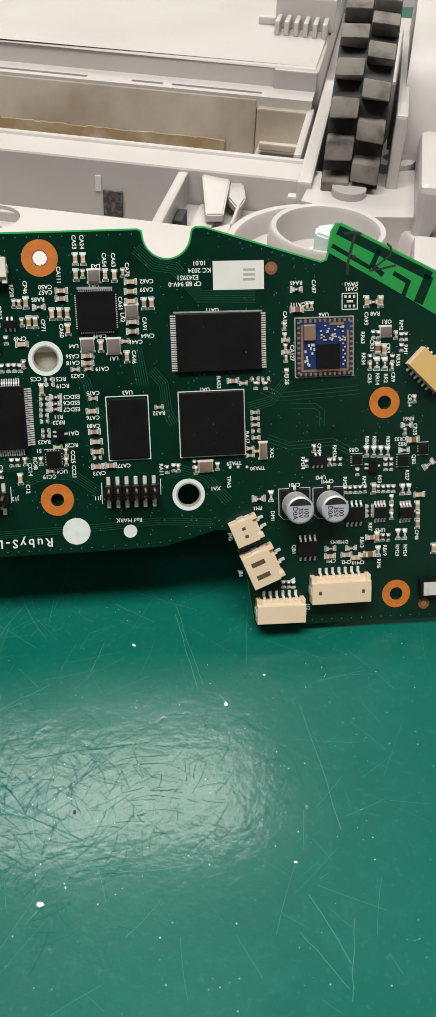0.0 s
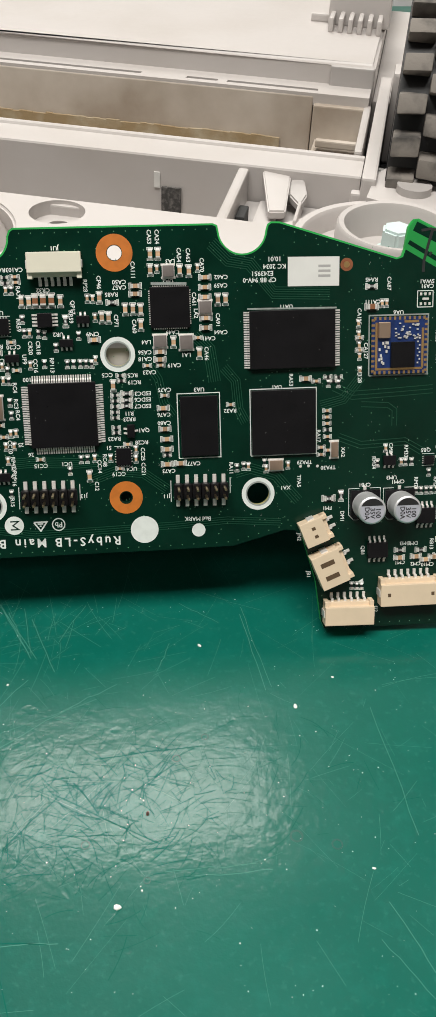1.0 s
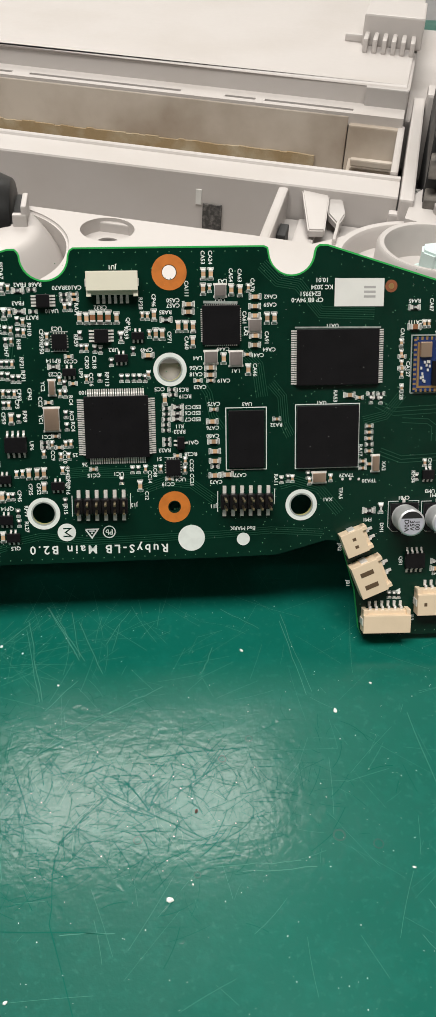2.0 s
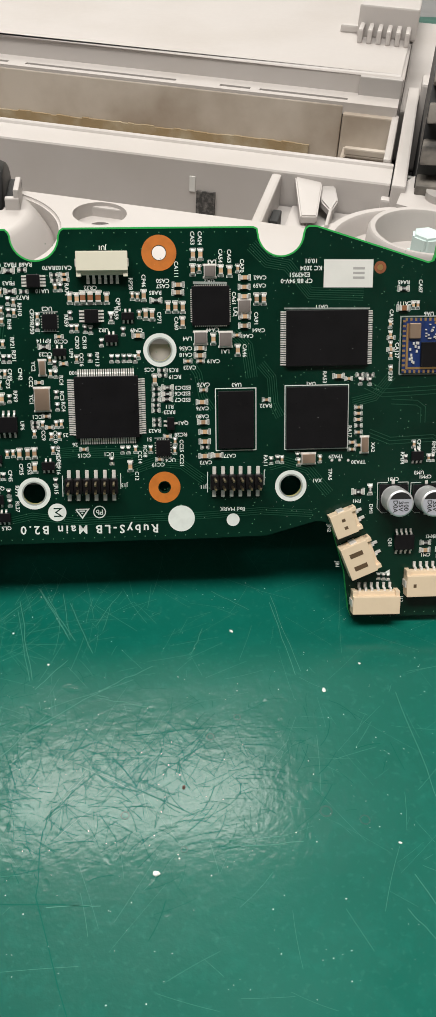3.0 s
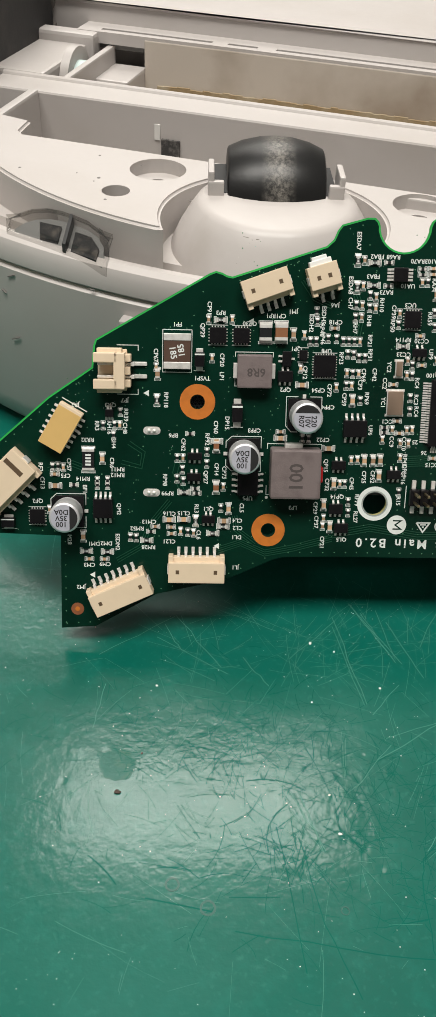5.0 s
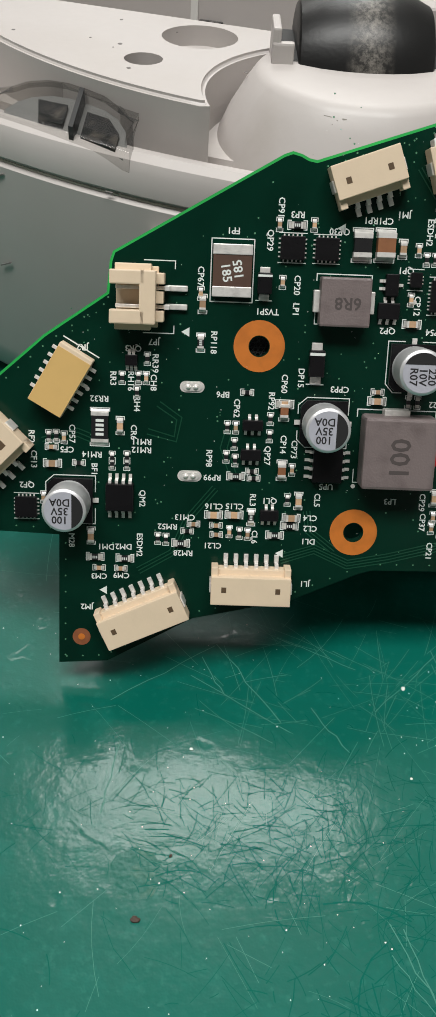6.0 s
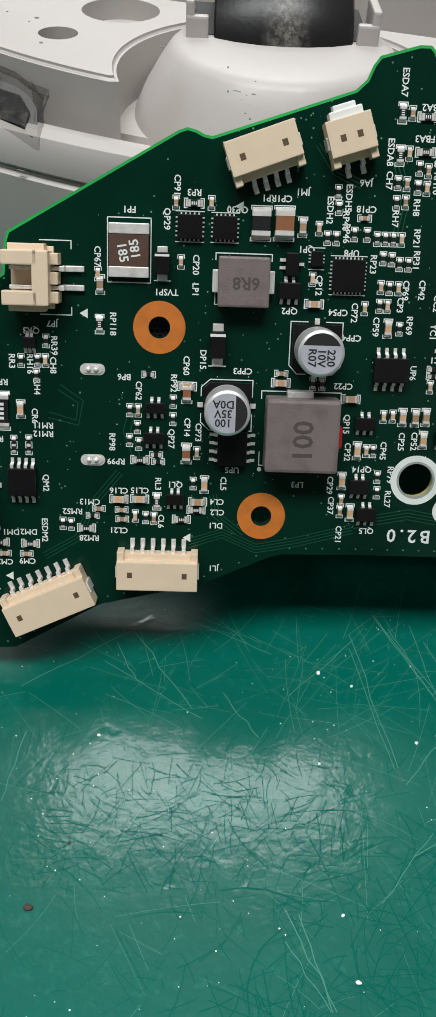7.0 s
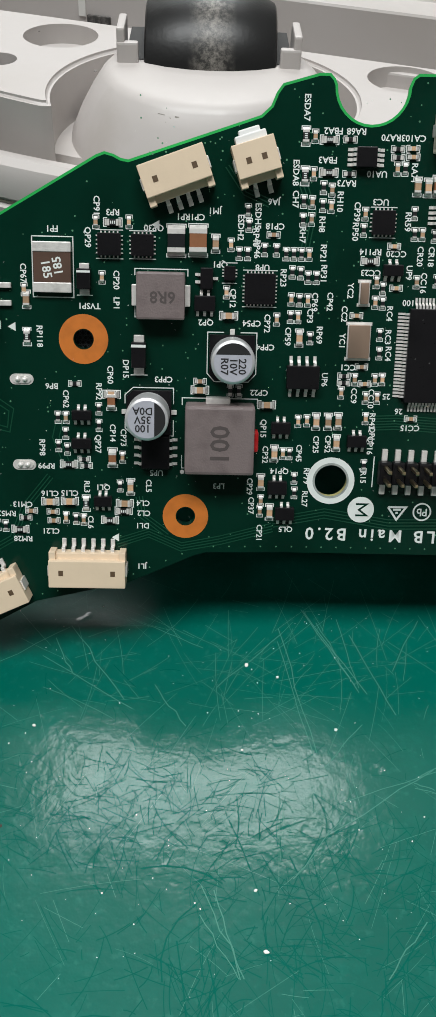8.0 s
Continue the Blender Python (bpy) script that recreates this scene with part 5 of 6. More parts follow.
tracks([(-72, -52), (-76, -57), (-78, -62), (-83, -65)], 3, 0.5)
tracks([(-46, -7), (-43.5, -10.5), (-40, -12)], 3, 0.5)
tracks([(-70, -42), (-71, -46), (-69.5, -50)], 2, 1.0)
tracks([(-24, -43), (-20, -42.8), (-10, -43.4), (-3, -43)], 6, 0.42)
tracks([(47, -40), (52, -42), (62, -41.6), (66, -44)], 3, 0.8)
tracks([(-36, -8), (-34, -13), (-35, -19)], 3, 0.55)
tracks([(-97, -46), (-92, -44.5), (-88, -46)], 3, 0.6)


def vias():
    rng = random.Random(11)
    bm = bmesh.new()
    pts = outline()
    spots = []
    for (x0, y0), (x1, y1) in zip(pts, pts[1:] + pts[:1]):
        d = math.hypot(x1 - x0, y1 - y0)
        n = int(d / 2.3)
        for i in range(n):
            k = (i + 0.5) / n
            spots.append((x0 + (x1 - x0) * k + (y1 - y0) / d * 0.95, y0 + (y1 - y0) * k - (x1 - x0) / d * 0.95, 0.13))
    for i in range(900):
        spots.append((rng.uniform(-93, 84), rng.uniform(-62, 2), rng.uniform(0.08, 0.15)))
    for x, y, r in spots:
        if x < -60 and y > -6 - (-60 - x) * 0.62 or y > 4.4 or x > 60 and y > -3 - (x - 60) * 0.6:
            continue
        vs = [bm.verts.new((x + r * math.cos(k * math.pi / 3), y + r * math.sin(k * math.pi / 3), 0.02)) for k in range(6)]
        bm.faces.new(vs)
    return tagged(part("stitching_vias", mm(bm), M_VIA, BOARD, "pale dots of plated vias"), kind="stuff")


vias()


# flat bright strip on the face, painting the light caught by the sawn rim
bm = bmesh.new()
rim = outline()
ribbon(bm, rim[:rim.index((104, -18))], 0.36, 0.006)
part("sawn_rim", mm(bm), M_EDGE, BOARD, "thin bright green strip painting the lit sawn rim")

# ---- small parts soldered on the board ----
# group A
smd("C", "03", -19.4, -9.3, 90)
smd("C", "03", -17.9, -9.4, 90)
smd("C", "05", -16.6, -9.2, 90)
smd("C", "05", -15.0, -9.2, 90)
smd("C", "05", -13.3, -9.2, 90)
smd("C", "03", -11.5, -9.4, 90)
side_chip(-14.9, -13.1, 3.0, 2.9)
smd("R", "02", -19.5, -12.9, 90)
smd("R", "03", -10.7, -13.5, 90)
transistor(-7.1, -13.2, 2.7, 1.6)
smd("R", "02", -19.3, -15.7, 90)
smd("C", "02", -18.2, -15.7, 90)
smd("R", "02", -16.4, -15.9, 90)
smd("R", "02", -15.2, -16.1, 90)
transistor(-10.8, -17.9, 2.8, 1.6)
smd("R", "02", -8.2, -16.5, 90)
smd("C", "03", -5.0, -17.4, 0)
smd("C", "02", -18.5, -22.3, 90)
smd("R", "02", -15.6, -22.1, 90)
smd("R", "02", -13.0, -18.8, 90)
smd("R", "02", -10.9, -22.3, 90)
smd("R", "02", -9.6, -22.3, 90)
smd("R", "02", -8.2, -22.3, 90)
smd("R", "02", -7.0, -22.3, 90)
smd("R", "02", -5.8, -22.4, 90)
smd("C", "02", -5.0, -21.6, 90)
smd("C", "02", -24.6, -42.3, 90)
smd("C", "02", -17.8, -42.2, 0)
smd("R", "02", -9.2, -42.6, 90)
smd("R", "02", -7.9, -42.6, 90)
smd("C", "02", -6.3, -42.5, 90)
smd("C", "03", -7.6, -46.3, 90)
smd("R", "02", -11.7, -45.0, 90)
smd("C", "02", -23.1, -39.2, 90)
smd("C", "02", -24.8, -39.2, 90)
# group B
smd("C", "02", 23.3, -32.0, 0)
smd("R", "02", 24.4, -45.9, 90)
smd("R", "02", 25.9, -45.6, 90)
smd("C", "02", 26.9, -45.7, 90)
smd("R", "02", 30.5, -45.0, 90)
smd("C", "02", 30.8, -46.4, 90)
smd("C", "02", 35.7, -45.8, 90)
smd("C", "03", 39.7, -27.0, 0)
smd("C", "02", 42.0, -27.6, 0)
smd("R", "02", 44.6, -26.8, 0)
smd("R", "02", 46.9, -26.9, 0)
smd("R", "02", 44.7, -28.2, 90)
smd("R", "02", 46.9, -28.3, 90)
smd("R", "02", 45.8, -27.7, 0)
smd("C", "02", 44.4, -34.1, 0)
smd("C", "02", 44.4, -35.5, 0)
smd("C", "02", 44.4, -36.9, 0)
smd("R", "02", 44.5, -38.3, 0)
smd("C", "02", 44.5, -39.8, 0)
smd("C", "02", 43.1, -42.1, 0)
smd("C", "02", 43.1, -43.7, 0)
smd("C", "02", 44.6, -42.8, 0)
metal_can(46.0, -42.7, 1.8, 3.7)
metal_can(33.0, -45.6, 3.2, 2.4)
smd("R", "05", 44.8, -53.7, 0)
smd("R", "03", 47.6, -53.3, 90)
smd("C", "02", 51.2, -15.7, 90)
smd("C", "02", 51.3, -18.0, 90)
smd("C", "02", 51.4, -20.3, 90)
smd("C", "02", 51.5, -22.6, 90)
smd("C", "02", 51.6, -25.7, 90)
# group D1
smd("R", "03", 54.0, -8.0, 0)
smd("C", "05", 54.1, -12.2, 0)
smd("C", "02", 56.3, -11.6, 90)
smd("C", "02", 57.3, -11.6, 90)
pad_array(65.8, -10.9, 3.4, 3.4)
smd("C", "03", 69.5, -11.1, 90)
smd("R", "03", 71.0, -11.2, 0)
smd("C", "03", 72.7, -11.2, 90)
smd("C", "02", 51.5, -18.7, 0)
smd("C", "02", 51.5, -21.3, 0)
smd("R", "02", 71.1, -18.2, 90)
smd("R", "02", 72.3, -18.3, 90)
metal_can(73.8, -17.6, 2.6, 2.2)
smd("C", "02", 76.2, -18.5, 90)
smd("R", "02", 77.5, -18.9, 90)
smd("R", "02", 78.5, -18.9, 90)
smd("C", "05", 72.0, -21.2, 90)
smd("C", "03", 73.5, -21.6, 90)
smd("R", "02", 77.5, -21.3, 90)
smd("R", "05", 71.9, -24.6, 90)
smd("R", "05", 73.7, -24.7, 90)
smd("R", "02", 70.4, -23.4, 90)
smd("R", "02", 75.5, -23.6, 90)
smd("C", "02", 70.4, -25.1, 90)
smd("C", "02", 75.4, -25.4, 90)
smd("C", "02", 80.7, -32.8, 90)
smd("R", "03", 79.0, -38.6, 0)
smd("C", "02", 78.6, -40.0, 90)
smd("C", "05", 80.5, -42.0, 0)
smd("R", "03", 78.5, -44.3, 0)
# group D2
smd("R", "03", 69.7, -44.2, 90)
smd("R", "03", 71.4, -44.3, 90)
smd("R", "03", 73.0, -44.4, 90)
smd("R", "03", 74.6, -44.5, 90)
flat_chip(67.4, -45.9, 2.2, 1.8)
smd("R", "02", 67.6, -48.8, 90)
transistor(71.1, -47.6, 2.1, 2.7)
smd("R", "02", 74.2, -46.8, 90)
smd("R", "02", 75.5, -46.8, 90)
smd("R", "02", 74.2, -48.0, 90)
smd("R", "02", 75.5, -48.0, 90)
flat_chip(78.2, -46.7, 2.5, 2.1)
smd("C", "02", 57.6, -42.9, 90)
smd("R", "02", 55.8, -46.2, 90)
transistor(58.4, -45.6, 2.8, 2.1)
smd("C", "02", 61.2, -46.2, 90)
smd("R", "02", 62.2, -46.2, 90)
smd("R", "02", 63.6, -46.2, 90)
smd("R", "02", 64.8, -52.8, 90)
smd("R", "02", 65.9, -52.9, 90)
smd("R", "02", 67.1, -52.9, 90)
smd("R", "02", 68.2, -52.9, 90)
smd("R", "02", 69.4, -52.9, 90)
smd("C", "03", 71.4, -52.9, 90)
smd("R", "02", 72.5, -53.0, 90)
smd("R", "02", 73.7, -53.1, 90)
smd("R", "02", 74.9, -53.1, 90)
smd("R", "02", 76.1, -53.2, 90)
smd("R", "03", 78.2, -53.5, 90)
smd("R", "03", 79.7, -53.5, 90)
end_chip(66.8, -58.5, 4.3, 3.5)
end_chip(72.9, -58.4, 2.9, 2.5)
end_chip(78.9, -58.8, 2.9, 2.5)
smd("R", "02", 70.5, -57.0, 0)
smd("R", "02", 70.5, -58.1, 0)
smd("R", "02", 70.5, -59.2, 0)
smd("C", "02", 75.7, -55.5, 90)
smd("C", "02", 75.7, -57.7, 90)
smd("C", "02", 75.7, -59.5, 90)
smd("C", "03", 81.8, -57.7, 90)
smd("C", "03", 81.9, -59.9, 90)
smd("C", "03", 81.9, -61.8, 90)
smd("C", "03", 82.3, -54.9, 0)
end_chip(55.9, -66.0, 4.6, 3.5)
smd("R", "03", 61.3, -66.5, 0)
smd("C", "03", 61.2, -68.3, 0)
smd("R", "03", 66.2, -66.7, 0)
smd("C", "03", 65.1, -68.2, 0)
smd("C", "03", 67.3, -69.0, 0)
smd("C", "03", 69.3, -68.5, 0)
smd("C", "05", 70.6, -68.4, 0)
smd("R", "03", 72.6, -67.9, 90)
smd("C", "03", 70.9, -64.4, 0)
smd("C", "03", 72.3, -64.4, 90)
smd("R", "02", 73.7, -64.6, 90)
smd("R", "02", 75.0, -64.7, 90)
smd("R", "03", 77.3, -64.1, 90)
smd("R", "03", 78.9, -64.2, 90)
smd("R", "02", 50.2, -74.4, 90)
smd("R", "02", 51.4, -74.5, 90)
smd("R", "02", 52.5, -74.6, 90)
smd("C", "03", 85.9, -68.1, 90)
smd("R", "05", 84.3, -47.9, 35)
flat_chip(82.9, -44.2, 2.1, 2.1)
# group E1
fuse(-70.8, -21.3, 5.3, 7.8)
diode(-66.3, -22.8, 2.3, 4.3)
smd("C", "03", -74.7, -25.9, 90)
smd("R", "03", -74.8, -31.2, 90)
smd("C", "02", -75.0, -24.5, 90)
smd("R", "20", -88.8, -43.6, 90)
smd("C", "03", -85.9, -43.3, 90)
smd("R", "02", -85.7, -36.5, 90)
smd("R", "02", -83.4, -36.4, 90)
smd("C", "02", -82.3, -36.4, 90)
transistor(-84.4, -33.9, 1.7, 1.5)
smd("R", "02", -82.2, -33.7, 90)
smd("R", "02", -83.6, -38.5, 90)
smd("R", "02", -68.0, -37.9, 0)
smd("R", "02", -70.6, -43.0, 90)
smd("C", "02", -69.4, -43.0, 90)
smd("R", "02", -69.5, -45.4, 90)
smd("R", "02", -96.1, -45.2, 90)
smd("R", "02", -95.0, -45.1, 90)
smd("C", "02", -93.9, -45.3, 90)
smd("C", "02", -95.7, -46.7, 0)
# group E2
smd("C", "02", -64.6, -15.0, 90)
smd("R", "03", -62.2, -15.0, 0)
smd("C", "02", -59.9, -14.9, 90)
flat_chip(-62.7, -18.0, 3.3, 3.1)
flat_chip(-58.0, -18.0, 3.2, 3.0)
smd("R", "12", -53.2, -17.3, 90)
smd("C", "12", -50.1, -17.2, 90)
smd("C", "03", -47.6, -17.6, 90)
smd("C", "02", -45.4, -17.7, 90)
smd("R", "02", -44.2, -18.9, 90)
smd("R", "02", -43.0, -18.9, 90)
smd("R", "02", -40.6, -18.3, 90)
smd("R", "02", -38.9, -18.3, 90)
smd("C", "02", -39.4, -16.2, 0)
smd("R", "02", -43.1, -13.0, 90)
smd("R", "02", -42.9, -15.0, 90)
smd("C", "02", -63.8, -22.6, 90)
transistor(-48.8, -22.4, 1.8, 3.0)
flat_chip(-45.5, -21.6, 1.6, 2.0)
smd("C", "02", -45.9, -24.3, 90)
transistor(-49.0, -25.9, 3.0, 2.2)
smd("C", "03", -45.5, -27.6, 0)
flat_chip(-41.1, -23.7, 4.4, 4.3)
smd("C", "02", -38.5, -28.0, 90)
diode(-58.5, -33.4, 2.5, 5.6)
smd("C", "02", -49.5, -37.2, 0)
smd("C", "03", -49.5, -38.5, 0)
smd("R", "02", -45.0, -38.5, 90)
smd("R", "02", -43.7, -38.5, 90)
smd("C", "03", -62.6, -39.4, 0)
# group E3
smd("C", "03", -95.6, -49.1, 0)
smd("R", "02", -91.8, -48.9, 0)
smd("R", "02", -87.0, -48.0, 90)
smd("R", "02", -84.9, -47.9, 90)
smd("R", "02", -87.0, -48.9, 90)
smd("R", "02", -84.9, -48.9, 90)
end_chip(-85.8, -53.6, 4.0, 4.0)
smd("C", "03", -90.0, -59.8, 90)
smd("R", "03", -89.4, -63.0, 0)
smd("R", "03", -85.0, -63.1, 0)
smd("C", "02", -88.8, -64.7, 0)
smd("C", "02", -85.6, -64.7, 0)
smd("C", "02", -75.0, -57.5, 0)
smd("R", "02", -75.9, -58.6, 0)
smd("R", "02", -80.2, -59.9, 90)
smd("R", "02", -79.0, -60.0, 90)
smd("R", "03", -76.8, -60.5, 0)
smd("C", "03", -72.1, -56.0, 0)
smd("C", "03", -69.1, -55.9, 0)
smd("C", "02", -71.7, -57.6, 0)
smd("C", "02", -71.6, -59.0, 0)
smd("C", "02", -69.7, -58.5, 90)
smd("R", "02", -68.2, -58.7, 90)
smd("C", "02", -67.0, -58.8, 90)
smd("R", "03", -66.6, -56.2, 90)
transistor(-67.0, -42.5, 2.9, 1.5)
transistor(-67.1, -46.8, 2.9, 1.6)
smd("R", "02", -70.6, -47.3, 90)
smd("R", "02", -69.3, -47.8, 90)
smd("R", "03", -69.1, -50.1, 0)
smd("R", "02", -66.8, -49.3, 0)
smd("R", "02", -66.5, -50.3, 0)
# group E4
smd("C", "05", -62.6, -40.3, 90)
smd("R", "02", -64.5, -41.6, 90)
smd("R", "02", -64.5, -44.1, 90)
smd("C", "05", -62.5, -49.0, 90)
smd("C", "02", -61.0, -48.9, 90)
side_chip(-56.0, -47.9, 4.2, 5.0)
smd("R", "02", -61.4, -53.4, 90)
smd("C", "03", -59.8, -53.5, 90)
transistor(-64.0, -55.7, 2.7, 1.6)
smd("C", "03", -60.7, -56.1, 0)
smd("R", "03", -60.9, -57.3, 0)
smd("R", "03", -63.0, -58.8, 0)
smd("C", "03", -39.5, -40.5, 0)
transistor(-37.3, -43.9, 2.9, 1.8)
smd("C", "03", -38.1, -47.9, 90)
smd("C", "02", -36.8, -47.9, 90)
smd("R", "02", -35.8, -47.9, 90)
smd("C", "03", -40.0, -52.4, 90)
transistor(-37.5, -53.1, 2.9, 2.1)
smd("C", "02", -39.9, -55.3, 90)
smd("C", "02", -40.0, -57.0, 90)
smd("C", "03", -38.5, -57.1, 90)
transistor(-36.2, -57.2, 2.9, 2.0)
# group F1
smd("R", "03", -35.4, -3.0, 90)
smd("C", "02", -34.1, -3.0, 90)
smd("R", "03", -32.1, -3.4, 0)
smd("R", "02", -29.2, -3.3, 0)
side_chip(-26.9, -5.6, 2.8, 2.7)
smd("R", "02", -22.5, -4.4, 0)
smd("R", "02", -22.4, -5.5, 0)
smd("C", "02", -20.4, -4.3, 0)
smd("C", "02", -20.3, -5.4, 0)
smd("C", "02", -22.4, -7.0, 90)
smd("R", "02", -21.3, -7.0, 90)
smd("R", "03", -35.3, -8.2, 90)
smd("C", "02", -34.1, -7.9, 90)
smd("R", "03", -32.0, -7.7, 0)
smd("R", "02", -29.1, -7.8, 0)
smd("R", "02", -32.6, -9.7, 90)
smd("C", "02", -31.4, -10.0, 90)
smd("R", "02", -35.3, -11.6, 90)
smd("C", "02", -34.1, -11.7, 90)
smd("R", "02", -32.6, -12.1, 90)
smd("C", "02", -31.4, -12.2, 90)
smd("R", "02", -35.3, -14.1, 90)
smd("C", "02", -34.1, -14.0, 90)
smd("C", "02", -26.5, -13.1, 90)
smd("R", "02", -26.6, -15.3, 90)
flat_chip(-23.9, -14.2, 3.2, 3.3)
smd("R", "02", -37.5, -18.8, 90)
smd("R", "02", -36.4, -18.8, 90)
smd("R", "02", -35.3, -18.8, 90)
smd("C", "02", -34.2, -18.8, 90)
smd("R", "03", -25.4, -19.5, 0)
smd("C", "02", -22.1, -17.4, 0)
transistor(-22.1, -20.7, 2.9, 1.6)
smd("C", "02", -24.3, -22.4, 90)
smd("R", "02", -23.3, -23.3, 90)
smd("C", "02", -21.4, -23.2, 0)
metal_can(-26.0, -24.0, 1.5, 3.3)
smd("C", "02", -24.3, -25.3, 90)
smd("R", "02", -23.2, -25.4, 90)
smd("R", "02", -36.5, -21.3, 90)
smd("R", "02", -35.3, -21.4, 90)
smd("R", "02", -34.2, -22.0, 90)
smd("R", "02", -33.0, -22.0, 90)
smd("C", "02", -36.5, -25.1, 90)
smd("R", "02", -35.3, -25.2, 90)
smd("C", "02", -34.1, -25.2, 90)
smd("C", "02", -26.9, -27.2, 0)
smd("R", "02", -36.5, -27.6, 90)
smd("C", "02", -35.4, -27.6, 90)
# group F2
smd("C", "03", -35.1, -30.6, 90)
smd("R", "02", -33.5, -30.6, 90)
end_chip(-34.4, -36.2, 4.8, 3.4)
metal_can(-26.4, -30.9, 3.4, 5.1)
smd("R", "02", -23.3, -29.9, 90)
smd("R", "02", -23.2, -32.6, 90)
smd("C", "02", -25.7, -34.6, 0)
smd("R", "02", -28.2, -36.0, 0)
smd("R", "02", -28.2, -37.0, 0)
smd("C", "02", -26.6, -36.5, 90)
smd("C", "02", -28.5, -38.5, 90)
smd("C", "02", -25.1, -37.1, 0)
smd("C", "02", -23.6, -36.5, 90)
smd("C", "02", -22.5, -36.4, 90)
smd("C", "02", -34.7, -42.9, 90)
smd("C", "02", -33.4, -42.8, 90)
smd("C", "03", -32.0, -42.9, 90)
smd("C", "03", -30.2, -42.9, 90)
smd("C", "03", -28.7, -42.8, 90)
transistor(-25.8, -45.7, 2.9, 1.8)
smd("C", "03", -28.8, -46.1, 90)
smd("R", "02", -34.9, -51.7, 90)
smd("R", "02", -34.8, -54.0, 90)
smd("R", "02", -24.4, -49.5, 90)
# group H
smd("C", "03", 7.3, -0.4, 90)
smd("C", "03", 8.9, -0.4, 90)
smd("C", "03", 7.2, -3.6, 90)
smd("C", "02", 8.6, -3.4, 90)
metal_can(10.9, -3.9, 2.6, 2.6)
smd("C", "03", 13.3, -3.8, 90)
smd("C", "03", 15.2, -4.0, 90)
smd("C", "02", 17.0, -3.4, 90)
smd("C", "03", 18.5, -5.3, 0)
smd("C", "03", 18.4, -7.3, 0)
smd("C", "03", 18.4, -9.3, 0)
metal_can(18.4, -11.4, 2.8, 2.8)
smd("C", "03", 21.1, -9.9, 90)
smd("C", "03", 22.7, -9.9, 90)
smd("C", "03", 18.5, -13.6, 0)
smd("C", "03", 18.4, -15.6, 0)
smd("C", "03", 4.0, -6.7, 0)
smd("C", "03", 3.9, -8.3, 0)
smd("R", "03", -0.9, -9.9, 0)
smd("C", "03", 1.7, -11.4, 90)
smd("C", "03", 3.3, -11.4, 90)
smd("C", "03", 4.9, -11.5, 90)
smd("C", "03", 4.8, -14.7, 90)
metal_can(8.7, -18.1, 2.9, 2.7)
smd("C", "03", 11.5, -18.4, 90)
metal_can(14.2, -18.5, 2.9, 3.2)
smd("C", "02", 16.7, -17.6, 0)
smd("C", "03", 16.9, -20.9, 90)
smd("C", "03", 8.6, -20.3, 0)
smd("C", "03", 8.5, -21.9, 0)
smd("C", "02", 8.6, -23.1, 0)
smd("C", "02", 5.8, -23.1, 0)
smd("C", "03", -3.5, -8.9, 90)
smd("C", "02", -4.9, -9.1, 90)
smd("C", "02", -6.0, -9.0, 90)
smd("C", "02", -4.6, -12.9, 90)
smd("C", "03", -3.2, -12.9, 90)
smd("C", "03", -1.8, -13.0, 90)
smd("R", "02", -0.0, -25.0, 0)
smd("R", "02", 0.2, -26.1, 0)
smd("C", "03", -1.6, -27.1, 90)
# group K
smd("R", "02", -1.3, -29.1, 0)
smd("R", "02", -1.3, -30.3, 0)
smd("R", "02", -1.4, -31.5, 0)
smd("R", "02", -1.5, -32.7, 0)
smd("R", "02", -1.5, -33.9, 0)
smd("R", "03", 1.2, -28.8, 0)
smd("R", "03", 1.1, -30.2, 0)
smd("R", "03", 1.0, -31.4, 0)
transistor(1.7, -36.8, 1.6, 2.8)
smd("R", "02", -1.4, -36.0, 0)
smd("R", "02", -1.4, -37.1, 0)
smd("C", "02", 0.9, -39.7, 0)
flat_chip(-0.1, -42.3, 3.2, 3.6)
smd("C", "02", -2.9, -42.6, 90)
smd("C", "02", 2.6, -40.9, 90)
smd("C", "02", 2.5, -43.0, 90)
smd("C", "02", -1.0, -44.9, 0)
smd("C", "02", 9.2, -29.5, 0)
smd("C", "03", 8.8, -32.2, 0)
smd("C", "03", 9.0, -36.7, 0)
smd("C", "03", 9.3, -38.9, 0)
smd("C", "03", 9.3, -41.1, 0)
smd("R", "02", 9.3, -42.4, 0)
smd("C", "03", 9.2, -44.4, 0)
smd("C", "03", 12.1, -44.3, 0)
# group G
flat_chip(-99.4, -55.6, 3.1, 3.0)
smd("C", "02", -96.9, -54.2, 90)
diode(-105.3, -56.8, 3.2, 2.9)

# ---- printed part names ----
# group A
silk("JU1", -12.1, 1.2, 180)
silk("CR32", -14.9, -7.1, 180)
silk("QP17", -9.1, -10.7, -90)
silk("RP28", -6.3, -6.4, -90)
silk("CP46", -3.5, -5.8, -90)
silk("UR2", -12.4, -16.1, 180)
silk("UC3", -24.4, -11.4, 180)
silk("YC1", -28.8, -30.9, -90)
silk("YC2", -28.0, -23.7, -90)
silk("CC2", -28.7, -27.0, -90)
silk("UA10", -25.2, -7.7, 180)
silk("J13", -9.1, -50.6, 180)
silk("QP16", -23.5, -44.9, -90)
silk("CC15", -17.8, -43.6, 180)
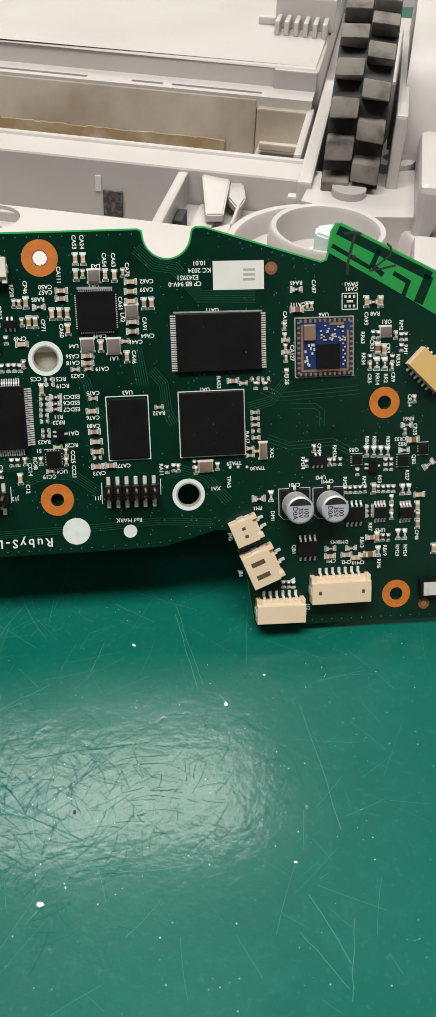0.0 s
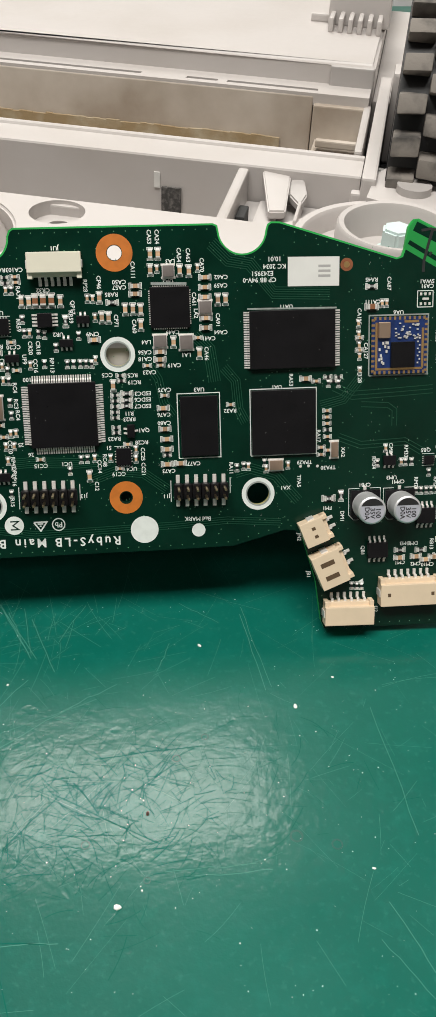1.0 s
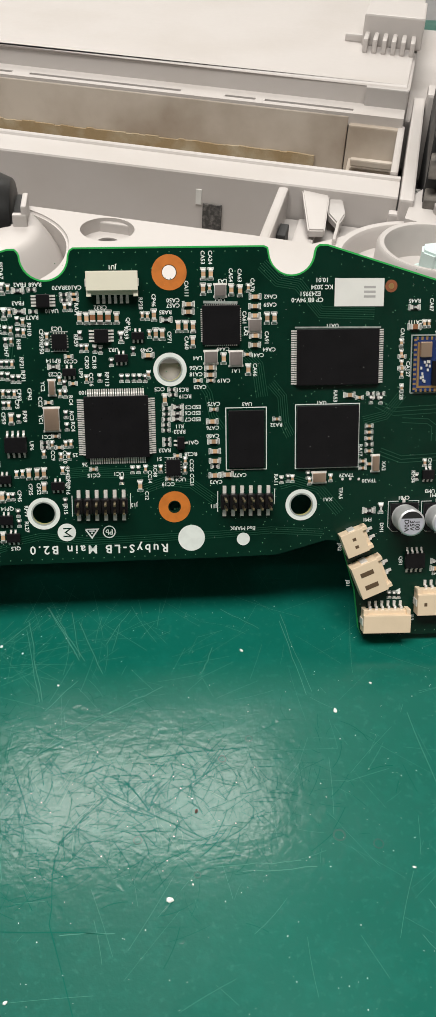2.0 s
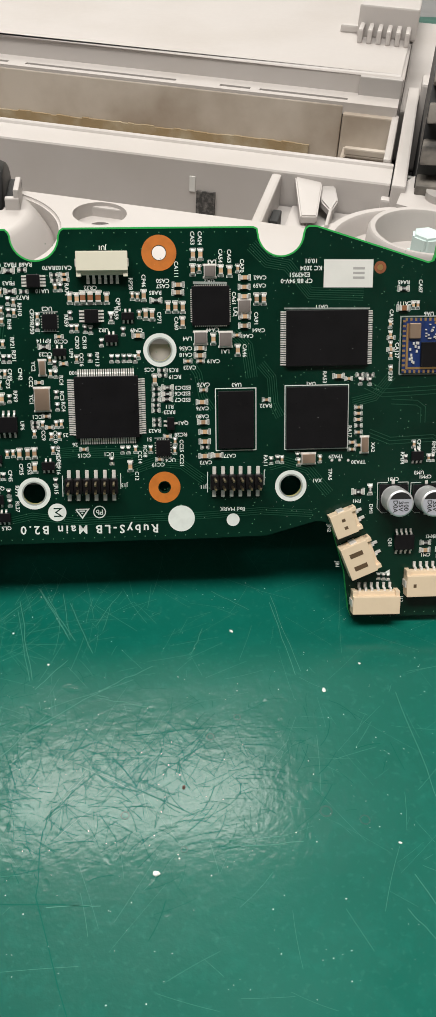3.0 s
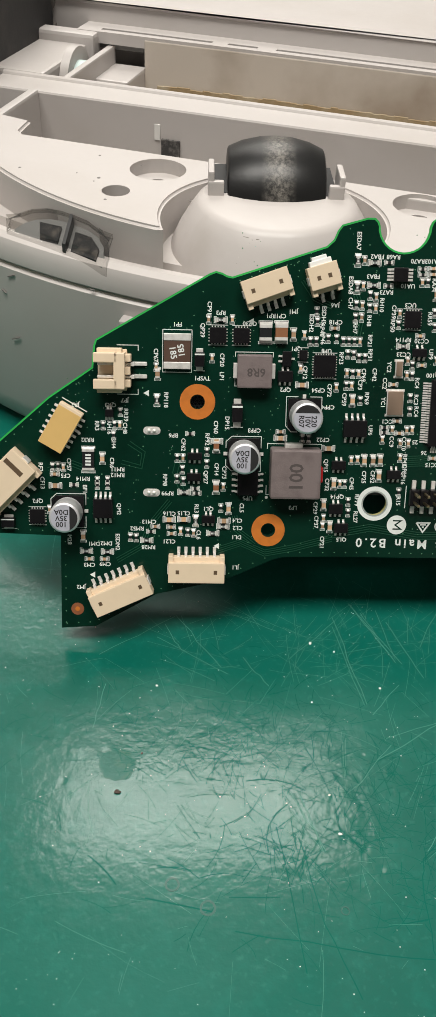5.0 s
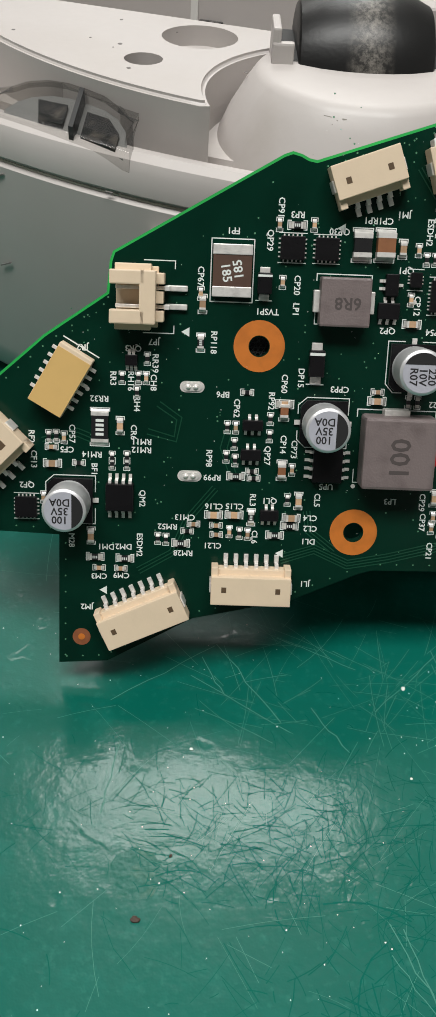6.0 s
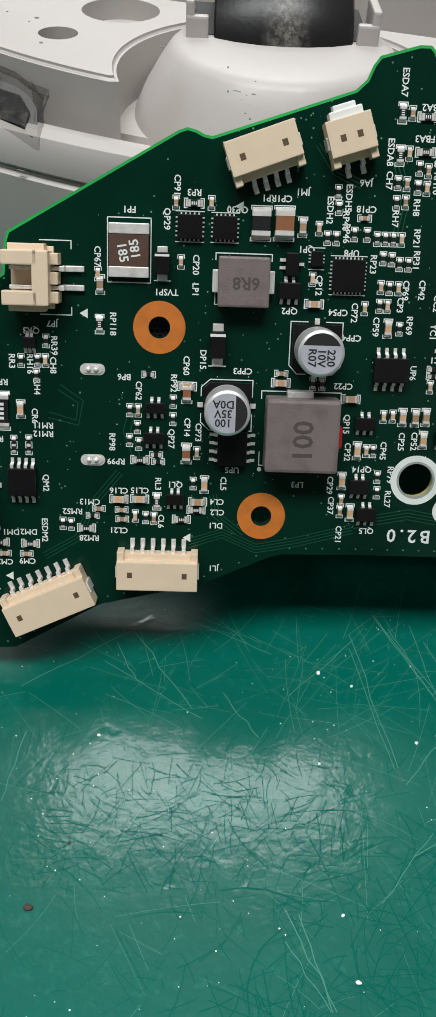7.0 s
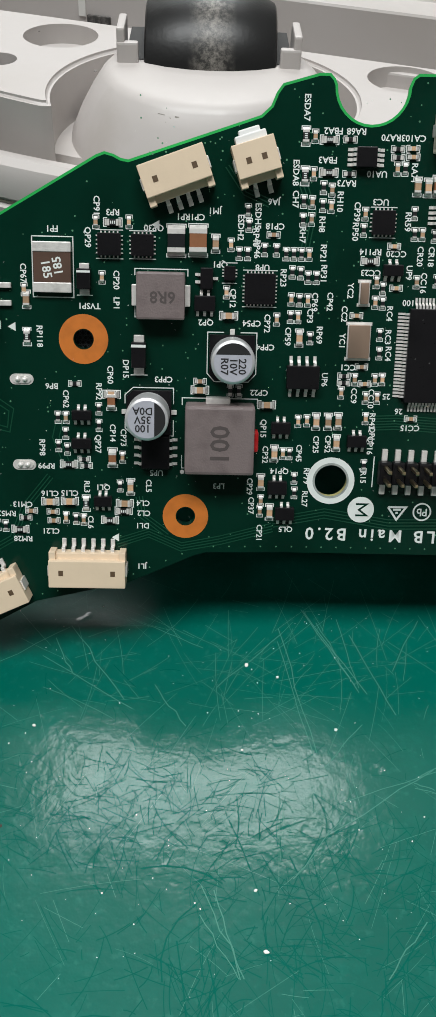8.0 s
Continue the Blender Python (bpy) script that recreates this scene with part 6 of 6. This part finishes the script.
silk("51", -3.2, -40.3, 180)
silk("100", -19.4, -25.2, 180)
silk("26", -17.0, -40.5, 180)
silk("RC48", -4.2, -43.0, -90)
silk("RP113", -14.1, -22.4, -90)
silk("RR59", -9.6, -12.6, -90)
silk("CC16", -17.5, -22.4, -90)
silk("CR18", -16.7, -18.7, -90)
silk("CR20", -18.3, -18.7, -90)
silk("CP49", -5.3, -16.2, 180)
silk("UC1", -12.3, -43.4, 180)
silk("CC14", -5.4, -44.3, -90)
silk("C12", -6.2, -48.6, -90)
# group B
silk("UA11", 35.6, -11.7, 180)
silk("UA1", 33.4, -28.6, 180)
silk("UA2", 10.8, -5.9, 180)
silk("RA32", 23.2, -33.3, 180)
silk("XA1", 35.1, -50.8, 180)
silk("TPA5", 38.1, -49.5, -90)
silk("TPA29", 39.4, -45.3, 180)
silk("TPA30", 44.7, -46.7, 180)
silk("XA2", 48.0, -43.4, -90)
silk("RA17", 42.5, -39.6, -90)
silk("J11", 8.8, -51.5, 180)
silk("UM3", 59.1, -49.6, 180)
silk("RA53", 36.5, -27.2, -90)
silk("CA125", 51.4, -14.2, -90)
silk("CA127", 52.9, -21.5, -90)
silk("CA128", 51.6, -26.6, -90)
silk("JN2", 38.1, -62.3, -90)
silk("JB1", 40.2, -71.2, -90)
silk("J12", 55.9, -80.4, -90)
silk("CPB1", 53.0, -51.0, 180)
silk("FM1", 44.5, -55.9, 180)
silk("DM1", 47.9, -58.0, -90)
silk("QB1", 52.7, -66.2, -90)
silk("RA45", 54.0, -6.6, 180)
silk("CA111", 54.3, -11.2, 180)
silk("CA87", 57.8, -7.5, -90)
# group D1
silk("UA6", 60.0, -13.5, 180)
silk("SWA1", 66.1, -7.2, 180)
silk("CA91", 66.2, -8.2, 180)
silk("RA8", 71.5, -13.7, 180)
silk("CA93", 69.5, -14.7, -90)
silk("RR63", 68.7, -18.8, -90)
silk("OR1", 74.1, -15.5, 180)
silk("RM2", 77.4, -16.4, -90)
silk("RM1", 78.5, -21.8, -90)
silk("RR34", 68.9, -23.4, -90)
silk("CR5", 70.3, -27.8, -90)
silk("RR14", 72.1, -28.0, -90)
silk("RR2", 74.0, -27.9, -90)
silk("CR9", 75.7, -27.7, -90)
silk("RR36", 76.8, -24.0, -90)
silk("CR34", 79.6, -33.1, -90)
silk("RR61", 79.4, -37.2, 180)
silk("CR35", 81.0, -39.7, -90)
silk("CR3", 74.5, -21.3, -90)
silk("CR31", 70.8, -20.6, -90)
# group D2
silk("RB6", 69.8, -41.7, -90)
silk("RB8", 71.5, -41.8, -90)
silk("RB3", 74.7, -42.0, -90)
silk("QB5", 66.8, -43.7, 180)
silk("CM8", 58.8, -43.0, -90)
silk("RM33", 62.3, -43.8, -90)
silk("RM34", 55.0, -46.1, -90)
silk("CPM1", 60.6, -50.6, 180)
silk("RM7", 64.7, -50.9, -90)
silk("RM2", 69.2, -51.0, -90)
silk("RS3", 72.8, -50.8, -90)
silk("RS27", 79.3, -50.2, -90)
silk("UM5", 73.1, -62.8, 180)
silk("DM3", 62.5, -65.0, 180)
silk("DM4", 64.3, -65.1, 180)
silk("RB13", 68.7, -65.5, -90)
silk("CM1", 61.4, -69.5, 180)
silk("CM2", 65.1, -70.0, 180)
silk("CM10", 67.9, -70.3, 180)
silk("RM6", 72.8, -70.9, -90)
silk("RM23", 77.2, -68.0, -90)
silk("RM24", 79.1, -68.1, -90)
silk("RB19", 74.2, -67.8, -90)
silk("QB2", 80.8, -46.6, -90)
silk("CR33", 77.6, -41.7, 180)
silk("RB2", 78.1, -42.9, 180)
silk("RB7", 70.7, -61.9, -90)
silk("CM8", 81.8, -64.5, -90)
# group E1
silk("FP1", -70.8, -16.0, 180)
silk("CP67", -75.1, -22.2, -90)
silk("JP7", -81.3, -31.3, 180)
silk("QR3", -84.2, -32.3, 180)
silk("RR39", -81.1, -34.3, -90)
silk("RP118", -73.0, -31.1, -90)
silk("CH8", -81.3, -37.0, -90)
silk("RR3", -87.0, -36.6, -90)
silk("RH16", -84.5, -36.9, -90)
silk("RH4", -83.6, -40.1, -90)
silk("RR32", -88.9, -39.5, 180)
silk("CR6", -84.0, -44.2, -90)
silk("RM11", -82.8, -45.5, 180)
silk("RM12", -82.8, -46.7, 180)
silk("BP6", -71.4, -38.3, 180)
silk("CP62", -69.4, -40.2, -90)
silk("CP57", -92.8, -44.7, -90)
silk("CF5", -93.5, -47.0, 180)
silk("JR2", -91.3, -32.4, 180)
# group E2
silk("CP91", -64.5, -12.8, -90)
silk("RP3", -62.2, -13.6, 180)
silk("QP29", -65.8, -17.1, -90)
silk("QP30", -56.4, -15.6, 180)
silk("CP1RP1", -51.2, -14.0, 180)
silk("JM1", -47.8, -13.1, 180)
silk("ESDH2", -44.1, -15.3, -90)
silk("ESDH5", -41.7, -13.7, -90)
silk("RP46", -41.7, -18.2, -90)
silk("CP20", -61.8, -22.9, -90)
silk("LP1", -61.8, -26.2, -90)
silk("TVSP1", -65.7, -26.6, 180)
silk("QP1", -46.9, -20.4, 180)
silk("CP12", -45.0, -25.1, -90)
silk("QP2", -48.8, -28.6, 180)
silk("CP54", -42.1, -28.6, 180)
silk("CP72", -39.9, -28.6, -90)
silk("UP8", -40.8, -20.7, 180)
silk("CPP4", -40.0, -32.0, 180)
silk("DP15", -60.5, -35.6, -90)
silk("CP60", -62.8, -36.5, -90)
silk("CPP3", -54.9, -37.0, 180)
silk("CP22", -40.7, -38.7, 180)
# group E3
silk("RM14", -89.9, -47.6, 180)
silk("BF1", -89.6, -49.8, -90)
silk("QM2", -82.6, -53.9, -90)
silk("CM13", -76.3, -56.5, 180)
silk("RM52", -78.8, -58.0, 180)
silk("ESDM2", -82.9, -61.0, -90)
silk("RM28", -76.4, -62.0, 180)
silk("DM1", -87.8, -61.4, 180)
silk("DM2", -85.2, -61.3, 180)
silk("CM3", -88.8, -66.0, 180)
silk("CM9", -85.5, -65.8, 180)
silk("CL16", -72.1, -54.7, 180)
silk("CL15", -69.1, -54.6, 180)
silk("RL3", -66.5, -53.6, -90)
silk("CL6", -66.0, -59.2, -90)
silk("CL21", -72.1, -60.7, 180)
silk("RP98", -73.1, -47.6, -90)
silk("RP99", -72.5, -50.4, 180)
silk("JM2", -90.6, -70.9, 180)
silk("M28", -92.9, -60.6, -90)
# group E4
silk("QP27", -64.7, -46.9, -90)
silk("RP92", -64.5, -39.0, -90)
silk("CP14", -62.5, -45.2, -90)
silk("CP73", -60.9, -45.9, -90)
silk("UP5", -55.9, -51.2, 180)
silk("LP3", -46.4, -53.1, 180)
silk("CL5", -57.1, -53.3, -90)
silk("CL4", -57.9, -56.0, 180)
silk("CL2", -57.8, -57.6, 180)
silk("DL1", -58.0, -59.6, 180)
silk("QL1", -64.0, -53.6, 180)
silk("CP29", -41.7, -53.1, -90)
silk("CP37", -41.4, -56.1, -90)
silk("JL1", -58.1, -66.2, 180)
silk("QP15", -39.9, -44.1, -90)
silk("CP32", -39.5, -48.1, -90)
silk("QP14", -37.2, -50.6, 180)
silk("QL5", -35.9, -59.8, 180)
silk("CP21", -40.0, -60.5, -90)
# group F1
silk("ESDA7", -35.4, 0.7, -90)
silk("FBA2", -31.6, -2.2, 180)
silk("RA68", -28.4, -2.2, 180)
silk("CA103RA70", -21.8, -2.9, 180)
silk("RA71", -20.0, -7.5, -90)
silk("FBA3", -32.2, -6.0, 180)
silk("RA73", -29.4, -9.0, 180)
silk("ESDA8", -36.6, -7.8, -90)
silk("CH7", -36.5, -11.3, -90)
silk("RH10", -30.2, -11.5, -90)
silk("JA6", -39.5, -11.7, 180)
silk("CP39", -27.7, -12.8, -90)
silk("RP50", -27.8, -15.5, -90)
silk("RR59", -20.4, -14.0, -90)
silk("RH8", -32.6, -14.6, -90)
silk("CP18", -39.2, -15.0, 180)
silk("RP46", -41.9, -16.6, -90)
silk("RH7", -35.3, -16.1, -90)
silk("RP114", -25.4, -18.2, 180)
silk("CC20", -21.7, -18.4, 180)
silk("UP9", -19.7, -21.0, -90)
silk("CC23", -25.2, -21.1, 180)
silk("RP21", -32.2, -18.6, -90)
silk("RP31", -32.0, -21.4, -90)
silk("RP23", -37.8, -22.1, -90)
silk("CP69", -33.1, -25.4, -90)
silk("CP42", -30.9, -25.3, -90)
silk("RC4", -22.1, -26.8, -90)
silk("CP3", -33.7, -27.4, -90)
# group F2
silk("CP59", -36.8, -30.4, -90)
silk("RP69", -32.2, -30.1, -90)
silk("UP6", -31.1, -36.6, -90)
silk("RC3", -22.1, -30.2, -90)
silk("RC4", -21.9, -32.6, -90)
silk("CC1", -27.7, -34.7, 180)
silk("CC9", -26.6, -38.9, -90)
silk("CC10", -24.0, -39.3, -90)
silk("25", -21.7, -38.9, 180)
silk("26", -19.7, -41.1, 180)
silk("CP25", -31.9, -46.4, -90)
silk("CP52", -30.1, -46.3, -90)
silk("RP42", -23.6, -42.7, -90)
silk("QP16", -23.7, -46.4, -90)
silk("CP45", -34.4, -47.8, -90)
silk("RP79", -33.1, -51.3, -90)
silk("RL27", -33.2, -54.9, -90)
silk("JR15", -24.4, -51.2, -90)
# group H
silk("CA53", 7.2, 3.0, -90)
silk("CA24", 8.8, 3.0, -90)
silk("CA54", 13.2, -0.7, -90)
silk("CA63", 15.1, -0.8, -90)
silk("CA70", 17.9, -2.8, -90)
silk("CA62", 21.9, -5.3, 180)
silk("CA59", 21.8, -7.0, 180)
silk("CA61", 16.1, -9.7, -90)
silk("LA2", 16.4, -12.6, -90)
silk("CA91", 21.0, -14.1, -90)
silk("CA64", 21.6, -16.6, 180)
silk("CA111", 3.6, -3.5, -90)
silk("CA50", 0.7, -5.8, 180)
silk("CA57", 0.7, -6.9, 180)
silk("CP71", -0.3, -13.7, -90)
silk("CA60", 3.4, -14.9, -90)
silk("LA4", 5.8, -18.2, 180)
silk("CA49", 11.4, -16.3, 180)
silk("CA41", 19.0, -17.8, 180)
silk("CA46", 18.4, -21.0, -90)
silk("LA1", 14.1, -21.1, 180)
silk("CA56", 5.4, -20.3, 180)
silk("CA18", 5.4, -21.7, 180)
silk("CA19", 11.5, -23.2, 180)
silk("CA23", 6.2, -24.5, 180)
silk("CC5", -2.7, -24.8, 180)
silk("RC51", 2.3, -25.0, 180)
silk("RC19", 2.9, -26.5, 180)
silk("RA85", -1.0, -8.3, 180)
silk("LA3", 11.4, -1.9, 180)
# group K
silk("ESDC3", 4.6, -28.9, 180)
silk("ESDC6", 4.5, -30.2, 180)
silk("ESDC7", 4.5, -31.6, 180)
silk("R11", 1.5, -33.1, 180)
silk("RR23", 1.5, -34.3, 180)
silk("QA1", 4.5, -36.8, 180)
silk("RA23", -1.9, -38.4, 180)
silk("RC28", 3.9, -39.4, 180)
silk("CC25", 4.0, -42.0, -90)
silk("CC21", 4.0, -45.3, -90)
silk("UC4", 1.5, -45.1, 180)
silk("CC19", -1.3, -46.1, 180)
silk("CA75", 9.2, -28.3, 180)
silk("CA76", 8.9, -33.6, 180)
silk("CA80", 8.9, -35.4, 180)
silk("CA77", 15.0, -44.5, 180)
silk("CA73", 9.5, -45.9, 180)
silk("UA3", 16.6, -28.5, 180)
silk("RA11", 23.1, -45.9, -90)
# group G
silk("QF2", -99.3, -52.4, 180)
silk("RF2", -98.6, -45.3, -90)
silk("CF13", -98.3, -48.6, -90)
silk("QF1", -109.0, -57.1, 180)

# ---- wear and debris on the mat ----
def hair(name, pts, width, mat, parent=None, label=""):
    """A hair-thin mark on the mat through points in millimetres."""
    bm = bmesh.new()
    ribbon(bm, pts, width, 0.02)
    return part(name, mm(settle(bm)), mat, parent or MAT_OB, label)


def bent(x0, y0, x1, y1, rng, wob=0.6, n=7):
    out = []
    for i in range(n):
        k = i / (n - 1)
        out.append((x0 + (x1 - x0) * k + rng.uniform(-wob, wob) * math.sin(math.pi * k), y0 + (y1 - y0) * k + rng.uniform(-wob, wob) * math.sin(math.pi * k)))
    return out


def wear():
    rng = random.Random(21)
    # long marks that can be told apart
    for pts in ([(-14.4, -77.5), (-24.6, -88), (-25.4, -92), (-25.8, -104), (-19.3, -125)], [(-50.4, -82), (-47, -107.7)], [(-46.5, -84), (-43.3, -99.9), (-38.5, -111.6)], [(-58.4, -101), (-34.6, -104.7), (-16, -106.4)],
                [(-16.1, -77.3), (3.8, -89.3)], [(-2, -79), (8.5, -72)], [(-8, -70), (14, -68.5)]):
        hair("dark_score", [p for a, b in zip(pts, pts[1:]) for p in bent(*a, *b, rng, 0.3, 5)[:-1]] + [pts[-1]], 0.18, M_SCORE)
    for pts in ([(-27.2, -62.2), (-7.5, -54.8)], [(-15.8, -59.5), (-3.4, -62.8)], [(-24.3, -27), (-22, -41.5)], [(-10, -27), (-16, -38)], [(5.8, -47.9), (9, -40)], [(-27.9, -27.9), (-22.6, -41)], [(-34.8, -32.2), (-32.1, -40.8), (-30.4, -54)],
                [(-47.5, -78.6), (-42.5, -86.6)], [(-26.4, -63.7), (-34.8, -73.6)], [(-59.8, -27.9), (-47.4, -33.9)], [(-73.8, -36.2), (-58.5, -46.3)], [(12, -27.7), (20.8, -34.6)], [(26.6, -30), (30.5, -54.3)], [(50.9, -61.3), (53.3, -91.8)],
                [(41.6, -110.4), (48.3, -120.8)], [(51.9, -109.1), (48.3, -122.8)], [(4.8, -95.1), (21.6, -94.8)], [(-86, -41.5), (-70, -30)]):
        hair("pale_scratch", bent(*pts[0], *pts[-1], rng, 0.3), 0.12, M_SCRATCH)
    for pts in ([(-30.3, -25.0), (-22.1, -42.4)], [(-34.5, -29.4), (-29.9, -53.8)], [(-45.1, -41.9), (-34.0, -30.5)], [(-22.4, -30.5), (-16.7, -46.6)], [(-29.6, -67.2), (-12.5, -56.4)], [(-15.8, -58.7), (-12.9, -59.8)], [(-69.8, -29.7), (-59.9, -44.5)], [(-22.3, -48.5), (-29.1, -56.5)], [(-45.6, -75.3), (-42.3, -86.7)], [(-23.5, -86.5), (-17.4, -79.2)],
                [(-55.1, -41.6), (-49.9, -49.4)], [(-72.1, -32.4), (-68.5, -39.7)], [(-47.3, -74.7), (-41.8, -86.6)], [(-85.6, -60.7), (-83.9, -49.4)], [(-29.9, -25.4), (-20.8, -42.7)], [(-15.4, -57.9), (-3.1, -51.1)], [(26.1, -32.3), (29.1, -55.2)], [(44.5, -104.0), (49.5, -116.7)], [(-23.9, -106.1), (-14.1, -106.4)], [(24.5, -96.2), (10.1, -96.3)]):
        hair("pale_scratch", bent(*pts[0], *pts[-1], rng, 0.35), 0.15, M_SCRATCH)
    # crowded fine wear
    def crowd(name, n, mat, cx, cy, sx, sy, l0, l1, w, label, bend=0.07):
        bm = bmesh.new()
        for i in range(n):
            x, y = rng.gauss(cx, sx), rng.gauss(cy, sy)
            a, l = rng.uniform(0, math.pi), rng.uniform(l0, l1)
            curve = rng.gauss(0, bend)
            prev = None
            ww = w * rng.uniform(0.5, 1.2)
            for k in range(5):
                px, py = x + math.cos(a) * l * k / 4, y + math.sin(a) * l * k / 4
                a += curve / 4
                row = (bm.verts.new((px - math.sin(a) * ww / 2, py + math.cos(a) * ww / 2, 0.018)), bm.verts.new((px + math.sin(a) * ww / 2, py - math.cos(a) * ww / 2, 0.018)))
                if prev:
                    bm.faces.new((prev[0], prev[1], row[1], row[0]))
                prev = row
        return tagged(part(name, mm(settle(bm)), mat, MAT_OB, label), kind="stuff")

    crowd("fine_scratching", 420, M_SCRATCH, -10, -66, 60, 34, 1.5, 16, 0.06, "fine pale scratches")
    crowd("fine_scratching", 130, M_SCRATCH, -40, -38, 26, 9, 2, 14, 0.07, "fine pale scratches")
    crowd("fine_scoring", 420, M_SCORE, -4, -80, 22, 9, 1.2, 8, 0.13, "fine dull scores", 0.22)
    crowd("fine_scoring", 340, M_SCORE, -34, -86, 20, 9, 1.2, 9, 0.12, "fine dull scores", 0.22)
    crowd("fine_scoring", 520, M_SCORE, -58, -63, 18, 7, 0.9, 6, 0.11, "fine dull scores", 0.22)
    crowd("broad_scoring", 16, M_SCORE, -25, -82, 30, 9, 4, 14, 0.2, "broad dull scores", 0.25)
    # round dents
    for x, y, r in ((8.5, -71.1, 0.9), (14.7, -66.3, 0.8), (-9.6, -88.6, 0.9), (-62.9, -97.1, 1.4), (-69, -93, 1.3), (-39.6, -97.4, 0.8), (37.4, -92.3, 1.1), (30, -90, 1.3), (1.5, -96.4, 0.7)):
        bm = bmesh.new()
        ring(bm, x, y, -0.02, 0.035, r * 0.72, r, seg=28)
        part("dent_ring", mm(settle(bm)), M_DENT, MAT_OB)
    # old burn blotch with a drawn-out tail
    bm = bmesh.new()
    vs = []
    for k in range(40):
        a = math.tau * k / 40
        r = 3.6 + 0.7 * noise.noise(Vector((math.cos(a) * 2, math.sin(a) * 2, 4)))
        vs.append(bm.verts.new((-80.1 + r * math.cos(a), -69.1 + r * math.sin(a), 0.016)))
    bm.faces.new(vs)
    part("burn_blotch", mm(settle(bm)), M_BLOTCH, MAT_OB, "dull olive burn blotch")
    hair("burn_tail", bent(-83.2, -66.6, -88.6, -62.8, rng, 0.3), 0.5, M_BLOTCH)


M_BLOTCH = material("dull_burn", (0.003, 0.100, 0.073), 0.28, scale=380, second=(0.028, 0.115, 0.078), mix_at=(0.5, 0.68), bump=0.5, bump_scale=700, spec=0.3)
M_DENT = material("polished_dent_edge", (0.003, 0.080, 0.060), 0.32)
wear()


def crumb(x, y, r, mat, label, name="crumb", long=1.0):
    bm = bmesh.new()
    bmesh.ops.create_icosphere(bm, subdivisions=2, radius=r)
    for v in bm.verts:
        k = 1 + 0.45 * noise.noise(v.co * (2.0 / r) + Vector((x, y, 0)))
        v.co = Vector((v.co.x * k * long, v.co.y * k, max(v.co.z * k * 0.6, -0.45 * r) + 0.45 * r))
    ob = new(name, finish(name, mm(bm), mat, True))
    ob.matrix_world = pose(x * MM, y * MM, sag(y) * MM + 0.00001, 0, 0, (x * 37 + y * 11) % 180)
    return tagged(ob, label, "crumb", "crumbs on the mat")


for x, y, r, l in ((15.8, -41.4, 0.34, 1.5), (34.8, -60.0, 0.42, 1.5), (-3.9, -101, 0.5, 1.3), (-40.2, -37.4, 0.32, 1.2), (-35.2, -39.7, 0.24, 1), (-26.6, -49.6, 0.26, 1), (-73.3, -49.8, 0.24, 1.2), (44.4, -52.7, 0.25, 1.3), (0.5, -98.3, 0.2, 1), (43.2, -97.6, 0.22, 1.8), (-41.3, -53.5, 0.2, 1), (-32.5, -116.8, 0.3, 1.4), (-40, -75.3, 0.2, 1.3), (-38.9, -83.3, 0.24, 1.6)):
    crumb(x, y, r, M_SPECK, "tiny pale crumb lying on the green mat", long=l)
for x, y, r in ((2.2, -83.1, 0.3), (-79.7, -75.2, 0.42), (-75.6, -66.5, 0.16)):
    crumb(x, y, r, M_SOOT, "tiny reddish brown crumb lying on the green mat", long=1.6)


def dust():
    rng = random.Random(5)
    bm = bmesh.new()
    for i in range(520):
        x, y, r = rng.uniform(-110, 80), rng.uniform(-125, -25), rng.choice((0.05, 0.06, 0.08, 0.12))
        vs = [bm.verts.new((x + r * math.cos(k * 1.2566) * rng.uniform(0.6, 1.3), y + r * math.sin(k * 1.2566), 0.03)) for k in range(5)]
        bm.faces.new(vs)
    tagged(new("mat_dust", finish("mat_dust", mm(settle(bm)), M_SPECK)), "pale dust specks scattered on the mat", "dust", kind="stuff")
    bm = bmesh.new()
    for i in range(420):
        x, y, r = rng.uniform(-95, 84), rng.uniform(-60, 3), rng.choice((0.03, 0.04, 0.05, 0.07))
        if x < -60 and y > -8 - (-60 - x) * 0.62 or x > 58 and y > -4 - (x - 58) * 0.6:
            continue
        z = 0.05
        if 27.7 < x < 46 and -24.5 < y < -12.4:
            z = 1.115
        elif -19.2 < x < -5.4 and -39.5 < y < -26.1:
            z = 1.415
        elif 27.9 < x < 41.7 and -43.1 < y < -29.3:
            z = 1.015
        vs = [bm.verts.new((x + r * math.cos(k * 1.2566), y + r * math.sin(k * 1.2566) * rng.uniform(0.5, 1.6), z)) for k in range(5)]
        bm.faces.new(vs)
    tagged(part("board_dust", mm(bm), M_SPECK, BOARD, "pale dust specks"), kind="stuff")


dust()
